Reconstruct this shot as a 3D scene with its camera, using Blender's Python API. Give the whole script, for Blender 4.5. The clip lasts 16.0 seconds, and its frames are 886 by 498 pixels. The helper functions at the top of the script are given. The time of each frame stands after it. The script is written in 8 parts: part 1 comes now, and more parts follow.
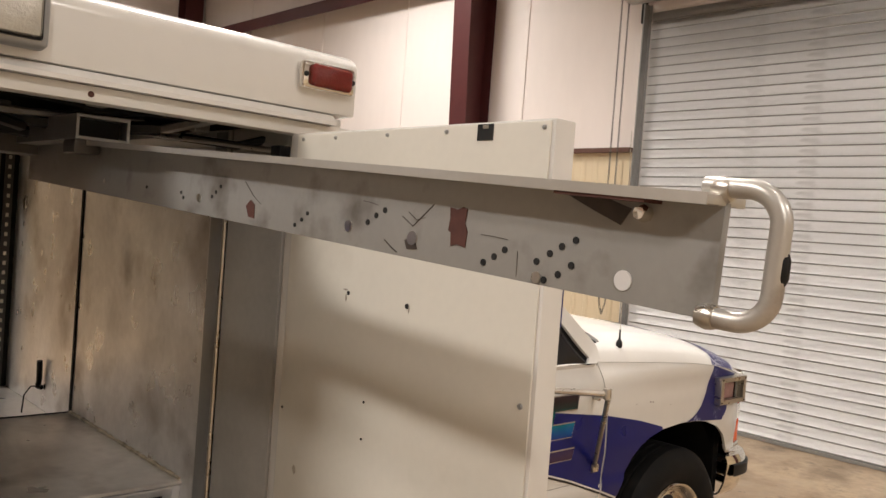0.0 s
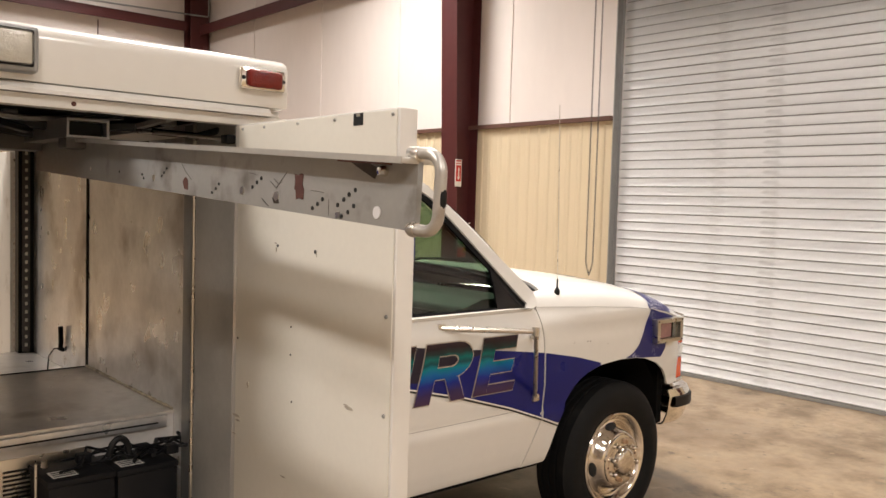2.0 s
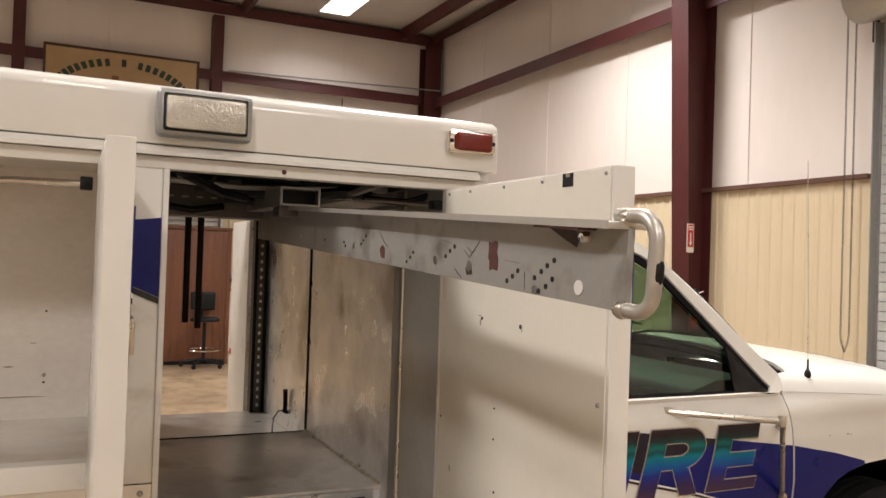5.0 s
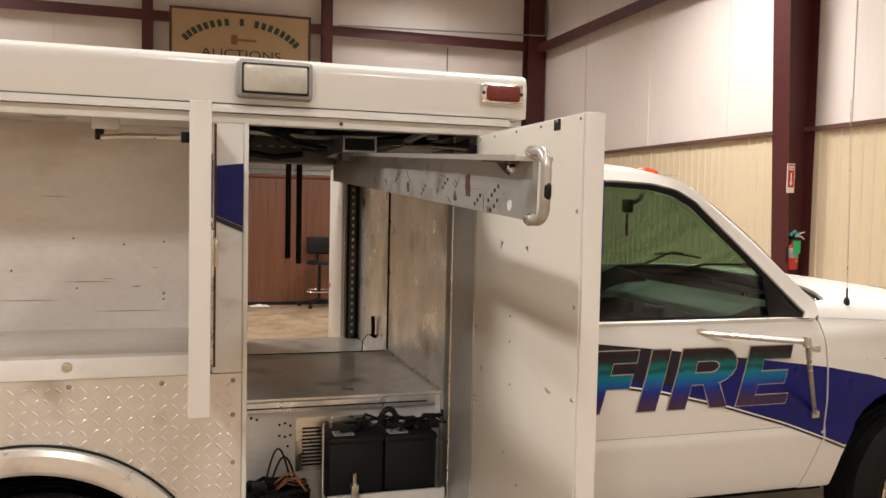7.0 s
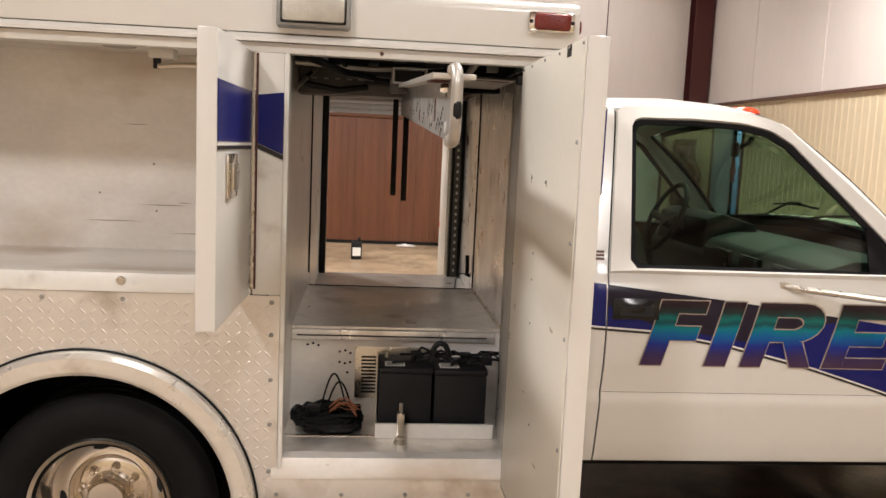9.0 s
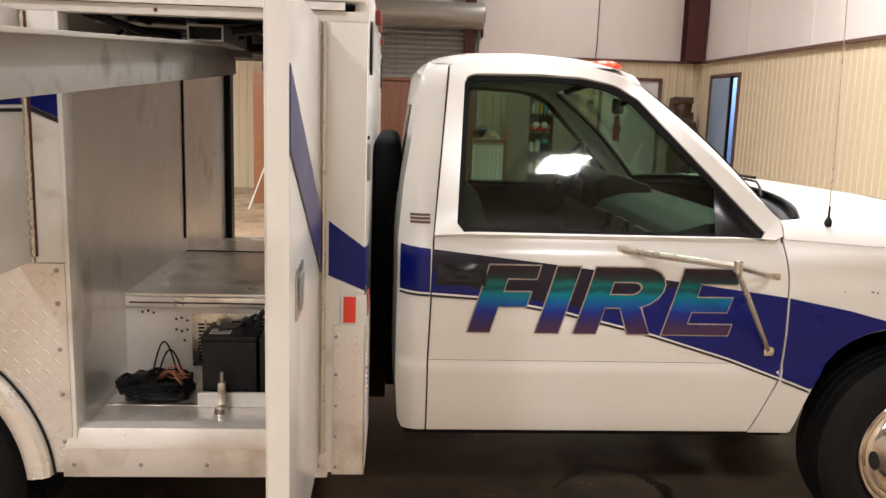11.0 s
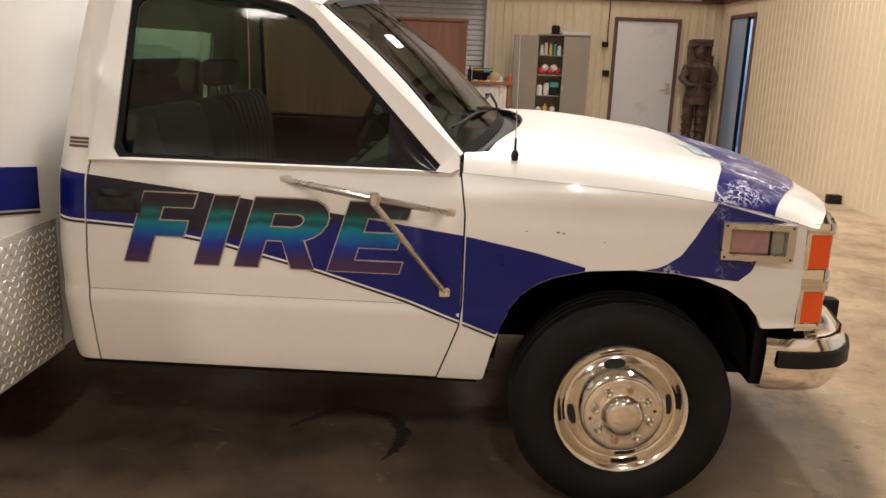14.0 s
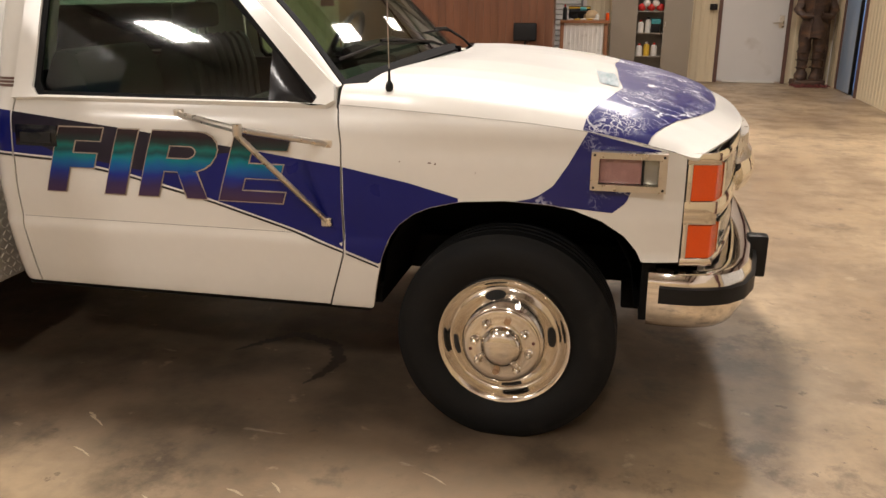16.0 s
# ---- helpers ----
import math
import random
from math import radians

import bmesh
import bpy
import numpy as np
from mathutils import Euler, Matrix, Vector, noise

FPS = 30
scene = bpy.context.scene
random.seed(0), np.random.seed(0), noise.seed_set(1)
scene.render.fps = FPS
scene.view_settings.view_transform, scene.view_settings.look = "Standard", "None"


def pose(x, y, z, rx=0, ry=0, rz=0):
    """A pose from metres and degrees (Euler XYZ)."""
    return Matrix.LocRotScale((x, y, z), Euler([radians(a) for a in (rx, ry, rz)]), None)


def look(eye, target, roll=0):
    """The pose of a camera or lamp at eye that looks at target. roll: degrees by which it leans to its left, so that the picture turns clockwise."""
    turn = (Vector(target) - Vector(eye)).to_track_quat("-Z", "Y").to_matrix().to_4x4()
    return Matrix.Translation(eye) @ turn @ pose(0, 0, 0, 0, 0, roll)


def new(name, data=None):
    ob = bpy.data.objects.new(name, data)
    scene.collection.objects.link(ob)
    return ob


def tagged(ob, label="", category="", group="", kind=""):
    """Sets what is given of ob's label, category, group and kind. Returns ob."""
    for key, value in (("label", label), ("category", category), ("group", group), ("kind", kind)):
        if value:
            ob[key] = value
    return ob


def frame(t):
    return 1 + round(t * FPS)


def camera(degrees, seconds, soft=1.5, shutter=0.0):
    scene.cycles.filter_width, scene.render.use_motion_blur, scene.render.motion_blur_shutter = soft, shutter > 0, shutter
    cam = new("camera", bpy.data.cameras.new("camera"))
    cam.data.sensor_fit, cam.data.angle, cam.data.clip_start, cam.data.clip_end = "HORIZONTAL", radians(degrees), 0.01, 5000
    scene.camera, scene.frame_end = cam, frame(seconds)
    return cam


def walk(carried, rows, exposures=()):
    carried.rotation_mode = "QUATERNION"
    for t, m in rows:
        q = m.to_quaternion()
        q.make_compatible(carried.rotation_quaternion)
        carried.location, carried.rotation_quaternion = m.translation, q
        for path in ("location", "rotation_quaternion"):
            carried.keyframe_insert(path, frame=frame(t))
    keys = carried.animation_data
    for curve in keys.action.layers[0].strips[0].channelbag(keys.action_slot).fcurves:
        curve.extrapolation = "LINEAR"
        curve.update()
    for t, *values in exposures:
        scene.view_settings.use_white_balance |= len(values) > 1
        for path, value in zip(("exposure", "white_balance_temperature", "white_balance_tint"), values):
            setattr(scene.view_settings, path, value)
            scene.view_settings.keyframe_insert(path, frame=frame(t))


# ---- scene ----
cam = camera(56.7, 16.0)
PATH = [
    (0, (0.095, 0.062, 1.584), (1.461, 1.522, 1.535), 4.3),
    (0.5, (-0.051, -0.099, 1.59), (1.311, 1.365, 1.595), 1.8),
    (1, (-0.128, -0.243, 1.578), (1.265, 1.19, 1.497), -1.0),
    (1.5, (-0.069, -0.372, 1.558), (1.322, 1.057, 1.403), 0.3),
    (2, (-0.014, -0.496, 1.566), (1.309, 0.999, 1.455), 1.7),
    (2.5, (0.011, -0.502, 1.565), (1.195, 1.107, 1.477), 1.5),
    (3, (0.015, -0.42, 1.568), (1.132, 1.238, 1.499), 2.3),
    (3.5, (0.017, -0.326, 1.584), (1.135, 1.333, 1.599), 2.6),
    (4, (0.027, -0.273, 1.577), (1.152, 1.38, 1.647), 1.0),
    (4.5, (0.056, -0.281, 1.571), (1.088, 1.431, 1.644), 0.6),
    (5, (0.131, -0.356, 1.576), (0.995, 1.447, 1.607), 1.9),
    (5.2, (0.166, -0.406, 1.566), (0.954, 1.432, 1.585), 2.2),
    (7.3, (0.214, -0.846, 1.546), (0.807, 1.06, 1.421), 1.1),
    (7.5, (0.23, -0.862, 1.554), (0.828, 1.042, 1.413), 0.6),
    (8, (0.318, -0.894, 1.556), (0.843, 1.028, 1.388), 1.1),
    (8.2, (0.368, -0.911, 1.548), (0.841, 1.024, 1.379), 1.8),
    (10.3, (1.011, -0.759, 1.507), (0.9, 1.202, 1.13), 0.5),
    (10.5, (1.077, -0.785, 1.518), (1.046, 1.18, 1.149), 1.1),
    (11, (1.315, -0.814, 1.534), (1.44, 1.153, 1.196), 1.8),
    (11.5, (1.53, -0.78, 1.525), (1.723, 1.188, 1.225), 1.9),
    (12, (1.794, -0.719, 1.536), (1.989, 1.25, 1.247), 1.3),
    (12.5, (2.01, -0.732, 1.516), (2.168, 1.232, 1.174), 0.2),
    (13, (2.261, -0.805, 1.5), (2.316, 1.149, 1.077), 0.9),
    (13.5, (2.449, -0.792, 1.489), (2.45, 1.153, 1.025), 1.1),
    (14, (2.693, -0.702, 1.501), (2.629, 1.241, 1.032), 2.3),
    (14.3, (2.815, -0.667, 1.501), (2.674, 1.268, 1.015), 1.4),
    (14.5, (2.905, -0.674, 1.499), (2.713, 1.254, 1.001), 0.0),
    (15, (3.175, -0.757, 1.502), (2.927, 1.156, 0.976), -0.9),
    (15.5, (3.332, -0.771, 1.497), (3.04, 1.127, 0.938), -1.0),
    (16, (3.558, -0.652, 1.478), (3.155, 1.213, 0.878), 0.1),
]
walk(cam, [(t, look(eye, target, roll)) for t, eye, target, roll in PATH],
     [(0, -0.37, 6450, 10), (0.7, -0.34, 6450, 10), (1.5, -0.17, 6420, 10), (2.5, -0.13, 6400, 10), (3.5, -0.22, 6380, 10), (5, -0.25, 6400, 10), (7.5, -0.12, 6350, 10), (10.5, 0.14, 6050, 10), (12, -0.14, 6100, 10), (13, -0.2, 6300, 10), (16, -0.26, 6600, 10)])

# ---- world and exposure ----
world = bpy.data.worlds.new("world")
scene.world = world
world.use_nodes = True
world.node_tree.nodes["Background"].inputs[0].default_value = (0.9, 0.88, 0.85, 1)
world.node_tree.nodes["Background"].inputs[1].default_value = 0.02
scene.view_settings.exposure = 0.0

# hall: right wall x = XR, back wall y = YB, ceiling z = ZC
XR, YB, ZC, XL, YF = 6.885, 14.3, 5.95, -10.0, -8.2
TRIM_Z = 2.465
# First lamp in view, four placed from reflections and shadows; rest are added fill.
LAMP_PLACES = [(4.36, 12.45, 0.4, 150), (-3.2, 12.45, 0.3, 150), (4.8, 7.6, 1.85, 136), (-3.2, 7.6, 2.9, 130), (2.7, 3.2, 1.9, 140), (-3.45, 2.75, 2.6, 150),
               # (5.3, 1.6) and (0.6, -1.2) are unseen, added to brighten roller door and truck side.
               (5.3, 1.6, 0.35, 165), (3.6, -5.0, 1.7, 160), (-2.7, -5.0, 2.9, 160), (0.6, -1.2, 0.22, 150)]
LAMP_WATTS = 146
LAMP_COLOUR = (1.0, 0.93, 0.875)
LAMP_SIZE = (0.5, 1.25)


def hall_or_fill_lamp(x, y, share, spread):
    data = bpy.data.lights.new("hall_or_fill_lamp", "AREA")
    data.shape, data.size, data.size_y = "RECTANGLE", LAMP_SIZE[0], LAMP_SIZE[1]
    data.spread = math.radians(spread)
    data.energy, data.color = LAMP_WATTS * share, LAMP_COLOUR
    ob = new("hall_or_fill_lamp", data)
    ob.matrix_world = pose(x, y, ZC - 0.215)


for lx, ly, share, spread in LAMP_PLACES:
    hall_or_fill_lamp(lx, ly, share, spread)

# ---- materials ----
def material(name, colour, rough=0.5, metal=0.0, vary=0.0, vary_scale=6.0, fine=0.0, fine_scale=60.0,
             bump=0.0, bump_scale=120.0, stain=None, stain_amount=0.0, stain_scale=2.0, rough_vary=0.0,
             stretch=(1, 1, 1), coat=0.0, emission=None, power=0.0, per_object=0.0, spec=0.5):
    """A procedural surface: base colour varied at two scales, stains, uneven gloss and fine relief."""
    m = bpy.data.materials.new(name)
    m.use_nodes = True
    t = m.node_tree
    b = t.nodes["Principled BSDF"]
    b.inputs["Roughness"].default_value = rough
    b.inputs["Metallic"].default_value = metal
    b.inputs["Specular IOR Level"].default_value = spec
    if coat:
        b.inputs["Coat Weight"].default_value = coat
        b.inputs["Coat Roughness"].default_value = 0.06
    if emission:
        b.inputs["Emission Color"].default_value = (*emission, 1)
        b.inputs["Emission Strength"].default_value = power
    co = t.nodes.new("ShaderNodeTexCoord")
    mp = t.nodes.new("ShaderNodeMapping")
    mp.inputs["Scale"].default_value = stretch
    t.links.new(co.outputs["Object"], mp.inputs["Vector"])

    def noise_node(scale, detail=4.0):
        n = t.nodes.new("ShaderNodeTexNoise")
        n.inputs["Scale"].default_value = scale
        n.inputs["Detail"].default_value = detail
        t.links.new(mp.outputs["Vector"], n.inputs["Vector"])
        return n.outputs["Fac"]

    def maths(op, a, v):
        n = t.nodes.new("ShaderNodeMath")
        n.operation = op
        t.links.new(a, n.inputs[0])
        if isinstance(v, bpy.types.NodeSocket):
            t.links.new(v, n.inputs[1])
        else:
            n.inputs[1].default_value = v
        return n.outputs[0]

    def mixed(fac, a, c, kind="MIX"):
        n = t.nodes.new("ShaderNodeMix")
        n.data_type, n.blend_type = "RGBA", kind
        for value, socket in ((fac, n.inputs[0]), (a, n.inputs[6]), (c, n.inputs[7])):
            if isinstance(value, bpy.types.NodeSocket):
                t.links.new(value, socket)
            else:
                socket.default_value = value
        return n.outputs[2]

    now = (*colour, 1)
    gain = None
    for amount, scale in ((vary, vary_scale), (fine, fine_scale)):
        if amount:
            g = maths("ADD", maths("MULTIPLY", maths("SUBTRACT", noise_node(scale), 0.5), 2.2 * amount), 1.0)
            gain = g if gain is None else maths("MULTIPLY", gain, g)
    if per_object:
        info = t.nodes.new("ShaderNodeObjectInfo")
        g = maths("ADD", maths("MULTIPLY", maths("SUBTRACT", info.outputs["Random"], 0.5), 2 * per_object), 1.0)
        gain = g if gain is None else maths("MULTIPLY", gain, g)
    if gain is not None:
        cb = t.nodes.new("ShaderNodeCombineColor")
        for socket in cb.inputs:
            t.links.new(gain, socket)
        now = mixed(1.0, now, cb.outputs[0], "MULTIPLY")
    if stain:
        ramp = t.nodes.new("ShaderNodeValToRGB")
        ramp.color_ramp.elements[0].position = 0.62 - 0.3 * stain_amount
        ramp.color_ramp.elements[1].position = 0.85 - 0.2 * stain_amount
        t.links.new(noise_node(stain_scale, 7.0), ramp.inputs[0])
        now = mixed(ramp.outputs[0], now, (*stain, 1))
    if isinstance(now, bpy.types.NodeSocket):
        t.links.new(now, b.inputs["Base Color"])
    else:
        b.inputs["Base Color"].default_value = now
    if rough_vary:
        g = maths("ADD", maths("MULTIPLY", maths("SUBTRACT", noise_node(vary_scale * 1.7, 5.0), 0.5), 2 * rough_vary), rough)
        t.links.new(g, b.inputs["Roughness"])
    if bump:
        bn = t.nodes.new("ShaderNodeBump")
        bn.inputs["Strength"].default_value = bump
        bn.inputs["Distance"].default_value = 0.004
        t.links.new(noise_node(bump_scale, 3.0), bn.inputs["Height"])
        t.links.new(bn.outputs[0], b.inputs["Normal"])
    return m


def glass_material(name, tint, gloss_rough=0.045):
    m = bpy.data.materials.new(name)
    m.use_nodes = True
    t = m.node_tree
    t.nodes.clear()
    out = t.nodes.new("ShaderNodeOutputMaterial")
    tr = t.nodes.new("ShaderNodeBsdfTransparent")
    tr.inputs[0].default_value = (*tint, 1)
    gl = t.nodes.new("ShaderNodeBsdfGlossy")
    gl.inputs["Roughness"].default_value = gloss_rough
    lw = t.nodes.new("ShaderNodeLayerWeight")
    lw.inputs[0].default_value = 0.5
    pw = t.nodes.new("ShaderNodeMath")
    pw.operation = "POWER"
    pw.inputs[1].default_value = 4.0
    t.links.new(lw.outputs["Facing"], pw.inputs[0])
    fr = t.nodes.new("ShaderNodeMath")
    fr.operation = "MULTIPLY_ADD"
    fr.inputs[1].default_value, fr.inputs[2].default_value = 0.85, 0.055
    t.links.new(pw.outputs[0], fr.inputs[0])
    mix = t.nodes.new("ShaderNodeMixShader")
    t.links.new(fr.outputs[0], mix.inputs[0])
    t.links.new(tr.outputs[0], mix.inputs[1])
    t.links.new(gl.outputs[0], mix.inputs[2])
    t.links.new(mix.outputs[0], out.inputs[0])
    return m


def letter_material(name, z0, z1):
    """Printed vinyl that runs from dark violet through teal to blue and violet, by height."""
    m = bpy.data.materials.new(name)
    m.use_nodes = True
    t = m.node_tree
    b = t.nodes["Principled BSDF"]
    b.inputs["Roughness"].default_value = 0.25
    b.inputs["Specular IOR Level"].default_value = 0.25
    co = t.nodes.new("ShaderNodeTexCoord")
    sep = t.nodes.new("ShaderNodeSeparateXYZ")
    t.links.new(co.outputs["Object"], sep.inputs[0])
    ns = t.nodes.new("ShaderNodeTexNoise")
    ns.inputs["Scale"].default_value = 14.0
    t.links.new(co.outputs["Object"], ns.inputs["Vector"])
    ad = t.nodes.new("ShaderNodeMath")
    ad.operation = "MULTIPLY_ADD"
    ad.inputs[1].default_value = 0.03
    t.links.new(ns.outputs["Fac"], ad.inputs[0])
    t.links.new(sep.outputs["Z"], ad.inputs[2])
    mr = t.nodes.new("ShaderNodeMapRange")
    mr.inputs[1].default_value, mr.inputs[2].default_value = z0 + 0.015, z1 + 0.015
    t.links.new(ad.outputs[0], mr.inputs[0])
    rp = t.nodes.new("ShaderNodeValToRGB")
    e = rp.color_ramp.elements
    e[0].position, e[0].color = 0.0, (0.06, 0.03, 0.06, 1)
    e[1].position, e[1].color = 1.0, (0.03, 0.016, 0.022, 1)
    for p, c in ((0.18, (0.035, 0.022, 0.09)), (0.32, (0.012, 0.024, 0.22)), (0.46, (0.005, 0.1, 0.3)),
                 (0.57, (0.003, 0.17, 0.22)), (0.64, (0.006, 0.06, 0.07)), (0.71, (0.005, 0.13, 0.12)), (0.8, (0.014, 0.03, 0.03)), (0.9, (0.018, 0.01, 0.014))):
        n = e.new(p)
        n.color = (*c, 1)
    t.links.new(mr.outputs[0], rp.inputs[0])
    t.links.new(rp.outputs[0], b.inputs["Base Color"])
    return m


def cracked_material(name, colour, bare, sparse=0.0):
    """Old vinyl: crazed with fine pale cracks, with longer torn strips."""
    m = bpy.data.materials.new(name)
    m.use_nodes = True
    t = m.node_tree
    b = t.nodes["Principled BSDF"]
    b.inputs["Roughness"].default_value = 0.3
    co = t.nodes.new("ShaderNodeTexCoord")

    def noise_at(scale, detail, source):
        n = t.nodes.new("ShaderNodeTexNoise")
        n.inputs["Scale"].default_value, n.inputs["Detail"].default_value = scale, detail
        t.links.new(source, n.inputs["Vector"])
        return n

    def maths(op, a, v):
        n = t.nodes.new("ShaderNodeMath")
        n.operation = op
        for value, socket in ((a, n.inputs[0]), (v, n.inputs[1])):
            if isinstance(value, bpy.types.NodeSocket):
                t.links.new(value, socket)
            else:
                socket.default_value = value
        return n.outputs[0]

    def span(fac, a, c, lo=0.0, hi=1.0):
        r = t.nodes.new("ShaderNodeMapRange")
        for k, v in enumerate((a, c, lo, hi)):
            r.inputs[k + 1].default_value = v
        t.links.new(fac, r.inputs[0])
        return r.outputs[0]

    wob = noise_at(16, 4, co.outputs["Object"])
    vm = t.nodes.new("ShaderNodeVectorMath")
    vm.operation = "MULTIPLY_ADD"
    vm.inputs[1].default_value = (0.11, 0.11, 0.11)
    t.links.new(wob.outputs["Color"], vm.inputs[0])
    t.links.new(co.outputs["Object"], vm.inputs[2])

    def cracks(scale, width, stretch):
        mp = t.nodes.new("ShaderNodeMapping")
        mp.inputs["Scale"].default_value = stretch
        t.links.new(vm.outputs[0], mp.inputs["Vector"])
        v = t.nodes.new("ShaderNodeTexVoronoi")
        v.feature = "DISTANCE_TO_EDGE"
        v.inputs["Scale"].default_value = scale
        t.links.new(mp.outputs[0], v.inputs["Vector"])
        return span(v.outputs["Distance"], width * 0.55, width * 0.75, 1.0, 0.0)

    fine = maths("MULTIPLY", cracks(46, 0.085, (1, 0.8, 1)), span(noise_at(7, 4, co.outputs["Object"]).outputs["Fac"], 0.44 + sparse, 0.56 + sparse))
    torn = maths("MULTIPLY", cracks(13, 0.045, (0.5, 1.3, 1)), span(noise_at(5, 5, co.outputs["Object"]).outputs["Fac"], 0.5 + sparse * 0.6, 0.55 + sparse * 0.6))
    both = maths("MAXIMUM", maths("MULTIPLY", fine, 0.75), torn)
    mx = t.nodes.new("ShaderNodeMix")
    mx.data_type = "RGBA"
    mx.inputs[6].default_value, mx.inputs[7].default_value = (*colour, 1), (*bare, 1)
    t.links.new(both, mx.inputs[0])
    t.links.new(mx.outputs[2], b.inputs["Base Color"])
    bn = t.nodes.new("ShaderNodeBump")
    bn.inputs["Strength"].default_value, bn.inputs["Distance"].default_value = 0.5, 0.002
    bn.invert = True
    t.links.new(both, bn.inputs["Height"])
    t.links.new(bn.outputs[0], b.inputs["Normal"])
    return m


WHITE = material("white_paint", (0.7, 0.685, 0.645), 0.22, vary=0.03, vary_scale=1.5, fine=0.02, fine_scale=30, rough_vary=0.05, coat=0.3)
PANEL_WHITE = material("body_white", (0.71, 0.69, 0.64), 0.35, vary=0.04, vary_scale=2.0, fine=0.03, fine_scale=40, rough_vary=0.1,
                       stain=(0.42, 0.37, 0.29), stain_amount=0.1, stain_scale=9)
DOOR_INNER = material("door_inner_white", (0.7, 0.67, 0.59), 0.38, vary=0.05, vary_scale=3, fine=0.03, rough_vary=0.1,
                      stain=(0.5, 0.45, 0.36), stain_amount=0.12, stain_scale=2.5)
GRIMY = material("grimy_aluminium_sheet", (0.74, 0.71, 0.67), 0.42, metal=0.2, vary=0.2, vary_scale=4, fine=0.08, rough_vary=0.15,
                 stain=(0.42, 0.32, 0.21), stain_amount=0.34, stain_scale=2.6, stretch=(0.6, 1, 1))
STEEL = material("stained_aluminium", (0.85, 0.84, 0.83), 0.33, metal=0.72, vary=0.22, vary_scale=6, fine=0.1, fine_scale=45, rough_vary=0.22,
                 stain=(0.32, 0.27, 0.22), stain_amount=0.3, stain_scale=4.5, stretch=(1, 1, 0.85), bump=0.45, bump_scale=7)
STEEL_CLEAN = material("brushed_aluminium", (0.8, 0.78, 0.74), 0.34, metal=0.75, vary=0.12, vary_scale=5, fine=0.06, fine_scale=50, rough_vary=0.14,
                       stain=(0.4, 0.34, 0.26), stain_amount=0.12, stain_scale=5, stretch=(1, 1, 0.6), bump=0.3, bump_scale=5)
STEEL_TOP = material("worn_aluminium_top", (0.85, 0.81, 0.75), 0.36, metal=0.62, vary=0.22, vary_scale=4, fine=0.1, fine_scale=30, rough_vary=0.2,
                     stain=(0.27, 0.21, 0.15), stain_amount=0.3, stain_scale=4, bump=0.15, bump_scale=40)
PLATE = material("diamond_plate_aluminium", (0.72, 0.69, 0.65), 0.42, metal=0.6, vary=0.1, vary_scale=5, fine=0.05, rough_vary=0.12,
                 stain=(0.36, 0.3, 0.23), stain_amount=0.12, stain_scale=6)
GALV = material("grey_galvanised", (0.33, 0.33, 0.32), 0.45, metal=0.6, vary=0.12, vary_scale=7, fine=0.08, rough_vary=0.12)
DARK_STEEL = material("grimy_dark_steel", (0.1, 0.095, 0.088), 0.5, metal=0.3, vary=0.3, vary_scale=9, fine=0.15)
DARK_GREY = material("dark_grey_jamb", (0.46, 0.45, 0.42), 0.45, metal=0.3, vary=0.2, vary_scale=6, fine=0.08, rough_vary=0.1)
BEAM_GREY = material("grey_beam_paint", (0.28, 0.275, 0.26), 0.4, vary=0.1, vary_scale=9, fine=0.06, fine_scale=90, rough_vary=0.14,
                     stain=(0.1, 0.085, 0.07), stain_amount=0.24, stain_scale=13)
BEAM_TOP = material("worn_silver_edge", (0.55, 0.53, 0.49), 0.35, metal=0.6, vary=0.1, fine=0.06, rough_vary=0.1)
RUST = material("red_brown_primer", (0.085, 0.03, 0.022), 0.75, vary=0.25, vary_scale=40, fine=0.2, fine_scale=150)
CHROME = material("chrome", (0.82, 0.78, 0.72), 0.07, metal=1.0, rough_vary=0.04, vary_scale=10)
RUSTY_NUT = material("rusty_nut", (0.5, 0.36, 0.25), 0.3, metal=0.9, vary=0.3, vary_scale=60)
RIM = material("polished_wheel_cover", (0.7, 0.65, 0.58), 0.12, metal=1.0, vary=0.06, vary_scale=8, rough_vary=0.03)
FLARE = material("worn_aluminium_flare", (0.78, 0.75, 0.7), 0.3, metal=0.55, vary=0.08, vary_scale=6, fine=0.05, rough_vary=0.12, stain=(0.42, 0.36, 0.28), stain_amount=0.1, stain_scale=7)
DULL_CHROME = material("dull_chrome", (0.62, 0.58, 0.52), 0.3, metal=1.0, vary=0.1, vary_scale=20, rough_vary=0.12)
SILVER_TUBE = material("silver_painted_tube", (0.5, 0.48, 0.44), 0.4, metal=0.65, vary=0.08, vary_scale=14, rough_vary=0.1,
                       stain=(0.16, 0.1, 0.07), stain_amount=0.06, stain_scale=16)
BLUE = material("blue_vinyl", (0.003, 0.007, 0.125), 0.3, vary=0.08, vary_scale=3, fine=0.05, rough_vary=0.06, spec=0.3)
BLUE_WORN = cracked_material("cracked_blue_vinyl", (0.006, 0.007, 0.1), (0.72, 0.72, 0.76), 0.06)
PRINT = material("faded_print", (0.3, 0.34, 0.36), 0.35, vary=0.5, vary_scale=30, stain=(0.05, 0.16, 0.18), stain_amount=0.5, stain_scale=25, stretch=(3, 0.4, 1))
BLUE_AGED = cracked_material("aged_blue_vinyl", (0.004, 0.007, 0.115), (0.4, 0.42, 0.55), 0.13)
VIOLET = material("dark_violet_print", (0.011, 0.008, 0.02), 0.3, vary=0.2, vary_scale=12, fine=0.1, spec=0.3)
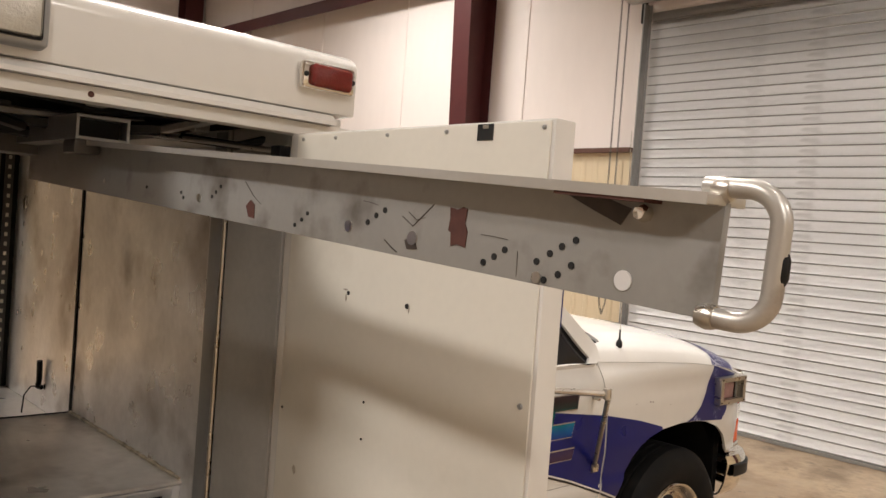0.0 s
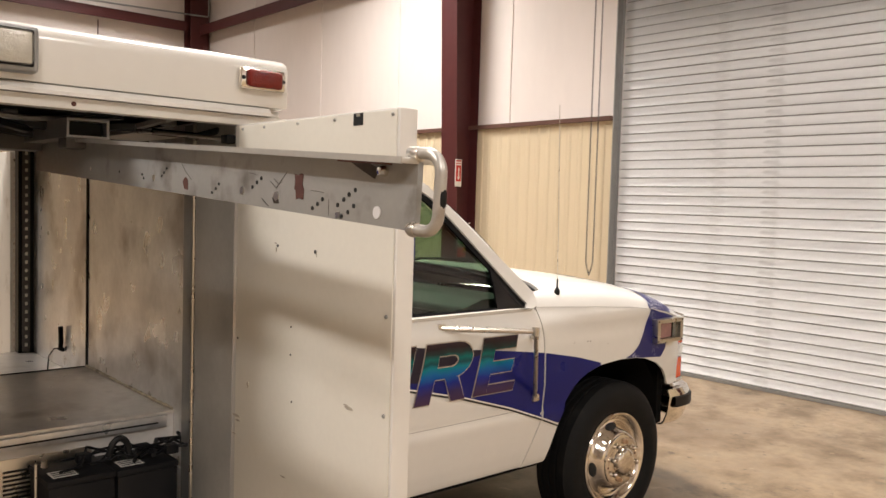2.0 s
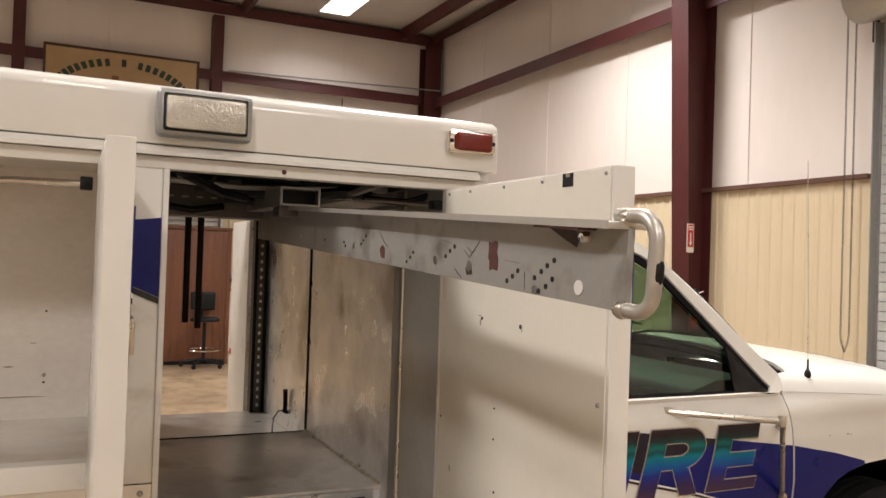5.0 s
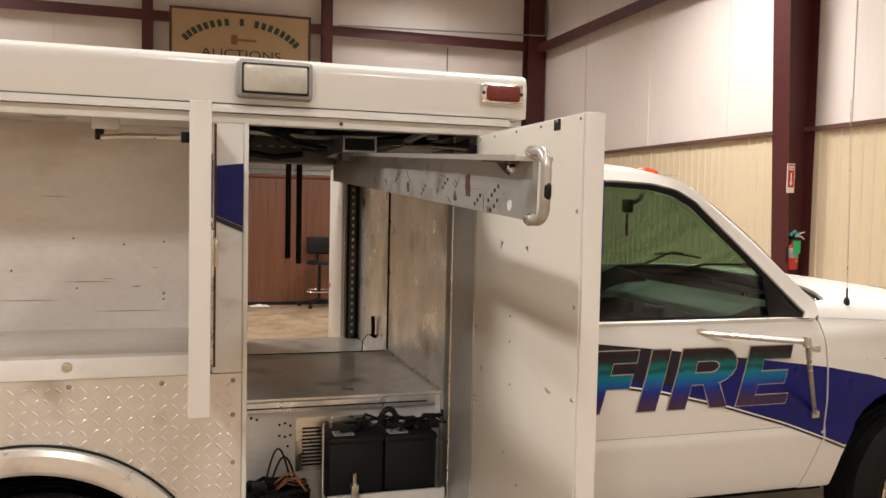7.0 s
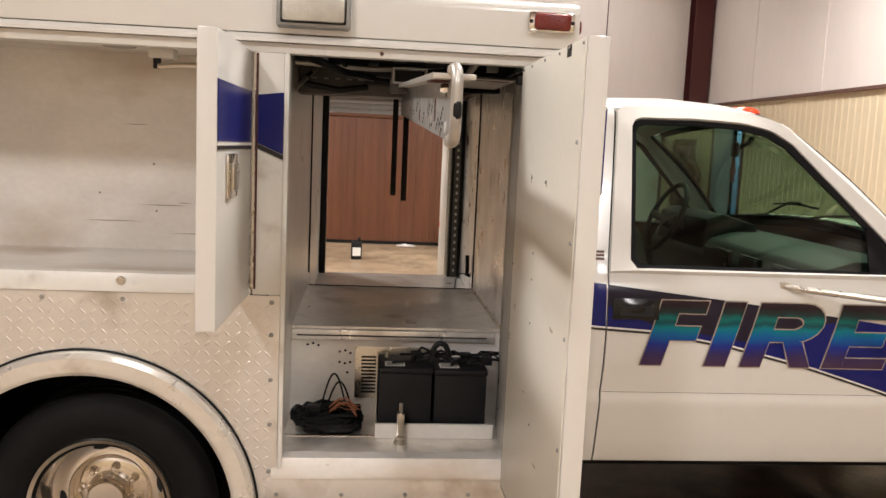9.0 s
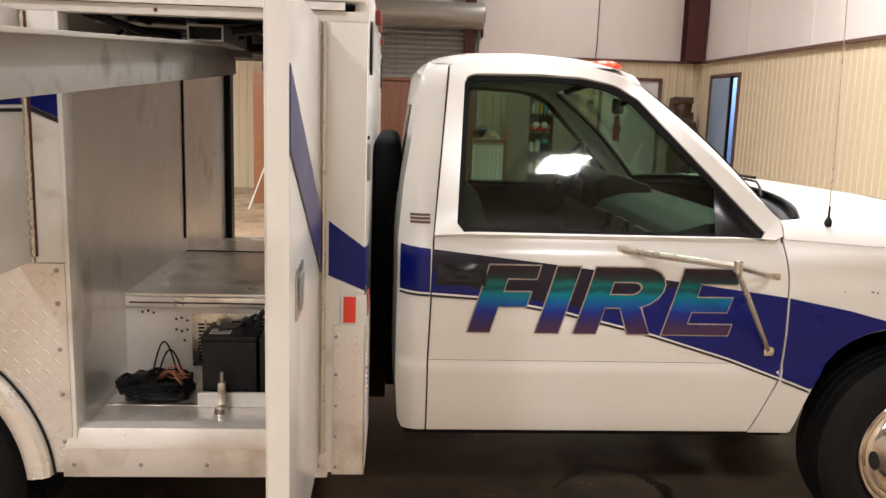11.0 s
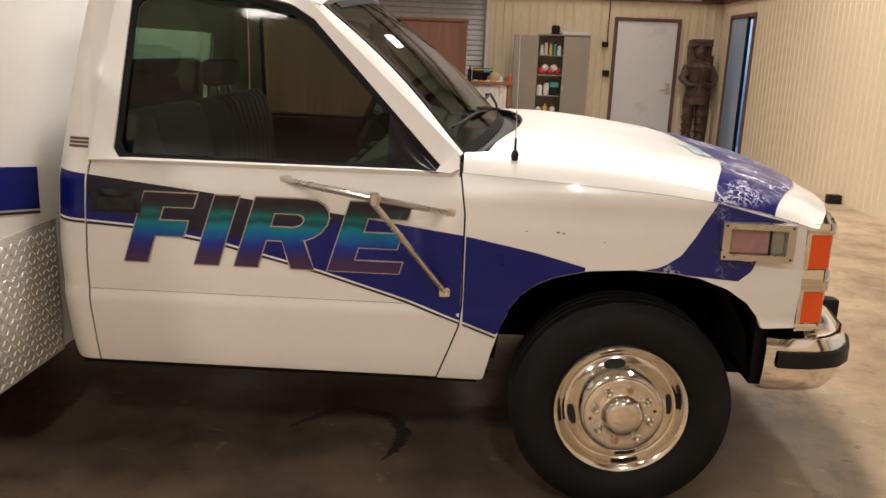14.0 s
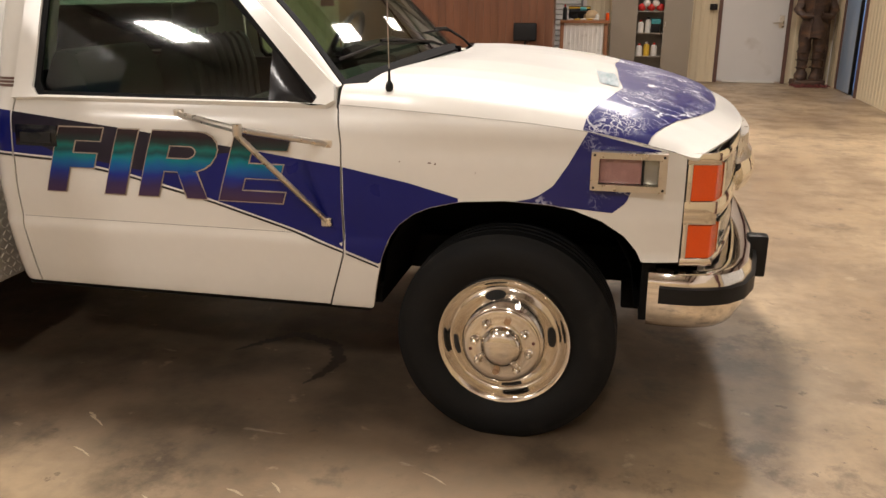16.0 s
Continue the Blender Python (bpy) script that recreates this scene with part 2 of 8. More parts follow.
GOLD_LINE = material("pale_gold_pinstripe", (0.36, 0.3, 0.24), 0.35, vary=0.35, vary_scale=30)
BLACK_LINE = material("black_pinstripe", (0.012, 0.012, 0.014), 0.4)
WHITE_LINE = material("white_pinstripe", (0.75, 0.73, 0.7), 0.35)
LETTER = letter_material("fire_print", 0.795, 1.03)
BLACK_TRIM = material("black_trim", (0.007, 0.007, 0.0075), 0.45, fine=0.15, fine_scale=120, spec=0.25)
GLOSS_BLACK = material("glossy_black_plastic", (0.006, 0.006, 0.007), 0.18, fine=0.1, fine_scale=200, spec=0.35)
SEAL_BLACK = material("black_rubber_seal", (0.004, 0.004, 0.0045), 0.6, spec=0.15, fine=0.2)
SEAM = material("dark_gap", (0.01, 0.01, 0.01), 0.8)
RUBBER = material("tyre_rubber", (0.0055, 0.0055, 0.0055), 0.7, vary=0.2, vary_scale=9, fine=0.15, fine_scale=80, rough_vary=0.08,
                  stain=(0.02, 0.018, 0.016), stain_amount=0.08, stain_scale=7, bump=0.15, spec=0.2)
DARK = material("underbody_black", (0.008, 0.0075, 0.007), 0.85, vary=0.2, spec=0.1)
SCUFF = material("grey_scuff", (0.36, 0.32, 0.26), 0.5, vary=0.4, vary_scale=90)
# Near-black of the block that stands for shade behind the cab.
GAP_SHADE = material("gap_shade_black", (0.007, 0.007, 0.007), 0.85, vary=0.2, vary_scale=4, spec=0.1)
SEALANT = material("grimy_sealant", (0.5, 0.43, 0.32), 0.6, vary=0.5, vary_scale=30, fine=0.2, stain=(0.08, 0.06, 0.04), stain_amount=0.5, stain_scale=22)
OIL = material("soaked_oil", (0.026, 0.02, 0.015), 0.4, vary=0.3, vary_scale=12)
SCRAPE = material("pale_scrape", (0.42, 0.34, 0.24), 0.6, vary=0.25, vary_scale=25)
GREASE = material("dark_grease", (0.05, 0.038, 0.03), 0.6, vary=0.3, vary_scale=60, fine=0.2)
PLASTIC = material("black_plastic", (0.008, 0.008, 0.009), 0.5, vary=0.15, vary_scale=12, fine=0.1, rough_vary=0.1, bump=0.1, spec=0.25)
SEAT_GREY = material("grey_seat_vinyl", (0.045, 0.052, 0.052), 0.55, vary=0.1, fine=0.08, bump=0.25)
DASH_GREY = material("grey_dash_plastic", (0.026, 0.028, 0.026), 0.55, vary=0.08, fine=0.06, bump=0.15)
GLASS = glass_material("tinted_cab_glass", (0.44, 0.57, 0.46))
GLASS_DARK = glass_material("dark_cab_glass", (0.34, 0.48, 0.38))
AMBER = material("amber_lens", (0.72, 0.085, 0.008), 0.18, fine=0.12, fine_scale=300, bump=0.4, bump_scale=250)
CAB_AMBER = material("red_amber_lens", (0.55, 0.045, 0.006), 0.2, fine=0.12, fine_scale=300)
RED_LENS = material("red_lens", (0.15, 0.012, 0.008), 0.15, vary=0.15, vary_scale=30, fine=0.1, bump=0.4, bump_scale=200)
RED_REFLECTOR = material("red_reflector", (0.72, 0.05, 0.025), 0.35, fine=0.15, fine_scale=400)
CLEAR_LENS = material("cloudy_clear_lens", (0.5, 0.48, 0.42), 0.16, metal=0.25, vary=0.3, vary_scale=16, fine=0.08, bump=0.4, bump_scale=180, coat=0.5)
HEADLAMP = material("headlamp_glass", (0.3, 0.3, 0.27), 0.08, metal=0.5, vary=0.2, vary_scale=20)
PINK_LENS = material("faded_pink_lens", (0.3, 0.16, 0.15), 0.15, vary=0.25, vary_scale=25, bump=0.4, bump_scale=150, coat=0.4)
WALL_WHITE = material("white_vinyl_insulation", (0.78, 0.72, 0.68), 0.42, vary=0.05, vary_scale=1.2, fine=0.03, fine_scale=9, rough_vary=0.1,
                      stretch=(1, 1, 0.3), bump=0.5, bump_scale=2.5)
BEIGE = material("beige_metal_sheet", (0.66, 0.56, 0.39), 0.42, vary=0.05, vary_scale=1.5, fine=0.03, rough_vary=0.08)
MAROON = material("maroon_primer_steel", (0.07, 0.014, 0.014), 0.5, vary=0.12, vary_scale=4, fine=0.1, rough_vary=0.1)
TRIM_BROWN = material("brown_trim", (0.12, 0.06, 0.045), 0.5, vary=0.1)
ROOF_WHITE = material("white_roof_liner", (0.6, 0.57, 0.53), 0.6, vary=0.08, vary_scale=1.5)
SLAT = material("white_slat_steel", (0.84, 0.82, 0.79), 0.36, vary=0.05, vary_scale=2.5, fine=0.04, rough_vary=0.08, per_object=0.04,
                stain=(0.45, 0.42, 0.38), stain_amount=0.04, stain_scale=8, stretch=(1, 0.3, 1))
DRUM_GREY = material("grey_roll_steel", (0.42, 0.41, 0.38), 0.35, metal=0.4, vary=0.12, fine=0.06)
WOOD = material("brown_wood_panel", (0.135, 0.052, 0.025), 0.36, vary=0.3, vary_scale=7, fine=0.2, fine_scale=30, rough_vary=0.1, stretch=(1, 1, 0.06), per_object=0.07)
COUNTER_WOOD = material("counter_wood", (0.3, 0.13, 0.06), 0.4, vary=0.2, vary_scale=7, stretch=(0.2, 1, 1))
CARVED = material("dark_carved_wood", (0.06, 0.033, 0.022), 0.55, vary=0.4, vary_scale=9, fine=0.25, fine_scale=45, bump=0.6, bump_scale=40,
                  stain=(0.16, 0.085, 0.045), stain_amount=0.45, stain_scale=7, stretch=(0.7, 0.7, 1.6))
CABINET_GREY = material("taupe_cabinet_steel", (0.3, 0.26, 0.21), 0.4, vary=0.06, vary_scale=2, fine=0.04)
DOOR_WHITE = material("white_door_paint", (0.66, 0.65, 0.64), 0.4, vary=0.05, vary_scale=2.5, stain=(0.45, 0.42, 0.38), stain_amount=0.06, stain_scale=2.5)
SIGN_TAN = material("tan_sign_board", (0.44, 0.31, 0.17), 0.55, vary=0.08, vary_scale=4, fine=0.05)
SIGN_GREEN = material("dark_green_lettering", (0.03, 0.055, 0.04), 0.55, fine=0.1)
SIGN_FRAME = material("dark_sign_frame", (0.07, 0.035, 0.02), 0.5, vary=0.15)
SIGN_BROWN = material("brown_gavel_paint", (0.25, 0.1, 0.05), 0.55, fine=0.1)
RED_PAINT = material("red_paint", (0.5, 0.025, 0.02), 0.3, fine=0.05)
RED_CLOTH = material("dull_red_cord", (0.15, 0.03, 0.025), 0.7, vary=0.3, vary_scale=20)
GREEN_TAG = material("green_tag", (0.02, 0.4, 0.12), 0.5)
BLUE_DOOR = material("blue_grey_door", (0.27, 0.37, 0.52), 0.35, vary=0.15, vary_scale=2.5, stain=(0.4, 0.47, 0.56), stain_amount=0.2, stain_scale=3, stretch=(1, 1, 0.3))
JOINT = material("grimy_joint", (0.42, 0.4, 0.37), 0.7, vary=0.2)
# Blue of the room's light is put into its wall colour.
BLUE_LIT_ROOM = material("blue_lit_room_wall", (0.4, 0.52, 0.72), 0.5, vary=0.1, vary_scale=3)
WHITE_PLASTIC = material("white_plastic", (0.7, 0.68, 0.64), 0.4, fine=0.05)
YELLOW = material("yellow_plastic", (0.65, 0.42, 0.04), 0.4, fine=0.05)
TEAL = material("teal_plastic", (0.05, 0.3, 0.32), 0.4, fine=0.05)
CARDBOARD = material("cardboard", (0.4, 0.27, 0.15), 0.7, vary=0.1)
COPPER = material("copper_wire", (0.5, 0.2, 0.1), 0.35, metal=0.6)
PINK = material("pink_tape", (0.7, 0.2, 0.28), 0.5)
GLOW = material("lit_diffuser", (0.9, 0.9, 0.88), 0.5, emission=(1.0, 0.93, 0.84), power=5.0)



def floor_material():
    """Beige concrete with trodden stains, a parking bay darkened for oil and truck shade, drips and light scrapes."""
    m = bpy.data.materials.new("stained_concrete")
    m.use_nodes = True
    t = m.node_tree
    b = t.nodes["Principled BSDF"]
    co = t.nodes.new("ShaderNodeTexCoord")

    def noise_at(scale, detail=5.0, rough=0.55, stretch=(1, 1, 1), turn=0.0):
        mp = t.nodes.new("ShaderNodeMapping")
        mp.inputs["Scale"].default_value = stretch
        mp.inputs["Rotation"].default_value = (0, 0, turn)
        t.links.new(co.outputs["Object"], mp.inputs["Vector"])
        n = t.nodes.new("ShaderNodeTexNoise")
        n.inputs["Scale"].default_value, n.inputs["Detail"].default_value, n.inputs["Roughness"].default_value = scale, detail, rough
        t.links.new(mp.outputs[0], n.inputs["Vector"])
        return n.outputs["Fac"]

    def ramp(fac, a, b_, lo=0.0, hi=1.0):
        r = t.nodes.new("ShaderNodeMapRange")
        r.inputs[1].default_value, r.inputs[2].default_value, r.inputs[3].default_value, r.inputs[4].default_value = a, b_, lo, hi
        t.links.new(fac, r.inputs[0])
        return r.outputs[0]

    def mixed(fac, a, c):
        n = t.nodes.new("ShaderNodeMix")
        n.data_type = "RGBA"
        t.links.new(fac, n.inputs[0])
        for v, s in ((a, n.inputs[6]), (c, n.inputs[7])):
            if isinstance(v, tuple):
                s.default_value = (*v, 1)
            else:
                t.links.new(v, s)
        return n.outputs[2]

    def maths(op, a, v):
        n = t.nodes.new("ShaderNodeMath")
        n.operation = op
        t.links.new(a, n.inputs[0])
        if isinstance(v, bpy.types.NodeSocket):
            t.links.new(v, n.inputs[1])
        else:
            n.inputs[1].default_value = v
        return n.outputs[0]

    big, mid, small = noise_at(0.55, 6), noise_at(2.6, 7, 0.62), noise_at(16, 5)
    now = mixed(ramp(big, 0.35, 0.65), (0.235, 0.16, 0.095), (0.45, 0.335, 0.21))
    now = mixed(ramp(mid, 0.46, 0.68, 0.0, 0.75), now, (0.13, 0.09, 0.055))
    now = mixed(ramp(small, 0.42, 0.7, 0.0, 0.45), now, (0.2, 0.15, 0.1))
    # the bay where trucks are parked: old oil and tyre dirt, plus the truck's shade painted in
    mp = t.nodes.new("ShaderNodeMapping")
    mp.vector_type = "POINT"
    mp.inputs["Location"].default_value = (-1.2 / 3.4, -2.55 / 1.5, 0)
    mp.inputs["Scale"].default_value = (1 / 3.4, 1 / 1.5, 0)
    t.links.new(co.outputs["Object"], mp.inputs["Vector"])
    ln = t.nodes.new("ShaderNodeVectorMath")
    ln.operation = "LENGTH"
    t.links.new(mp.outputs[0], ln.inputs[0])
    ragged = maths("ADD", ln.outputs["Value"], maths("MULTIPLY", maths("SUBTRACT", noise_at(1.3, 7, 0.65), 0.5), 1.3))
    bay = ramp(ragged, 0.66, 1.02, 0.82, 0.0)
    oil_and_shade = mixed(ramp(noise_at(3.2, 6), 0.4, 0.62), (0.034, 0.026, 0.02), (0.115, 0.082, 0.056))
    now = mixed(bay, now, oil_and_shade)
    now = mixed(ramp(noise_at(4.3, 8, 0.7), 0.6, 0.68, 0.0, 0.55), now, (0.07, 0.046, 0.03))
    now = mixed(ramp(noise_at(11.0, 4, 0.6), 0.66, 0.7, 0.0, 0.6), now, (0.05, 0.034, 0.024))
    now = mixed(ramp(noise_at(7.0, 5, 0.6, (1, 1, 1), 0.4), 0.64, 0.72, 0.0, 0.4), now, (0.5, 0.4, 0.28))
    scrape = ramp(noise_at(4.0, 5, 0.6, (0.8, 3.2, 1), 0.9), 0.68, 0.73, 0.0, 0.4)
    now = mixed(ramp(noise_at(2.1, 7, 0.68, (1, 1, 1), 1.9), 0.58, 0.66, 0.0, 0.5), now, (0.03, 0.022, 0.017))
    now = mixed(scrape, now, (0.45, 0.39, 0.3))
    t.links.new(now, b.inputs["Base Color"])
    t.links.new(ramp(mid, 0.3, 0.7, 0.3, 0.55), b.inputs["Roughness"])
    bn = t.nodes.new("ShaderNodeBump")
    bn.inputs["Strength"].default_value, bn.inputs["Distance"].default_value = 0.25, 0.003
    t.links.new(noise_at(45, 4), bn.inputs["Height"])
    t.links.new(bn.outputs[0], b.inputs["Normal"])
    return m

# ---- building helpers ----
def thing(name, x, y, z, label, category, group="", kind=""):
    ob = new(name)
    ob.empty_display_size = 0.1
    ob.matrix_world = Matrix.Translation((x, y, z))
    return tagged(ob, label, category, group, kind)


def mesh_of(name, bm, mat, smooth=35):
    me = bpy.data.meshes.new(name)
    bmesh.ops.recalc_face_normals(bm, faces=bm.faces)
    if smooth:
        for f in bm.faces:
            f.smooth = True
        for e in bm.edges:
            if len(e.link_faces) == 2 and e.calc_face_angle(0.0) > radians(smooth):
                e.smooth = False
    bm.to_mesh(me)
    bm.free()
    for mm in (mat if isinstance(mat, (list, tuple)) else [mat]):
        me.materials.append(mm)
    return me


def part(name, bm, mat, parent, label="", smooth=35):
    ob = new(name, mesh_of(name, bm, mat, smooth))
    top = parent
    while top.parent:
        top = top.parent
    ob.parent = parent
    if parent.type == "EMPTY":
        ob.matrix_parent_inverse = Matrix.Translation(-parent.location)
    if label:
        ob["label"] = label
    return ob


def single(name, bm, mat, label, category, group="", kind="", smooth=35):
    return tagged(new(name, mesh_of(name, bm, mat, smooth)), label, category, group, kind)


def structure(name, bm, mat, label, category="", parent=None, smooth=35):
    ob = new(name, mesh_of(name, bm, mat, smooth))
    if parent:
        ob.parent = parent
        return ob
    return tagged(ob, label, category or name.split("_")[0], kind="structure")


def box(x0, x1, y0, y1, z0, z1, bevel=0.0, segs=2, bm=None):
    own = bmesh.new()
    vs = [own.verts.new((x, y, z)) for x in (x0, x1) for y in (y0, y1) for z in (z0, z1)]
    for q in ((0, 1, 3, 2), (4, 6, 7, 5), (0, 4, 5, 1), (2, 3, 7, 6), (0, 2, 6, 4), (1, 5, 7, 3)):
        own.faces.new([vs[i] for i in q])
    if bevel:
        bmesh.ops.bevel(own, geom=own.edges[:], offset=bevel, segments=segs, affect="EDGES", profile=0.6)
    if bm is None:
        return own
    return absorb(bm, own)


def absorb(bm, other):
    me = bpy.data.meshes.new("tmp")
    other.to_mesh(me)
    other.free()
    bm.from_mesh(me)
    bpy.data.meshes.remove(me)
    return bm


def moved(bm, m):
    bmesh.ops.transform(bm, matrix=m, verts=bm.verts)
    return bm


def tube(points, r, seg=10, bm=None, caps=True, closed=False):
    """A round bar along a line of points."""
    bm = bm or bmesh.new()
    pts = [Vector(p) for p in points]
    n = len(pts)
    rings = []
    up = None
    for i, p in enumerate(pts):
        if closed:
            d = (pts[(i + 1) % n] - pts[i - 1]).normalized()
        else:
            d = (pts[min(i + 1, n - 1)] - pts[max(i - 1, 0)]).normalized()
        if up is None:
            up = d.orthogonal().normalized()
        up = (up - d * up.dot(d)).normalized()
        side = d.cross(up)
        rr = r[i] if isinstance(r, (list, tuple)) else r
        rings.append([bm.verts.new(p + rr * (math.cos(a) * up + math.sin(a) * side)) for a in [2 * math.pi * k / seg for k in range(seg)]])
    for i in range(n if closed else n - 1):
        a, b = rings[i], rings[(i + 1) % n]
        for k in range(seg):
            bm.faces.new((a[k], a[(k + 1) % seg], b[(k + 1) % seg], b[k]))
    if caps and not closed:
        bm.faces.new(rings[0][::-1])
        bm.faces.new(rings[-1])
    return bm


def lathe(profile, centre, seg=48, bm=None, axis="y"):
    """Turns (radius, along) pairs about an axis through centre. Along y runs away from the near side."""
    bm = bm or bmesh.new()
    cx, cy, cz = centre
    rings = []
    for r, d in profile:
        ring = []
        for k in range(seg if r > 1e-6 else 1):
            a = 2 * math.pi * k / seg
            u, v = r * math.cos(a), r * math.sin(a)
            ring.append(bm.verts.new({"y": (cx + u, cy + d, cz + v), "x": (cx + d, cy + u, cz + v), "z": (cx + u, cy + v, cz + d)}[axis]))
        rings.append(ring)
    for a, b in zip(rings, rings[1:]):
        for k in range(seg):
            p = [a[k % len(a)], a[(k + 1) % len(a)], b[(k + 1) % len(b)], b[k % len(b)]]
            q = []
            for v in p:
                if v not in q:
                    q.append(v)
            if len(q) > 2:
                bm.faces.new(q)
    return bm


INSIDE = Vector((1.8, 2.86, 0.9))    # a point inside the truck, from which its panels face outwards


def grid(f, nu, nv, thick=0.0, bm=None):
    """A sheet of points f(u, v), u and v from 0 to 1, with a thickness towards the inside."""
    own = bmesh.new()
    pts = [[Vector(f(i / nu, j / nv)) for j in range(nv + 1)] for i in range(nu + 1)]
    vs = [[own.verts.new(p) for p in row] for row in pts]
    for i in range(nu):
        for j in range(nv):
            own.faces.new((vs[i][j], vs[i + 1][j], vs[i + 1][j + 1], vs[i][j + 1]))
    if thick:
        ns = []
        for i in range(nu + 1):
            row = []
            for j in range(nv + 1):
                du = pts[min(i + 1, nu)][j] - pts[max(i - 1, 0)][j]
                dv = pts[i][min(j + 1, nv)] - pts[i][max(j - 1, 0)]
                n = du.cross(dv)
                n = n.normalized() if n.length > 1e-9 else Vector((0, 0, 0))
                row.append(n)
            ns.append(row)
        votes = sum(1 if ns[i][j].dot(pts[i][j] - INSIDE) > 0 else -1 for i in range(nu + 1) for j in range(nv + 1))
        s = -thick if votes > 0 else thick
        inn = [[own.verts.new(pts[i][j] + ns[i][j] * s) for j in range(nv + 1)] for i in range(nu + 1)]
        for i in range(nu):
            for j in range(nv):
                own.faces.new((inn[i][j], inn[i][j + 1], inn[i + 1][j + 1], inn[i + 1][j]))
        rim = [(i, 0) for i in range(nu)] + [(nu, j) for j in range(nv)] + [(i, nv) for i in range(nu, 0, -1)] + [(0, j) for j in range(nv, 0, -1)]
        for k in range(len(rim)):
            a, b = rim[k], rim[(k + 1) % len(rim)]
            own.faces.new((vs[a[0]][a[1]], inn[a[0]][a[1]], inn[b[0]][b[1]], vs[b[0]][b[1]]))
    return own if bm is None else absorb(bm, own)


def prism(pts, axis, a, b, bm=None, bevel=0.0):
    """A flat outline pushed from a to b along an axis; pts are the two other coordinates in x, y, z order."""
    own = bmesh.new()

    def at(p, d):
        return {"x": (d, p[0], p[1]), "y": (p[0], d, p[1]), "z": (p[0], p[1], d)}[axis]
    lo, hi = [own.verts.new(at(p, a)) for p in pts], [own.verts.new(at(p, b)) for p in pts]
    own.faces.new(lo[::-1])
    own.faces.new(hi)
    n = len(pts)
    for i in range(n):
        own.faces.new((lo[i], lo[(i + 1) % n], hi[(i + 1) % n], hi[i]))
    if bevel:
        bmesh.ops.bevel(own, geom=own.edges[:], offset=bevel, segments=2, affect="EDGES", profile=0.6)
    return own if bm is None else absorb(bm, own)


def lerp(table, x):
    """Straight-line reading of a table of (x, value)."""
    if x <= table[0][0]:
        return table[0][1]
    for (x0, v0), (x1, v1) in zip(table, table[1:]):
        if x <= x1:
            return v0 + (v1 - v0) * (x - x0) / (x1 - x0)
    return table[-1][1]


def smooth_read(table, x, span=0.02):
    return sum(lerp(table, x + span * k) for k in (-2, -1, 0, 1, 2)) / 5


def bolt(x, y, z, r=0.006, axis="y", depth=0.004, bm=None):
    s = -1
    return lathe([(0, s * depth), (r * 0.7, s * depth * 0.9), (r, s * depth * 0.3), (r, 0.001)], (x, y, z), 10, bm, axis)


def arc(cx, cz, r, a0, a1, n):
    return [(cx + r * math.cos(radians(a0 + (a1 - a0) * i / n)), cz + r * math.sin(radians(a0 + (a1 - a0) * i / n))) for i in range(n + 1)]


def along(points, n):
    """n points at even steps along an open line."""
    pts = [Vector(p) for p in points]
    d = [0.0]
    for a, b in zip(pts, pts[1:]):
        d.append(d[-1] + (b - a).length)
    out = []
    for k in range(n):
        s = d[-1] * k / (n - 1)
        for j in range(len(pts) - 1):
            if s <= d[j + 1] + 1e-9:
                q = (s - d[j]) / max(d[j + 1] - d[j], 1e-9)
                out.append(tuple(pts[j].lerp(pts[j + 1], q)))
                break
    return out


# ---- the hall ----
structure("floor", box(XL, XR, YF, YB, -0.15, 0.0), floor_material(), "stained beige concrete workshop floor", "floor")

def floor_ribbon(name, line, width, mat, seed):
    """A ragged flat mark on the floor along a line."""
    rng = random.Random(seed)
    pts = along([(x, y, 0.0) for x, y in line], 10 + 8 * len(line))
    bm = bmesh.new()
    rows = []
    for i, p in enumerate(pts):
        a, b = Vector(pts[max(i - 1, 0)]), Vector(pts[min(i + 1, len(pts) - 1)])
        t = (b - a).normalized()
        n = Vector((-t.y, t.x, 0))
        taper = min(1.0, 0.2 + 4 * min(i, len(pts) - 1 - i) / len(pts))
        w0, w1 = (width * taper * rng.uniform(0.25, 0.75) for _ in range(2))
        rows.append([bm.verts.new(Vector(p) + n * w0 + Vector((0, 0, 0.001))), bm.verts.new(Vector(p) - n * w1 + Vector((0, 0, 0.001)))])
    for r, q in zip(rows, rows[1:]):
        bm.faces.new((r[0], r[1], q[1], q[0]))
    return structure(name, bm, mat, "", parent=bpy.data.objects["floor"])


floor_ribbon("oil_trail", [(2.0, 2.33), (2.1, 2.45), (2.2, 2.55), (2.4, 2.48), (2.47, 2.32), (2.45, 2.2), (2.4, 2.09)], 0.05, OIL, 1)
rng = random.Random(21)
for k in range(16):
    x, y, a, l = rng.uniform(1.5, 3.4), rng.uniform(0.9, 1.75), rng.uniform(-0.9, -0.2), rng.uniform(0.05, 0.16)
    floor_ribbon("floor_scrape", [(x, y), (x + 0.5 * l * math.cos(a), y + 0.5 * l * math.sin(a) + 0.006), (x + l * math.cos(a), y + l * math.sin(a))], 0.005 + 0.006 * rng.random(), SCRAPE, 30 + k)

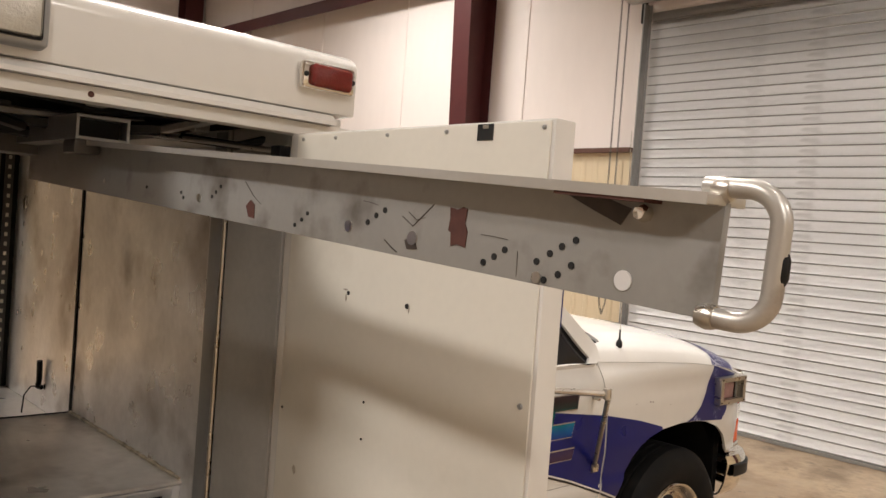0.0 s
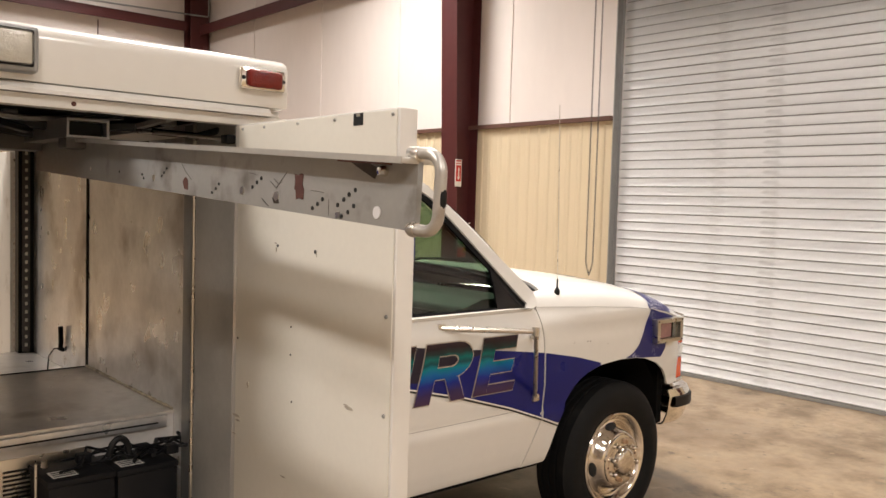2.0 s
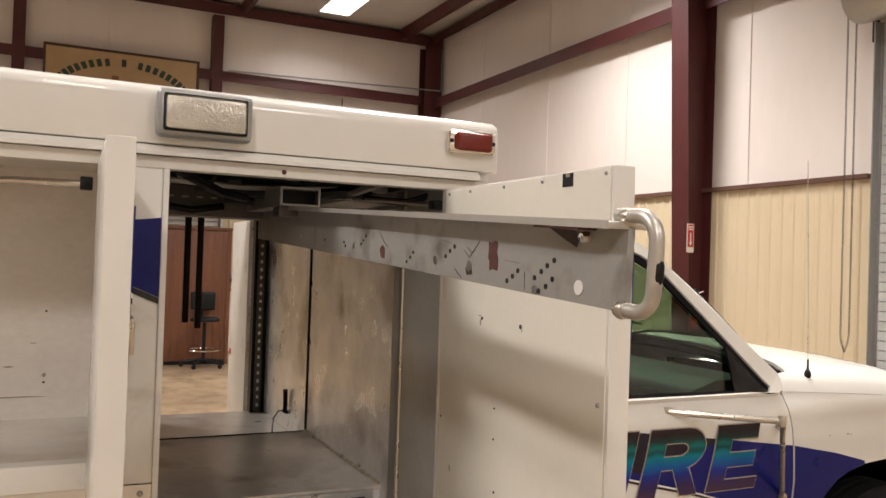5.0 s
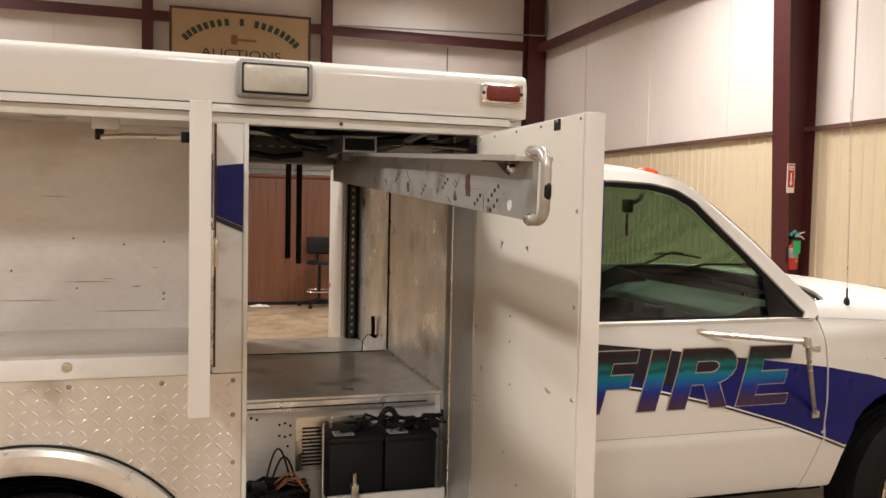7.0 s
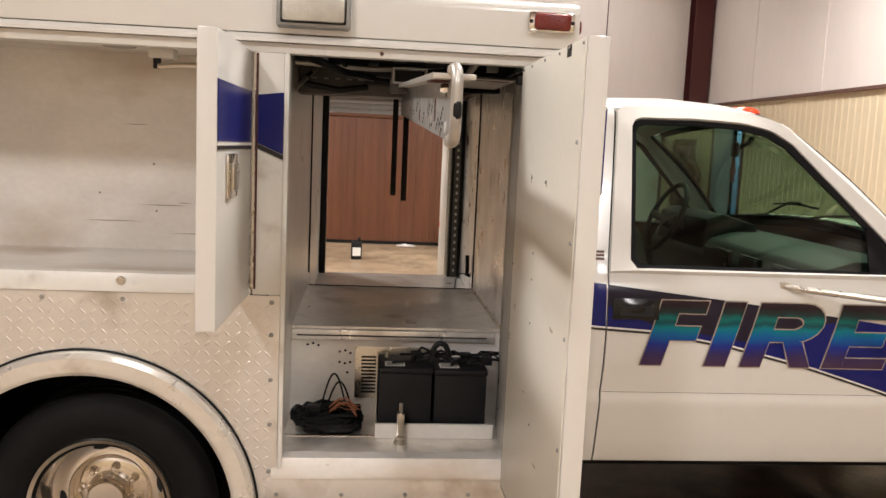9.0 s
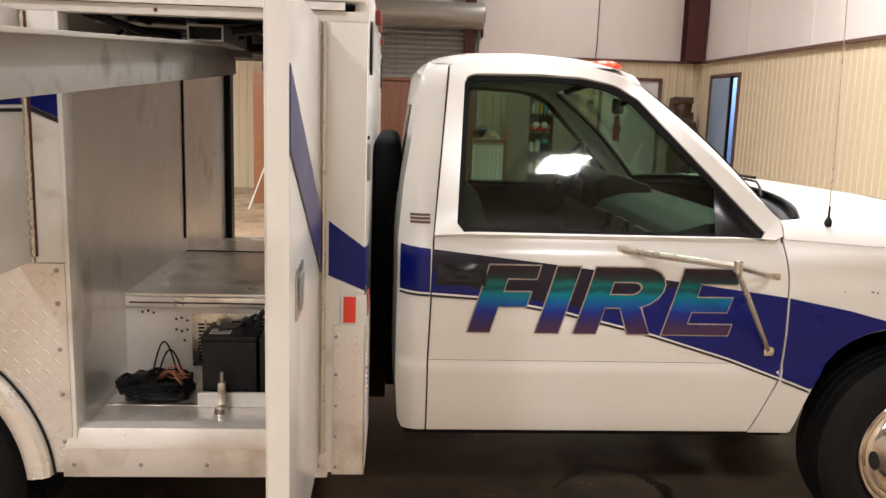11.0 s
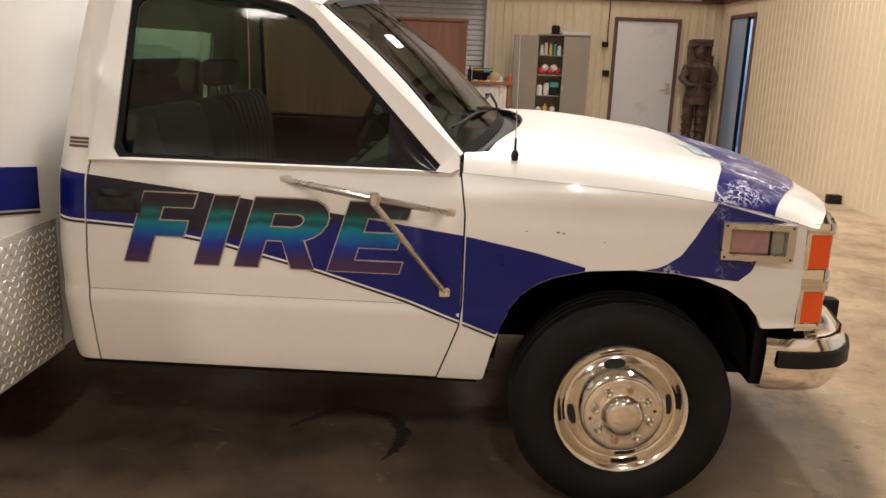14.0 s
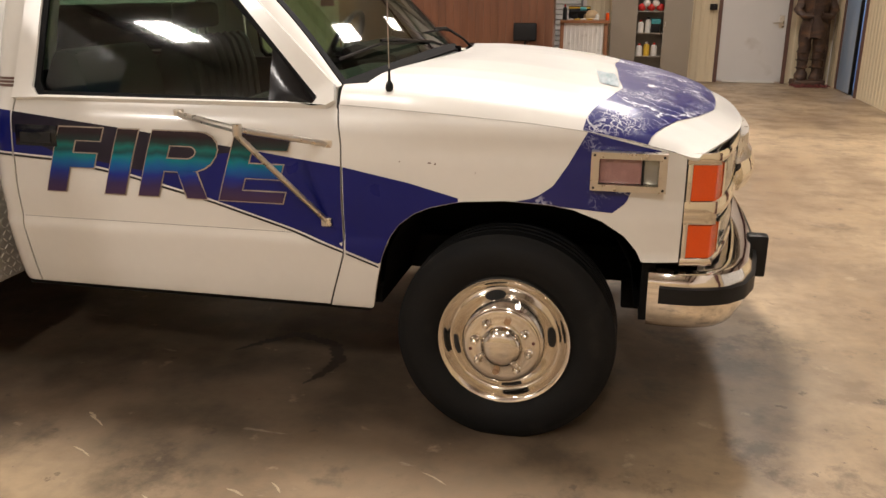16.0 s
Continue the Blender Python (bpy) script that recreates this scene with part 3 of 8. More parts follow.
# upper walls: white vinyl-faced insulation, lower walls: ribbed beige sheet
structure("wall_back", box(XL, XR + 0.2, YB, YB + 0.2, 0, ZC + 0.3), WALL_WHITE, "white vinyl insulated wall over beige metal wainscot", "wall")
structure("wall_left", box(XL - 0.2, XL, YF, YB, 0, ZC + 0.3), WALL_WHITE, "unseen white insulated wall closing the hall, set close for bounced light", "wall")
# Unseen wall, brought close so its white bounces light onto the truck side.
structure("wall_front", box(XL, XR + 0.2, YF - 0.2, YF, 0, ZC + 0.3), WALL_WHITE, "unseen white insulated wall closing the hall, set close for bounced light", "wall")
bm = bmesh.new()
ROLL_Y0, ROLL_Y1, ROLL_Z = 0.92, 4.6, 3.72      # roller door opening in the right wall
SIDE_Y0, SIDE_Y1, SIDE_Z = 12.42, 13.56, 2.2     # open doorway in the right wall
for y0, y1, z0, z1 in ((YF, ROLL_Y0, 0, ZC + 0.3), (ROLL_Y0, ROLL_Y1, ROLL_Z, ZC + 0.3), (ROLL_Y1, SIDE_Y0, 0, ZC + 0.3),
                       (SIDE_Y0, SIDE_Y1, SIDE_Z, ZC + 0.3), (SIDE_Y1, YB, 0, ZC + 0.3)):
    box(XR, XR + 0.2, y0, y1, z0, z1, bm=bm)
structure("wall_right", bm, WALL_WHITE, "white vinyl insulated wall over beige metal wainscot", "wall")
structure("ceiling", box(XL, XR + 0.2, YF, YB + 0.2, ZC + 0.02, ZC + 0.2), ROOF_WHITE, "white insulated metal ceiling", "ceiling")


def ribbed(length, z0, z1, pitch=0.15, depth=0.009):
    """Ribbed metal sheet along u with the ribs upright; returns outline points (u, out)."""
    pts, u = [], 0.0
    while u < length:
        for du, d in ((0.0, 0.0), (0.085, 0.0), (0.1, depth), (0.135, depth)):
            if u + du <= length:
                pts.append((u + du, d))
        u += pitch
    pts.append((length, 0.0))
    return pts


def ribbed_sheet(name, u0, u1, z0, z1, wall):
    line = [(u0 + u, d) for u, d in ribbed(u1 - u0, z0, z1)]
    bm = bmesh.new()
    for (ua, da), (ub, db) in zip(line, line[1:]):
        quad = []
        for u, d in ((ua, da), (ub, db), (ub, -0.008), (ua, -0.008)):
            quad.append({"back": (u, YB - 0.012 - d), "front": (u, YF + 0.012 + d), "right": (XR - 0.012 - d, u)}[wall])
        lo = [bm.verts.new((*q, z0)) for q in quad]
        hi = [bm.verts.new((*q, z1)) for q in quad]
        bm.faces.new((lo[0], lo[1], hi[1], hi[0]))
        bm.faces.new(hi)
        bm.faces.new(lo[::-1])
    bmesh.ops.remove_doubles(bm, verts=bm.verts, dist=0.0005)
    return structure(name, bm, BEIGE, "beige ribbed metal wall sheet", "wall sheet", smooth=0)


DOOR_X0, DOOR_X1, DOOR_Z = 5.1, 6.13, 2.13
ribbed_sheet("wainscot_back_1", 2.86, DOOR_X0 - 0.06, 0.0, TRIM_Z, "back")
ribbed_sheet("wainscot_back_2", DOOR_X1 + 0.06, XR - 0.02, 0.0, TRIM_Z, "back")
ribbed_sheet("wainscot_back_3", DOOR_X0 - 0.06, DOOR_X1 + 0.06, DOOR_Z + 0.06, TRIM_Z, "back")
ribbed_sheet("wainscot_back_4", XL, -1.0, 0.0, TRIM_Z, "back")
ribbed_sheet("wainscot_right_1", ROLL_Y1 + 0.12, SIDE_Y0 - 0.05, 0.0, TRIM_Z, "right")
ribbed_sheet("wainscot_right_2", SIDE_Y1 + 0.05, YB - 0.05, 0.0, TRIM_Z, "right")
ribbed_sheet("wainscot_right_3", SIDE_Y0 - 0.05, SIDE_Y1 + 0.05, SIDE_Z + 0.05, TRIM_Z, "right")
ribbed_sheet("wainscot_right_4", YF, ROLL_Y0 - 0.12, 0.0, TRIM_Z, "right")

# Unseen beige sheet, added to dim the wall's reflection in the cab glass.
ribbed_sheet("wainscot_front", XL, XR - 0.05, 0.0, TRIM_Z, "front")

bm = bmesh.new()
box(2.86, XR - 0.06, YB - 0.065, YB - 0.002, TRIM_Z, TRIM_Z + 0.045, bm=bm)
structure("trim_back", bm, TRIM_BROWN, "brown metal trim over the wainscot", "trim")
bm = box(XR - 0.065, XR - 0.002, ROLL_Y1 + 0.12, YB - 0.07, TRIM_Z, TRIM_Z + 0.045)
structure("trim_right", bm, TRIM_BROWN, "brown metal trim over the wainscot", "trim")


def girt(name, axis, a, b, other, z, depth=0.2, high=0.17):
    """A Z-shaped maroon purlin lying on a wall."""
    bm = bmesh.new()
    if axis == "x":
        box(a, b, other - depth, other - 0.004, z - 0.008, z + 0.008, bm=bm)
        box(a, b, other - depth - 0.008, other - depth, z - high, z + 0.008, bm=bm)
    else:
        box(other - depth, other - 0.004, a, b, z - 0.008, z + 0.008, bm=bm)
        box(other - depth - 0.008, other - depth, a, b, z - high, z + 0.008, bm=bm)
    return structure(name, bm, MAROON, "maroon steel wall girt", "girt")


girt("girt_back", "x", XL, 6.5, YB, 4.74)
girt("girt_right_1", "y", 6.98, YB - 0.25, XR, 4.68)
girt("girt_right_2", "y", YF, 6.68, XR, 4.68)
bm = bmesh.new()
box(XL, XR, YB - 0.26, YB - 0.004, ZC - 0.06, ZC - 0.045, bm=bm)
box(XL, XR, YB - 0.27, YB - 0.26, ZC - 0.24, ZC - 0.045, bm=bm)
structure("eave_beam_back", bm, MAROON, "maroon steel eave beam", "beam")
bm = bmesh.new()
box(XR - 0.24, XR - 0.004, YF, YB - 0.28, ZC - 0.06, ZC - 0.045, bm=bm)
box(XR - 0.25, XR - 0.24, YF, YB - 0.28, ZC - 0.2, ZC - 0.045, bm=bm)
structure("eave_beam_right", bm, MAROON, "maroon steel eave beam", "beam")


def i_column(name, x0, x1a, x1b, y0, y1, ztop):
    """A tapered maroon I-section standing against the right wall, its web upright."""
    bm = bmesh.new()
    ym = (y0 + y1) / 2
    prism([(x0, 0), (x0, ztop), (x0 - x1b, ztop), (x0 - x1a, 0)], "y", ym - 0.006, ym + 0.006, bm)
    box(x0 - 0.012, x0 - 0.001, y0, y1, 0, ztop, bm=bm)
    prism([(x0 - x1a, 0), (x0 - x1b, ztop), (x0 - x1b - 0.014, ztop), (x0 - x1a - 0.014, 0)], "y", y0, y1, bm)
    return structure(name, bm, MAROON, "maroon tapered steel I-beam column", "column", smooth=0)


i_column("column_1", XR - 0.028, 0.24, 0.46, 6.7, 6.97, ZC - 0.02)
i_column("column_2", XR - 0.028, 0.24, 0.46, 0.1, 0.37, ZC - 0.02)
bm = bmesh.new()
for x0, x1, y0, y1 in ((6.5, 6.86, YB - 0.05, YB - 0.035), (6.67, 6.69, YB - 0.3, YB - 0.05), (6.5, 6.86, YB - 0.315, YB - 0.3)):
    box(x0, x1, y0, y1, TRIM_Z + 0.04, ZC - 0.25, bm=bm)
structure("column_corner", bm, MAROON, "maroon steel corner column", "column")
for i, px in enumerate((-6.55, -3.5, -0.42, 2.63)):
    bm = bmesh.new()
    box(px - 0.09, px + 0.09, YB - 0.225, YB - 0.21, 2.51, ZC - 0.25, bm=bm)
    box(px - 0.09, px - 0.078, YB - 0.21, YB - 0.004, 2.51, ZC - 0.25, bm=bm)
    structure("post_back_%d" % (i + 1), bm, MAROON, "maroon steel wall post", "post")
for i, ry in enumerate((6.83, 0.23)):
    bm = bmesh.new()
    box(XL, XR - 0.3, ry - 0.13, ry + 0.13, ZC - 0.5, ZC - 0.485, bm=bm)
    box(XL, XR - 0.3, ry - 0.006, ry + 0.006, ZC - 0.485, ZC, bm=bm)
    structure("rafter_%d" % (i + 1), bm, MAROON, "maroon steel I-beam rafter", "rafter")
for i, px in enumerate((6.0, 3.0, 1.4, -0.2, -3.4, -6.6)):
    bm = bmesh.new()
    box(px - 0.006, px + 0.006, YF, YB - 0.28, ZC - 0.19, ZC + 0.01, bm=bm)
    box(px, px + 0.07, YF, YB - 0.28, ZC - 0.2, ZC - 0.19, bm=bm)
    structure("purlin_%d" % (i + 1), bm, MAROON, "maroon steel roof purlin", "purlin")
# thin seams of the insulation
bm = bmesh.new()
for sx in (4.95, 0.9, -1.9):
    tube([(sx, YB - 0.006, 2.52), (sx, YB - 0.006, ZC - 0.3)], 0.006, 6, bm)
for sy in (12.3, 10.2, 8.3, 6.2):
    tube([(XR - 0.006, sy, 2.52), (XR - 0.006, sy, ZC - 0.3)], 0.007, 6, bm)
structure("insulation_seams", bm, WALL_WHITE, "folded seams in the white insulation", "seam")
single("wall_wire", tube([(4.93, YB - 0.07, 1.76), (4.93, YB - 0.075, 2.6), (4.95, YB - 0.03, 2.75), (4.955, YB - 0.03, 4.55)], 0.009, 6), TRIM_BROWN, "thin brown wire run up the wall from the alarm box", "wire")
# conduit at the corner
bm = tube([(6.83, YB - 0.36, ZC - 0.3), (6.83, YB - 0.36, 4.9), (6.8, YB - 0.36, 4.86), (4.6, YB - 0.3, 4.8), (2.8, YB - 0.3, 4.74)], 0.016, 8)
single("electrical_conduit", bm, GALV, "grey electrical conduit run along the girt", "conduit")


def roller_door(name, axis, a, b, top, place, pitch, drum_z, label):
    """Slatted roll-up door: guides, slats and the rolled part on its drum."""
    d = thing(name, *((place, (a + b) / 2, 0) if axis == "y" else ((a + b) / 2, place, 0)), label, "roller door", kind="structure")

    def put(u0, u1, o0, o1, z0, z1, bm=None, bevel=0.0):
        # u along the wall, o out from the wall into the hall
        if axis == "y":
            return box(place - o1, place - o0, u0, u1, z0, z1, bevel, 2, bm)
        return box(u0, u1, place - o1, place - o0, z0, z1, bevel, 2, bm)
    for u0, u1 in ((a - 0.04, a - 0.005), (b + 0.005, b + 0.04)):
        bm = put(u0, u1, 0.03, 0.04, 0, top + 0.15)
        put(u0 if u0 < a else u1 - 0.012, (u0 if u0 < a else u1 - 0.012) + 0.012, 0.04, 0.12, 0, top + 0.15, bm)
        g = part("guide_rail", bm, GALV, d)
        for k in range(14):
            z = 0.15 + k * 0.27
            if z < top:
                q = ((u0 + u1) / 2)
                bb = bolt(*((place - 0.041, q, z) if axis == "y" else (q, place - 0.041, z)), 0.012, "x" if axis == "y" else "y", 0.008)
                part("bolt", bb, GALV, g)
    prof = [(0.0, -0.004), (0.09, -0.004), (0.13, 0.012), (0.28, 0.023), (0.5, 0.028), (0.72, 0.023), (0.93, 0.012), (1.0, -0.002)]
    bm = bmesh.new()
    rows = []
    for f, o in prof:
        z = f * pitch
        p = [(-o, 0.0, z), (-o, b - a - 0.01, z)] if axis == "y" else [(0.0, -o, z), (b - a - 0.01, -o, z)]
        rows.append([bm.verts.new(q) for q in p])
    for r0, r1 in zip(rows, rows[1:]):
        bm.faces.new((r0[0], r0[1], r1[1], r1[0]))
    bmesh.ops.solidify(bm, geom=bm.faces[:], thickness=0.003)
    me = mesh_of("slat", bm, SLAT, 60)
    part("curtain_joint", put(a + 0.005, b - 0.005, 0.0125, 0.0135, 0.03, top), JOINT, d, "grimy joints between the slats")
    z = 0.028
    while z < top + 0.05:
        ob = new("slat", me)
        ob.parent = d
        ob.matrix_parent_inverse = Matrix.Translation(-d.location)
        ob.matrix_basis = Matrix.Translation((place - 0.012, a + 0.005, z) if axis == "y" else (a + 0.005, place - 0.012, z))
        z += pitch
    part("bottom_bar", put(a + 0.01, b - 0.01, 0.0, 0.05, 0.003, 0.028), GALV, d)
    c = (place - 0.3, a - 0.08, drum_z) if axis == "y" else (a - 0.08, place - 0.3, drum_z)
    length = b - a + 0.16
    part("drum", lathe([(0, 0), (0.22, 0), (0.225, 0.02), (0.22, length * 0.33), (0.222, length * 0.66), (0.225, length - 0.02), (0.22, length), (0, length)], c, 40, None, axis),
         DRUM_GREY, d, "grey rolled door curtain")
    for u in (a - 0.094, b + 0.094):
        bm = put(u - 0.01, u + 0.01, 0.02, 0.4, drum_z - 0.1, drum_z + 0.1, None, 0.004)
        put(u - 0.02, u + 0.02, 0.0, 0.05, drum_z - 0.34, drum_z + 0.16, bm, 0.004)
        part("bracket", bm, BLACK_TRIM, d, "black drum bracket")
    return d


roller_door("door_1", "y", ROLL_Y0, ROLL_Y1, ROLL_Z, XR, 0.0878, 4.05, "closed white slatted roll-up steel door")
roller_door("door_2", "x", -1.0, 2.76, 2.95, YB - 0.014, 0.0878, 3.14, "closed white slatted roll-up door in the back wall")
# hand chain of the roller door
CHX, CHY, CHZ = XR - 0.3, 4.725, 4.05
chain = thing("hand_chain", CHX, CHY, 0.9, "hanging steel hand chain beside the roller door", "chain")
part("axle", tube([(CHX, 4.66, CHZ), (CHX, 4.83, CHZ)], 0.02, 8), BLACK_TRIM, chain)
for dx in (-0.055, 0.055):
    bm = bmesh.new()
    for k in range(122):
        z = 0.9 + k * 0.026
        pinch = 1 - 0.95 * (max(0, 0.16 - (z - 0.9)) / 0.16) ** 2
        pts = []
        for a in [i * math.pi / 4 for i in range(8)]:
            c = 0.008 * math.cos(a)
            pts.append((CHX + dx * pinch + (c if k % 2 else 0), CHY + (0 if k % 2 else c), z + 0.017 * math.sin(a)))
        tube(pts, 0.003, 4, bm, closed=True)
    part("chain_strand", bm, DARK_STEEL, chain)
part("chain_wheel", lathe([(0.02, -0.02), (0.07, -0.02), (0.053, -0.006), (0.053, 0.006), (0.07, 0.02), (0.02, 0.02)], (CHX, CHY, CHZ), 24), BLACK_TRIM, chain)
part("hub_nut", lathe([(0, 0.1), (0.03, 0.098), (0.034, 0.07), (0.026, 0.06), (0.026, 0.03)], (CHX, CHY, CHZ), 6), BLACK_TRIM, chain)

# white steel door in the back wall
d3 = thing("door_3", (DOOR_X0 + DOOR_X1) / 2, YB, 0, "closed white steel door with brown frame", "door", kind="structure")
part("door_leaf", box(DOOR_X0, DOOR_X1, YB - 0.05, YB - 0.003, 0.03, DOOR_Z, 0.004), DOOR_WHITE, d3)
bm = bmesh.new()
for x0, x1, z0, z1 in ((DOOR_X0 - 0.06, DOOR_X0 - 0.004, 0, DOOR_Z + 0.06), (DOOR_X1 + 0.004, DOOR_X1 + 0.06, 0, DOOR_Z + 0.06), (DOOR_X0 - 0.004, DOOR_X1 + 0.004, DOOR_Z + 0.005, DOOR_Z + 0.06)):
    box(x0, x1, YB - 0.07, YB - 0.002, z0, z1, bm=bm)
part("door_frame", bm, TRIM_BROWN, d3)
h = part("door_handle", tube([(DOOR_X1 - 0.08, YB - 0.05, 0.98), (DOOR_X1 - 0.08, YB - 0.1, 0.98), (DOOR_X1 - 0.22, YB - 0.1, 0.98)], 0.012, 8), DULL_CHROME, d3, "chrome lever handle")
part("lock_plate", box(DOOR_X1 - 0.12, DOOR_X1 - 0.04, YB - 0.058, YB - 0.05, 0.9, 1.1, 0.004), DULL_CHROME, d3)
part("threshold", box(DOOR_X0 + 0.1, DOOR_X1 - 0.1, YB - 0.075, YB - 0.05, 0.005, 0.03), WHITE_PLASTIC, d3, "white strip at the foot of the door")

# open doorway in the right wall with a bluish room behind
bm = bmesh.new()
for y0, y1, z0, z1 in ((SIDE_Y0 - 0.05, SIDE_Y0, 0, SIDE_Z + 0.05), (SIDE_Y1, SIDE_Y1 + 0.05, 0, SIDE_Z + 0.05), (SIDE_Y0, SIDE_Y1, SIDE_Z, SIDE_Z + 0.05)):
    box(XR - 0.05, XR + 0.2, y0, y1, z0, z1, bm=bm)
structure("door_frame_side", bm, TRIM_BROWN, "brown frame of an open doorway", "door frame")
bm = bmesh.new()
for b in ((XR + 0.2, XR + 2.6, 11.4, 14.6, -0.1, 0.0), (XR + 0.2, XR + 2.6, 11.4, 14.6, 2.6, 2.7), (XR + 2.6, XR + 2.7, 11.4, 14.6, 0, 2.6),
          (XR + 0.2, XR + 2.6, 14.6, 14.7, 0, 2.6), (XR + 0.2, XR + 2.6, 11.3, 11.4, 0, 2.6)):
    box(*b, bm=bm)
structure("side_room", bm, BLUE_LIT_ROOM, "small side room, its bluish light put into the wall colour", "room")
data = bpy.data.lights.new("side_room_lamp", "AREA")
data.size, data.energy, data.color = 0.3, 28, (0.72, 0.86, 1.0)
ob = new("side_room_lamp", data)
ob.matrix_world = pose(XR + 1.0, 13.9, 2.5)

sd = thing("door_4", XR + 0.1, SIDE_Y1, 0, "blue-grey steel door standing half open", "door", kind="structure")
part("door_leaf", box(XR - 0.03, XR + 0.012, SIDE_Y0 + 0.36, SIDE_Y1 - 0.005, 0.012, SIDE_Z - 0.01, 0.004), BLUE_DOOR, sd)
part("door_edge", box(XR - 0.032, XR + 0.014, SIDE_Y0 + 0.31, SIDE_Y0 + 0.359, 0.012, SIDE_Z - 0.01, 0.004), BLACK_TRIM, sd, "dark door edge")

# ceiling light fittings
def light_fitting(x, y):
    d = thing("ceiling_light", x, y, ZC - 0.2, "lit white rectangular high-bay ceiling light, known or added for fill", "ceiling light", "ceiling lights")
    w, l = LAMP_SIZE[0] / 2, LAMP_SIZE[1] / 2
    bm = bmesh.new()
    prism([(x - w - 0.03, ZC - 0.205), (x - w + 0.1, ZC - 0.12), (x + w - 0.1, ZC - 0.12), (x + w + 0.03, ZC - 0.205), (x + w + 0.02, ZC - 0.21), (x - w - 0.02, ZC - 0.21)][:4], "y", y - l, y + l, bm)
    part("housing", bm, WHITE_PLASTIC, d)
    part("diffuser", box(x - w, x + w, y - l + 0.02, y + l - 0.02, ZC - 0.212, ZC - 0.206), GLOW, d, "lit diffuser")
    part("hanger", tube([(x, y, ZC - 0.12), (x, y, ZC + 0.02)], 0.01, 6), GALV, d)


# Added fill lamps get a fitting too, though none is known there.
for lx, ly, share, spread in LAMP_PLACES:
    light_fitting(lx, ly)

# ---- the fire truck ----
YC = 2.86                      # the truck's middle line; its near side faces -y, its nose +x
truck = thing("fire_truck", 1.3, YC, 0, "white crew truck with blue stripe and open utility compartments", "fire truck")

SIDE = [(0.40, 0.935), (0.43, 0.955), (0.50, 0.974), (0.60, 0.994), (0.655, 1.005), (0.676, 1.004), (0.692, 0.997), (0.705, 1.001), (0.80, 1.010), (0.95, 1.005), (1.05, 0.992),
        (1.085, 0.978), (1.10, 0.968), (1.13, 0.958), (1.16, 0.944), (1.40, 0.868), (1.62, 0.795), (1.67, 0.772), (1.70, 0.74)]


def half(x, z):
    """Half width of cab and fenders at x and height z."""
    w = smooth_read(SIDE, z, 0.006)
    if x < 1.42:
        w -= 0.06 * ((1.42 - x) / 0.09) ** 2
    if x > 3.55:
        w -= 0.045 * ((x - 3.55) / 0.25) ** 2
    if x > 2.68:
        q = min(max((z - 0.98) / 0.13, 0), 1) * min((x - 2.68) / 0.35, 1)
        w += 0.021 * q * q * (3 - 2 * q)
    return w


def near(x, z, off=0.0):
    return (x, YC - half(x, z) - off, z)


def far_side(p):
    return (p[0], 2 * YC - p[1], p[2])


def columns(x0, x1, lo, hi, nx, nz, off=0.0, thick=0.012, bend=None):
    """A body panel between x0 and x1 whose lower and upper edges are functions of x."""
    def f(u, v):
        x = x0 + (x1 - x0) * u
        a, b = lo(x), hi(x)
        z = a + (b - a) * v
        if bend:
            x = bend(x, z, u)
        return near(x, z, off)
    return grid(f, nx, nz, thick)


def mirror_part(name, bm, mat, parent, label=""):
    """The panel on the near side, and its twin on the far side."""
    twin = bm.copy()
    for v in twin.verts:
        v.co.y = 2 * YC - v.co.y
    a = part(name, bm, mat, parent, label)
    part(name, twin, mat, parent, label)
    return a


cab = part("cab_floor", box(1.40, 2.66, YC - 0.9, YC + 0.9, 0.44, 0.52), DARK, truck, "dark cab floor")

# door: lower skin, with the door's rear and front seams
R_SEAM = [(0.42, 1.446), (0.69, 1.444), (1.1, 1.455), (1.7, 1.502)]
F_SEAM = [(0.42, 2.600), (0.62, 2.668), (0.70, 2.676), (1.0, 2.674), (1.13, 2.655), (1.2, 2.64)]


def door_bend(x, z, u):
    return lerp(R_SEAM, z) + 0.003 + (lerp(F_SEAM, z) - 0.003 - lerp(R_SEAM, z) - 0.003) * u


mirror_part("cab_door", columns(1.455, 2.675, lambda x: 0.425, lambda x: 1.113, 40, 80, bend=door_bend), WHITE, truck, "white cab door with blue stripe and lettering")


def ring_panel(outer, inner, off=0.0, thick=0.02):
    own = bmesh.new()
    o = [own.verts.new(near(x, z, off)) for x, z in outer]
    i = [own.verts.new(near(x, z, off - 0.004)) for x, z in inner]
    n = len(o)
    for k in range(n):
        own.faces.new((o[k], o[(k + 1) % n], i[(k + 1) % n], i[k]))
    bmesh.ops.recalc_face_normals(own, faces=own.faces)
    bmesh.ops.solidify(own, geom=own.faces[:], thickness=thick)
    return own


def loop_of(sides, n):
    out = []
    for s in sides:
        out += along(s, n + 1)[:-1]
    return out


# window frame of the door: rear edge, top, screen pillar, belt
OUTER = [[(1.456, 1.11), (1.502, 1.668)], [(1.502, 1.668), (1.52, 1.684), (1.8, 1.69), (2.0, 1.682), (2.09, 1.662), (2.15, 1.628)],
         [(2.15, 1.628), (2.40, 1.405), (2.644, 1.185)], [(2.644, 1.185), (2.654, 1.111), (1.456, 1.11)]]
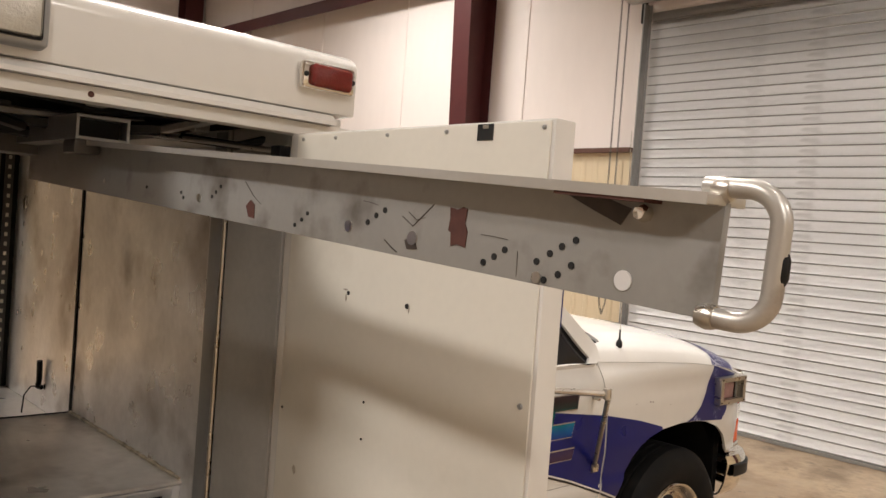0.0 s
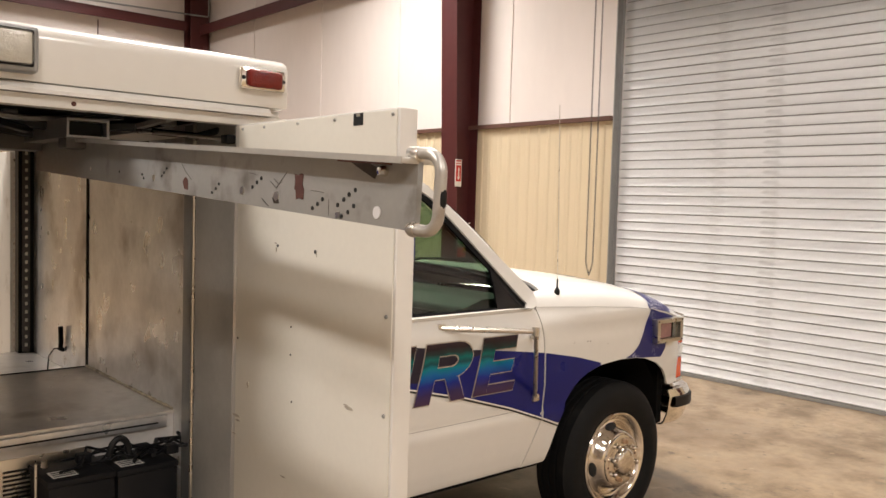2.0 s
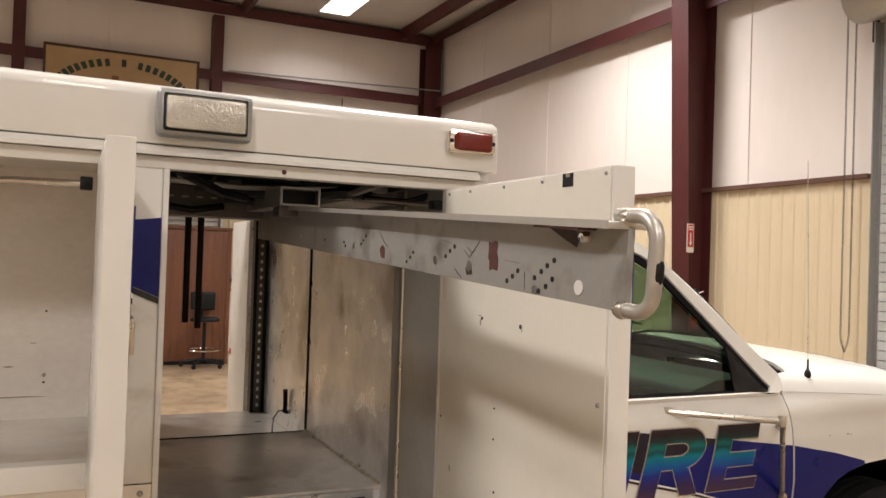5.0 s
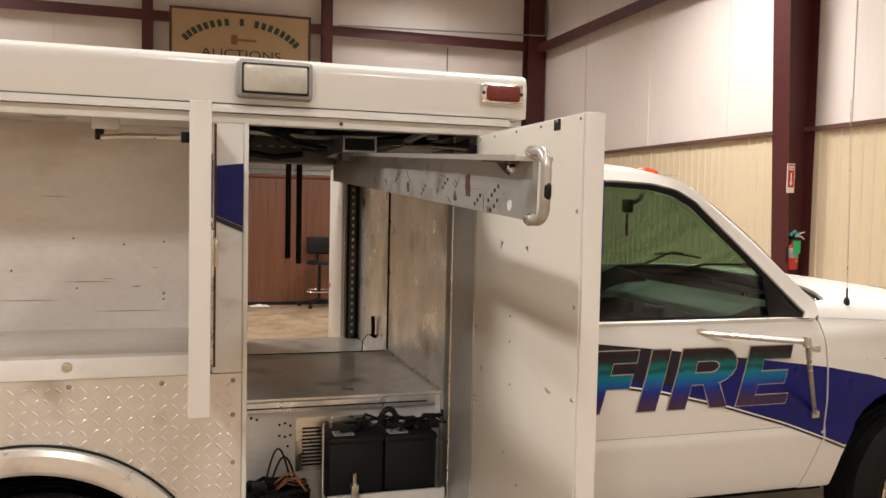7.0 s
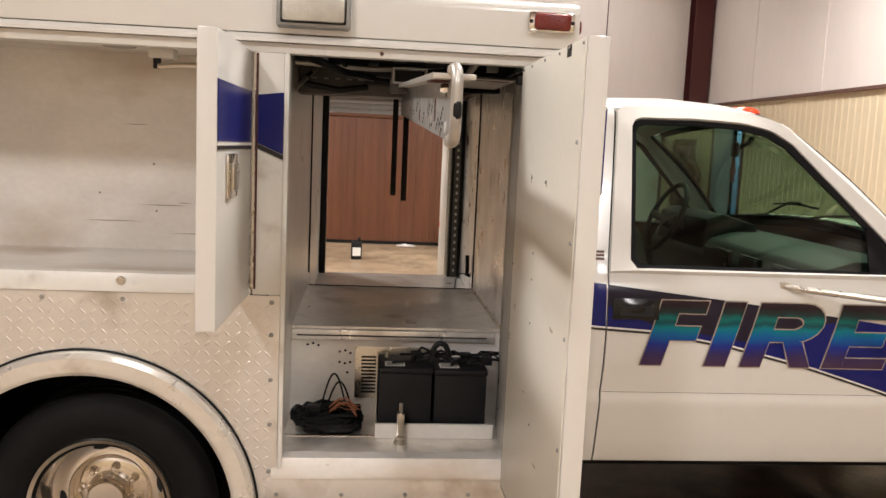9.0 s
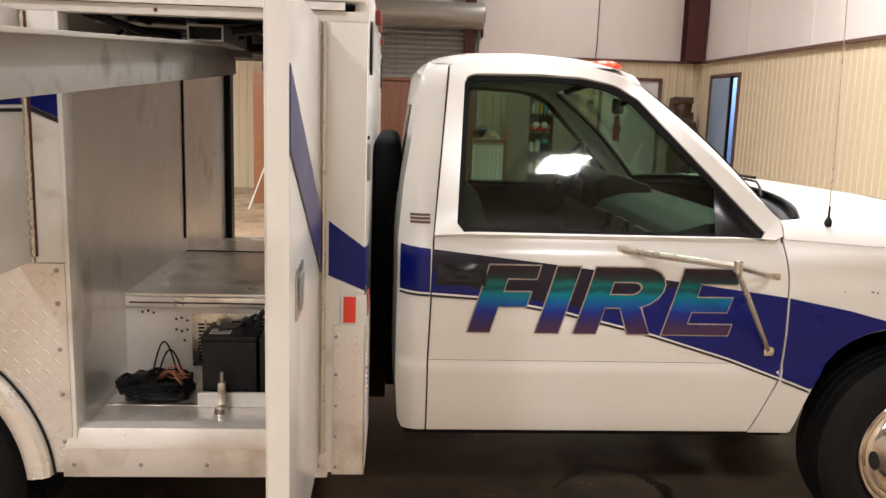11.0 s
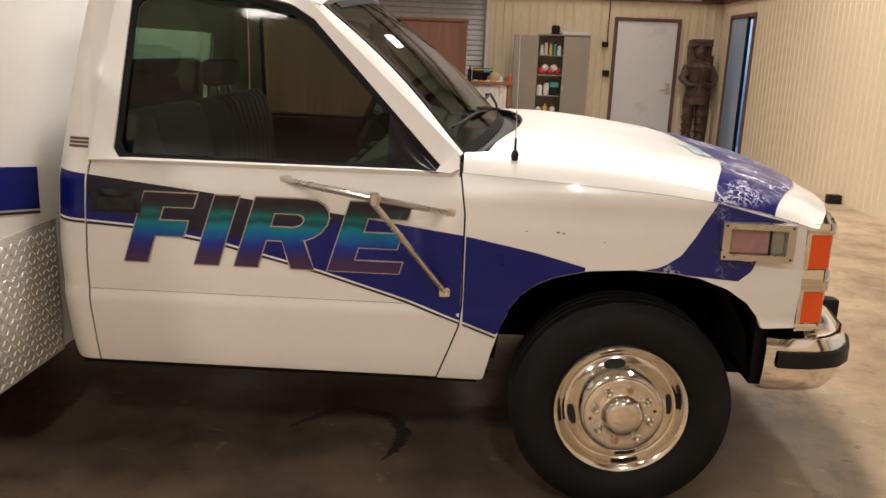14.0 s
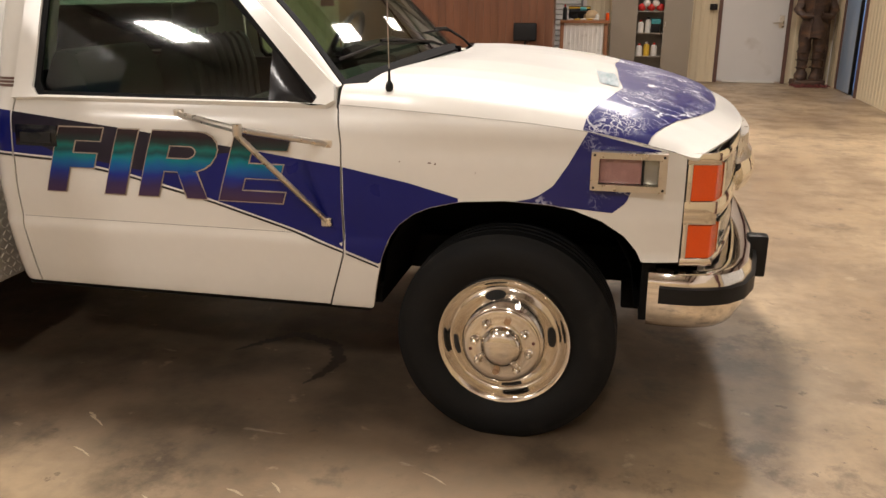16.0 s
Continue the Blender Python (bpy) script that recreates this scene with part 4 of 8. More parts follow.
INNER = [[(1.531, 1.15), (1.552, 1.615)], [(1.552, 1.615), (1.562, 1.636), (1.59, 1.646), (1.80, 1.65), (1.97, 1.644), (2.08, 1.624), (2.16, 1.578)],
         [(2.16, 1.578), (2.59, 1.142)], [(2.59, 1.142), (2.596, 1.124), (2.58, 1.1135), (1.555, 1.118), (1.536, 1.123), (1.531, 1.15)]]
mirror_part("window_surround", ring_panel(loop_of(OUTER, 24), loop_of(INNER, 24), 0.0015), WHITE, truck)
INNER2 = [[(1.55, 1.168), (1.57, 1.6)], [(1.57, 1.6), (1.578, 1.617), (1.6, 1.628), (1.80, 1.633), (1.96, 1.626), (2.06, 1.606), (2.135, 1.566)],
          [(2.135, 1.566), (2.56, 1.152)], [(2.56, 1.152), (2.562, 1.138), (2.55, 1.132), (1.57, 1.136), (1.556, 1.141), (1.55, 1.168)]]
mirror_part("window_seal", ring_panel(loop_of(INNER, 24), loop_of(INNER2, 24), -0.004, 0.012), SEAL_BLACK, truck, "black rubber window seal")


def curved_pane(points, off, bulge):
    """A window pane that bulges outwards a little."""
    own = bmesh.new()
    cx = sum(p[0] for p in points) / len(points)
    cz = sum(p[1] for p in points) / len(points)
    zs = [p[1] for p in points]
    zm, hh = (max(zs) + min(zs)) / 2, (max(zs) - min(zs)) / 2
    y0 = [near(x, z)[1] for x, z in points]

    def at(x, z):
        # straight between belt and roof line, plus the bulge
        a, b = near(1.8, min(zs))[1], near(1.8, max(zs))[1]
        q = (z - min(zs)) / (2 * hh)
        return (x, a + (b - a) * q - off - bulge * (1 - ((z - zm) / hh) ** 2), z)
    rings = []
    for r in (1.0, 0.8, 0.6, 0.4, 0.2):
        rings.append([own.verts.new(at(cx + (x - cx) * r, cz + (z - cz) * r)) for x, z in points])
    n = len(points)
    for a, b in zip(rings, rings[1:]):
        for k in range(n):
            own.faces.new((a[k], a[(k + 1) % n], b[(k + 1) % n], b[k]))
    c = own.verts.new(at(cx, cz))
    for k in range(n):
        own.faces.new((rings[-1][k], rings[-1][(k + 1) % n], c))
    return own


mirror_part("side_glass", curved_pane(loop_of(INNER2, 24), -0.02, 0.013), GLASS, truck, "tinted side window")
mirror_part("mirror_plate", grid(lambda u, v: near(2.418 + 0.16 * u, 1.117 + (0.018 + 0.167 * (1 - u) ** 1.05) * v, 0.007 + 0.012 * math.sin(math.pi * v) * math.sin(math.pi * (0.1 + 0.8 * u))), 10, 6, 0.01), GLOSS_BLACK, truck, "black triangular mirror plate")

# rear corner of the cab and its back wall
CAB_BACK = [(0.42, 1.362), (0.46, 1.345), (0.62, 1.336), (1.1, 1.337), (1.28, 1.352), (1.5, 1.385), (1.64, 1.405), (1.69, 1.43)]
mirror_part("cab_corner", columns(1.34, 1.45, lambda x: 0.425, lambda x: 1.683, 10, 120,
                                  bend=lambda x, z, u: lerp(CAB_BACK, z) + (lerp(R_SEAM, z) - 0.003 - lerp(CAB_BACK, z)) * u), WHITE, truck, "white rear cab corner")


def cab_back(u, v):
    z = 0.425 + (1.69 - 0.425) * v
    x = lerp(CAB_BACK, z)
    w = half(x, z) * (2 * u - 1)
    return (x - 0.02 * (1 - (2 * u - 1) ** 2), YC + w, z)


for u0, u1, v0, v1 in ((0.0, 1.0, 0.0, 0.62), (0.0, 1.0, 0.885, 1.0), (0.0, 0.17, 0.62, 0.885), (0.83, 1.0, 0.62, 0.885)):
    part("cab_back", grid(lambda u, v: cab_back(u0 + (u1 - u0) * u, v0 + (v1 - v0) * v), 20, 12, 0.02), WHITE, truck, "white cab rear wall")
part("back_glass", grid(lambda u, v: Vector(cab_back(0.16 + 0.68 * u, 0.61 + 0.285 * v)) + Vector((0.012, 0, 0)), 12, 6), GLASS_DARK, truck, "dark tinted rear cab window")


def screen(u, v):
    s = 2 * u - 1
    top = Vector((2.168 + 0.075 * (1 - s * s), YC + 0.768 * s, 1.637 + 0.06 * (1 - s * s)))
    low = Vector((2.655 + 0.14 * (1 - s * s), YC + 0.905 * s, 1.18 + 0.06 * (1 - s * s)))
    p = low.lerp(top, v)
    p.x += 0.02 * math.sin(math.pi * v)
    p.z += 0.015 * math.sin(math.pi * v)
    return p


ROOF_EDGE = [(1.40, 1.64), (1.43, 1.668), (1.46, 1.682), (1.52, 1.69), (1.8, 1.693), (2.0, 1.685), (2.09, 1.665), (2.16, 1.632)]
ROOF_MID = [(0.0, 1.66), (0.04, 1.70), (0.1, 1.733), (0.25, 1.757), (0.5, 1.766), (0.75, 1.752), (0.9, 1.728), (1.0, 1.699)]


def roof(u, v):
    s = 2 * v - 1
    front = screen(v, 1.0)
    x = (1.40 - 0.012 * (1 - s * s)) * (1 - u) + (front.x + 0.004) * u
    xe = 1.40 + (2.16 - 1.40) * u
    edge = smooth_read(ROOF_EDGE, xe, 0.008)
    mid = smooth_read(ROOF_MID, u, 0.012)
    crown = 1 - abs(s) ** 3
    w = (half(max(xe, 1.36), edge) + 0.002) * s
    return (x, YC + w, edge + (mid - edge) * crown)


part("cab_roof", grid(roof, 28, 32, 0.02), WHITE, truck, "white cab roof")
for k, off in enumerate((-0.5, -0.16, 0.0, 0.16, 0.5)):
    bm = bmesh.new()
    bmesh.ops.create_uvsphere(bm, u_segments=14, v_segments=8, radius=1.0)
    moved(bm, Matrix.Translation((2.11, YC + off, 1.728 - 0.085 * off * off)) @ Matrix.Diagonal((0.07, 0.045, 0.026, 1)))
    part("clearance_light", bm, CAB_AMBER, truck, "orange cab roof clearance light")

# windscreen and its black lower edge, pillars, cowl
part("windscreen", grid(lambda u, v: screen(0.01 + 0.98 * u, 0.01 + 0.96 * v), 24, 12), GLASS, truck, "tinted windscreen")
bm = grid(lambda u, v: screen(u, -0.03 + 0.05 * v) + Vector((0.004, 0, 0.004)), 24, 2, 0.01)
grid(lambda u, v: screen(0.07 + 0.86 * u, 0.945 + 0.045 * v) + Vector((0.002, 0, 0.0)), 24, 2, 0.01, bm)
for a, b in ((0.0, 0.014), (0.986, 1.0)):
    grid(lambda u, v: screen(a + (b - a) * u, v) + Vector((0.003, 0, 0.003)), 2, 10, 0.01, bm)
part("screen_seal", bm, SEAL_BLACK, truck, "black windscreen seal")


def pillar(u, v):
    a = Vector(near(2.15 + 0.5 * v, 1.628 - 0.452 * v, 0.0012))
    b = screen(0.0, 1 - v)
    p = a.lerp(b, u)
    p.x += 0.006 * math.sin(math.pi * u)
    p.z += 0.006 * math.sin(math.pi * u)
    return p


mirror_part("screen_pillar", grid(pillar, 5, 16, 0.015), WHITE, truck)


def pillar_foot(u, v):
    x, y, z = near(2.575 + 0.075 * u, 1.10 + 0.083 * min(v / 0.6, 1), -0.003)
    return (x, y + 0.07 * max(v - 0.6, 0) / 0.4, z)


mirror_part("pillar_foot", grid(pillar_foot, 6, 10, 0.006), WHITE, truck, "white foot of the screen pillar")


def cowl(u, v):
    s = (2 * u - 1) * 0.985
    a = screen(0.5 + 0.5 * s, 0.0)
    b = Vector((2.902 - 0.17 * s * s, YC + 0.93 * s, 1.223 - 0.05 * s ** 4))
    return a.lerp(b, v) - Vector((0, 0, 0.012 + 0.012 * math.sin(math.pi * v)))


part("cowl_panel", grid(cowl, 24, 5, 0.02), BLACK_TRIM, truck, "black cowl vent panel")
part("cowl_seal", tube([(2.888 - 0.166 * s * s, YC + 0.912 * s, 1.232 - 0.052 * s ** 4) for s in [-0.96 + 0.06 * i for i in range(33)]], 0.006, 6), SEAL_BLACK, truck, "black rubber seal along the bonnet's rear edge")
for arm, blade in ((((2.80, 3.18, 1.215), (2.765, 2.8, 1.275), (2.735, 2.45, 1.3), (2.70, 2.26, 1.308)), ((2.622, 2.02, 1.258), (2.668, 2.14, 1.28), (2.698, 2.24, 1.296), (2.736, 2.46, 1.289), (2.748, 2.58, 1.29))),
                   (((2.80, 3.52, 1.21), (2.79, 3.35, 1.26), (2.755, 3.12, 1.318), (2.735, 2.98, 1.32)), ((2.722, 2.8, 1.308), (2.74, 2.95, 1.312), (2.748, 3.1, 1.312), (2.74, 3.26, 1.3)))):
    w = part("wiper", tube(arm, 0.006, 6), BLACK_TRIM, truck, "black windscreen wiper")
    part("blade", tube(blade, 0.005, 5), BLACK_TRIM, w)
    part("pivot", lathe([(0, -0.012), (0.012, -0.011), (0.015, 0.0), (0.016, 0.02)], arm[0], 10, None, "z"), BLACK_TRIM, w)

# front fender: upper line, wheel arch
ARCH_EDGE = [(2.757, 0.42), (2.78, 0.53), (2.804, 0.621), (2.83, 0.69), (2.866, 0.742), (2.92, 0.785), (2.976, 0.81), (3.08, 0.835), (3.22, 0.845),
             (3.35, 0.84), (3.43, 0.828), (3.52, 0.797), (3.59, 0.752), (3.63, 0.705), (3.649, 0.668)]


def fender_low(x):
    return lerp(ARCH_EDGE, x)


FENDER_TOP = [(2.64, 1.128), (3.0, 1.112), (3.3, 1.092), (3.45, 1.076), (3.6, 1.05), (3.7, 1.024), (3.78, 1.002)]


def fender_bend(x, z, u):
    lo = lerp(F_SEAM, z) + 0.003
    return x + (lo - 2.68) * max(0.0, 1 - (x - 2.68) / 0.075)


def fender(u, v):
    x = 2.68 + (3.762 - 2.68) * u
    a, b = fender_low(x), lerp(FENDER_TOP, x)
    z = a + (b - a) * v
    return near(fender_bend(x, z, u), z)


mirror_part("front_fender", grid(fender, 180, 60, 0.012), WHITE, truck, "white front fender with blue stripe")
# inner arch, dark
def liner(u, v):
    x = 2.775 + 0.88 * u
    return (x, YC - 0.945 + 0.5 * v, (0.86 - 5.2 * abs(u - 0.5) ** 4) if 0.02 < u < 0.98 else 0.5)
mirror_part("wheel_liner", grid(liner, 50, 4), DARK, truck, "black wheel arch liner")

mirror_part("fender_inner", box(3.655, 3.70, YC - 0.93, YC - 0.42, 0.45, 0.93), DARK, truck, "black inner fender")

# Added block: keeps lit floor from showing in the shaded gap behind the wheel.
mirror_part("splash_panel", box(2.7, 2.775, YC - 0.9, YC - 0.36, 0.425, 0.9), DARK, truck, "black block added to shade the gap behind the wheel")

# bonnet
HOOD_MID = [(2.66, 1.238), (2.9, 1.242), (3.2, 1.232), (3.5, 1.195), (3.7, 1.155), (3.82, 1.124), (3.92, 1.086), (3.975, 1.052), (4.0, 1.018)]
HOOD_SEC = [(0.0, 0.0), (0.45, 0.1), (0.7, 0.22), (0.82, 0.34), (0.89, 0.5), (0.935, 0.66), (0.955, 0.8), (0.968, 1.0)]


def hood_point(x, s, up=0.0):
    """Point on the bonnet: x at the middle line, s from -1 to 1 across."""
    t = min(max((x - 2.66) / (4.0 - 2.66), 0), 1)
    xx = x - 0.205 * abs(s) ** 2.8 * t ** 2.2 - 0.02 * abs(s) ** 2 * (1 - t)
    if x < 3.2:
        # the rear edge bows forward round the cowl and runs back to the door at its corners
        xx += (0.022 + (0.208 - 0.15 * s * s) * min(max((0.95 - abs(s)) / 0.012, 0), 1)) * (3.2 - x) / 0.54
    edge = lerp(FENDER_TOP, xx) - 0.002
    w = abs(s) * (half(min(xx, 3.74), edge) + 0.001)
    k = lerp(HOOD_SEC, abs(s) * 0.968) ** (1 + 0.5 * (1 - t))
    z = smooth_read(HOOD_MID, x, 0.03)
    z = z + (edge - z) * k
    return Vector((xx, YC + math.copysign(w, s), z + up))


def hood(u, v):
    return hood_point(2.66 + 1.34 * u, 2 * v - 1)


part("bonnet", grid(hood, 40, 120, 0.012), WHITE, truck, "white bonnet with cracked blue band")

mirror_part("bonnet_gap", tube([near(2.66 + 1.09 * i / 40, lerp(FENDER_TOP, 2.66 + 1.09 * i / 40) - 0.002, -0.0006) for i in range(41)], 0.0014, 6), SEAM, truck, "dark gap under the bonnet edge")
# blue band over the bonnet and fenders, cracked and peeling on top
def band_edges(s):
    a = abs(s)
    return (lerp([(0.0, 3.52), (0.45, 3.55), (0.62, 3.585), (0.80, 3.57), (1.0, 3.535)], a), lerp([(0.0, 3.91), (0.5, 3.9), (0.7, 3.87), (0.85, 3.825), (1.0, 3.785)], a))


def band(u, v):
    s = 2 * v - 1
    a, b = band_edges(s)
    return hood_point(a + (b - a) * u, s, 0.0025)


part("bonnet_band", grid(band, 20, 120), BLUE_WORN, truck, "cracked peeling blue vinyl band across the bonnet")
# a faded print patch at the band's rear edge
part("bonnet_print", grid(lambda u, v: hood_point(3.5 + 0.07 * u - 0.04 * v, -0.62 + 0.28 * v, 0.003), 4, 6), PRINT, truck, "faded printed patch on the bonnet")


def decal(lo, hi, x0, x1, n, nz, off, bm=None):
    """A sticker on the near side between two lines given as tables of (x, z)."""
    def f(u, v):
        x = x0 + (x1 - x0) * u
        a, b = lerp(lo, x), lerp(hi, x)
        return near(x, a + (b - a) * v, off)
    return grid(f, n, nz, 0.0, bm)


STRIPE_HI = [(1.338, 1.083), (1.9, 1.025), (2.4, 0.966), (2.677, 0.93), (2.9, 0.888), (3.07, 0.845), (3.2, 0.842)]
STRIPE_LO = [(1.338, 0.934), (1.62, 0.918), (1.9, 0.872), (2.2, 0.80), (2.48, 0.715), (2.67, 0.646), (2.795, 0.597)]
for a, b, nm in ((1.345, 1.446, "stripe_rear"), (1.452, 2.672, "stripe_door")):
    part(nm, decal(STRIPE_LO, STRIPE_HI, a, b, 40, 8, 0.0015), BLUE, truck, "blue vinyl stripe")
FRONT_LO = [(x, max(lerp(STRIPE_LO, x), fender_low(x)) + 0.002) for x in [2.68 + 0.01 * i for i in range(40)]]
part("stripe_front", decal(FRONT_LO, STRIPE_HI, 2.681, 3.066, 110, 24, 0.0028), BLUE, truck, "blue vinyl stripe")
# dark violet upper field behind the lettering
part("stripe_shade", decal([(1.455, 1.0), (1.62, 0.935), (1.95, 0.885), (2.1, 0.88), (2.2, 0.95), (2.34, 0.966)], STRIPE_HI, 1.453, 2.34, 40, 6, 0.0026), VIOLET, truck, "dark violet printed shade")
LINE_1 = [(x, z - 0.006) for x, z in STRIPE_LO]
LINE_2 = [(x, z - 0.014) for x, z in STRIPE_LO]
for a, b in ((1.345, 1.446), (1.452, 2.672), (2.681, 2.79)):
    part("pinstripe", decal(LINE_1, STRIPE_LO, a, b, 40, 1, 0.0034), WHITE_LINE, truck, "white pinstripe")
    part("pinstripe", decal(LINE_2, LINE_1, a, b, 40, 1, 0.0034), BLACK_LINE, truck, "black pinstripe")
# band that climbs the fender from the arch to the bonnet
UP_L = [(0.845, 3.25), (0.86, 3.31), (0.9, 3.365), (0.97, 3.41), (1.05, 3.452), (1.12, 3.49)]
UP_R = [(0.825, 3.55), (0.86, 3.59), (0.9, 3.605), (0.97, 3.625), (1.0, 3.66), (1.02, 3.685), (1.06, 3.70), (1.12, 3.7)]
def climb(u, v):
    ztop = 1.072 - 0.052 * u
    zbot = 0.845 - 0.02 * u
    z = zbot + (ztop - zbot) * v
    x = lerp(UP_L, z) + (lerp(UP_R, z) - lerp(UP_L, z)) * u
    z = max(z, fender_low(x) + 0.002)
    return near(x, z, 0.002)
part("fender_band", grid(climb, 22, 20), BLUE_AGED, truck, "blue vinyl band on the fender")

# the word on the door, cut from printed vinyl with a pale outline
Z0, Z1, LEAN_X = 0.797, 1.024, 0.07
def sheet_piece(quad, off, bm, grow=0.0):
    """quad: four (x, h) corners in letter space, h from 0 to 1; x is measured at the foot."""
    hs = Z1 - Z0
    cx, ch = sum(p[0] for p in quad) / 4, sum(p[1] for p in quad) / 4
    q = []
    for x, h in quad:
        gx = math.copysign(grow, x - cx)
        gh = math.copysign(grow / hs, h - ch)
        q.append((x + gx, h + gh))
    def f(u, v):
        x = (q[0][0] * (1 - u) + q[1][0] * u) * (1 - v) + (q[3][0] * (1 - u) + q[2][0] * u) * v
        h = (q[0][1] * (1 - u) + q[1][1] * u) * (1 - v) + (q[3][1] * (1 - u) + q[2][1] * u) * v
        return near(x + LEAN_X * h, Z0 + hs * h, off)
    return grid(f, 2, 5, 0.0, bm)


def bar(x0, x1, h0, h1):
    return [(x0, h0), (x1, h0), (x1, h1), (x0, h1)]


def bowl(x, n=9):
    """Curved part of the R from its stem at x."""
    out = []
    outer = [(x, 1.0)] + [(x + 0.09 + 0.09 * math.cos(a), 0.7 + 0.3 * math.sin(a)) for a in [radians(90 - 180 * i / n) for i in range(n + 1)]] + [(x, 0.4)]
    inner = [(x, 0.79)] + [(x + 0.074 + 0.03 * math.cos(a), 0.69 + 0.1 * math.sin(a)) for a in [radians(90 - 180 * i / n) for i in range(n + 1)]] + [(x, 0.59)]
    for i in range(len(outer) - 1):
        out.append([inner[i], inner[i + 1], outer[i + 1], outer[i]])
    return out


LETTERS = {
    "letter_f": [bar(1.574, 1.648, 0.0, 1.0), bar(1.648, 1.742, 0.39, 0.61), bar(1.648, 1.745, 0.81, 1.0)],
    "letter_i": [bar(1.803, 1.881, 0.0, 1.0)],
    "letter_r": [bar(1.934, 2.01, 0.0, 1.0)] + bowl(2.01) + [[(2.12, 0.0), (2.194, 0.0), (2.13, 0.41), (2.06, 0.41)]],
    "letter_e": [bar(2.238, 2.312, 0.0, 1.0), bar(2.312, 2.468, 0.0, 0.16), bar(2.312, 2.436, 0.355, 0.57), bar(2.312, 2.437, 0.78, 1.0)],
}
for nm, quads in LETTERS.items():
    bm, lo = bmesh.new(), bmesh.new()
    for q in quads:
        sheet_piece(q, 0.0062, bm)
    for k, q in enumerate(quads):
        sheet_piece(q, 0.0036 + 0.0003 * (k % 8), lo, 0.004)
    o = part(nm, bm, LETTER, truck, "printed vinyl letter %s on the cab door" % nm[-1].upper())
    part("outline", lo, GOLD_LINE, o, "pale gold letter outline")

# seams filled dark behind the gaps
for table, z0, z1 in ((R_SEAM, 0.43, 1.68), (F_SEAM, 0.43, 1.15)):
    part("seam_backing", tube([near(lerp(table, z), z, -0.016) for z in [z0 + (z1 - z0) * i / 30 for i in range(31)]], 0.008, 6), SEAM, truck)
# crease low on the door, its shade drawn as a dark line, and the body line above
part("crease_line", tube([near(1.452 + 1.216 * i / 60, 0.694, -0.001) for i in range(61)], 0.0016, 5), SEAM, truck, "shade of the crease low on the door, drawn as a dark line")
# rocker under the doors
mirror_part("rocker", box(1.37, 2.74, YC - 0.93, YC - 0.86, 0.40, 0.45, 0.01), DARK, truck, "black sill underside")
# pull handle and badge
hd = part("door_handle", grid(lambda u, v: near(1.468 + 0.165 * u, 0.955 + 0.072 * v, 0.006 + 0.009 * math.sin(math.pi * u) * math.sin(math.pi * v)), 10, 6, 0.008), GLOSS_BLACK, truck, "black door pull")
part("handle_recess", grid(lambda u, v: near(1.492 + 0.12 * u, 0.968 + 0.035 * v, 0.0135), 4, 2, 0.002), SEAM, hd)
bm = bmesh.new()
for k in range(3):
    grid(lambda u, v: near(1.375 + 0.068 * u, 1.152 + 0.012 * k + 0.008 * v, 0.003), 4, 1, 0.004, bm)
part("side_badge", bm, TRIM_BROWN, truck, "small ribbed metal badge")
# mirror arms left on the door, the mirror itself gone
MP = (2.408, 1.672, 1.07)
ma = part("mirror_arm", tube([(2.095, 1.885, 1.08), (2.11, 1.872, 1.078), MP], 0.011, 8), DULL_CHROME, truck, "bare chrome mirror arms without a mirror")
part("arm_front", tube([MP, (2.6, 1.86, 1.005), (2.625, 1.868, 1.0)], 0.01, 8), DULL_CHROME, ma)
part("arm_low", tube([MP, (2.405, 1.665, 1.058), (2.612, 1.845, 0.755), (2.62, 1.852, 0.742)], 0.0095, 8), DULL_CHROME, ma)
for p in ((2.095, 1.885, 1.08), (2.628, 1.868, 1.0), (2.62, 1.85, 0.742)):
    part("arm_foot", box(p[0] - 0.018, p[0] + 0.018, p[1] - 0.008, p[1] + 0.02, p[2] - 0.016, p[2] + 0.016, 0.006), DULL_CHROME, ma)
part("arm_knuckle", lathe([(0, -0.02), (0.014, -0.018), (0.016, 0), (0.014, 0.018), (0, 0.02)], MP, 12, None, "z"), DULL_CHROME, ma)
# whip antenna
an = part("antenna", tube([(2.824, 1.925, 1.181), (2.82, 1.928, 1.5), (2.807, 1.935, 2.02)], 0.0018, 6), DULL_CHROME, truck, "thin whip antenna on the fender")
part("antenna_base", lathe([(0, 0.062), (0.0035, 0.06), (0.0045, 0.022), (0.009, 0.017), (0.0125, 0.008), (0.013, -0.003), (0.01, -0.012), (0, -0.014)], (2.824, 1.925, 1.181), 14, None, "z"), BLACK_TRIM, an)
# side flasher box on the fender
bm = bmesh.new()
for b in ((3.479, 3.703, 1.822, 1.90, 0.999, 1.018), (3.479, 3.703, 1.822, 1.90, 0.9, 0.919), (3.479, 3.503, 1.822, 1.90, 0.919, 0.999), (3.679, 3.703, 1.822, 1.90, 0.919, 0.999)):
    box(*b, bm=bm)
fl = part("fender_light", bm, DULL_CHROME, truck, "square metal-framed fender light")
part("lens", box(3.503, 3.632, 1.842, 1.868, 0.919, 0.999, 0.008), PINK_LENS, fl, "faded pink lens")
part("lens", box(3.632, 3.679, 1.85, 1.868, 0.919, 0.999, 0.004), HEADLAMP, fl, "clear ribbed end of the lens")
part("lens_bar", box(3.629, 3.636, 1.838, 1.85, 0.919, 0.999, 0.002), BLACK_TRIM, fl)
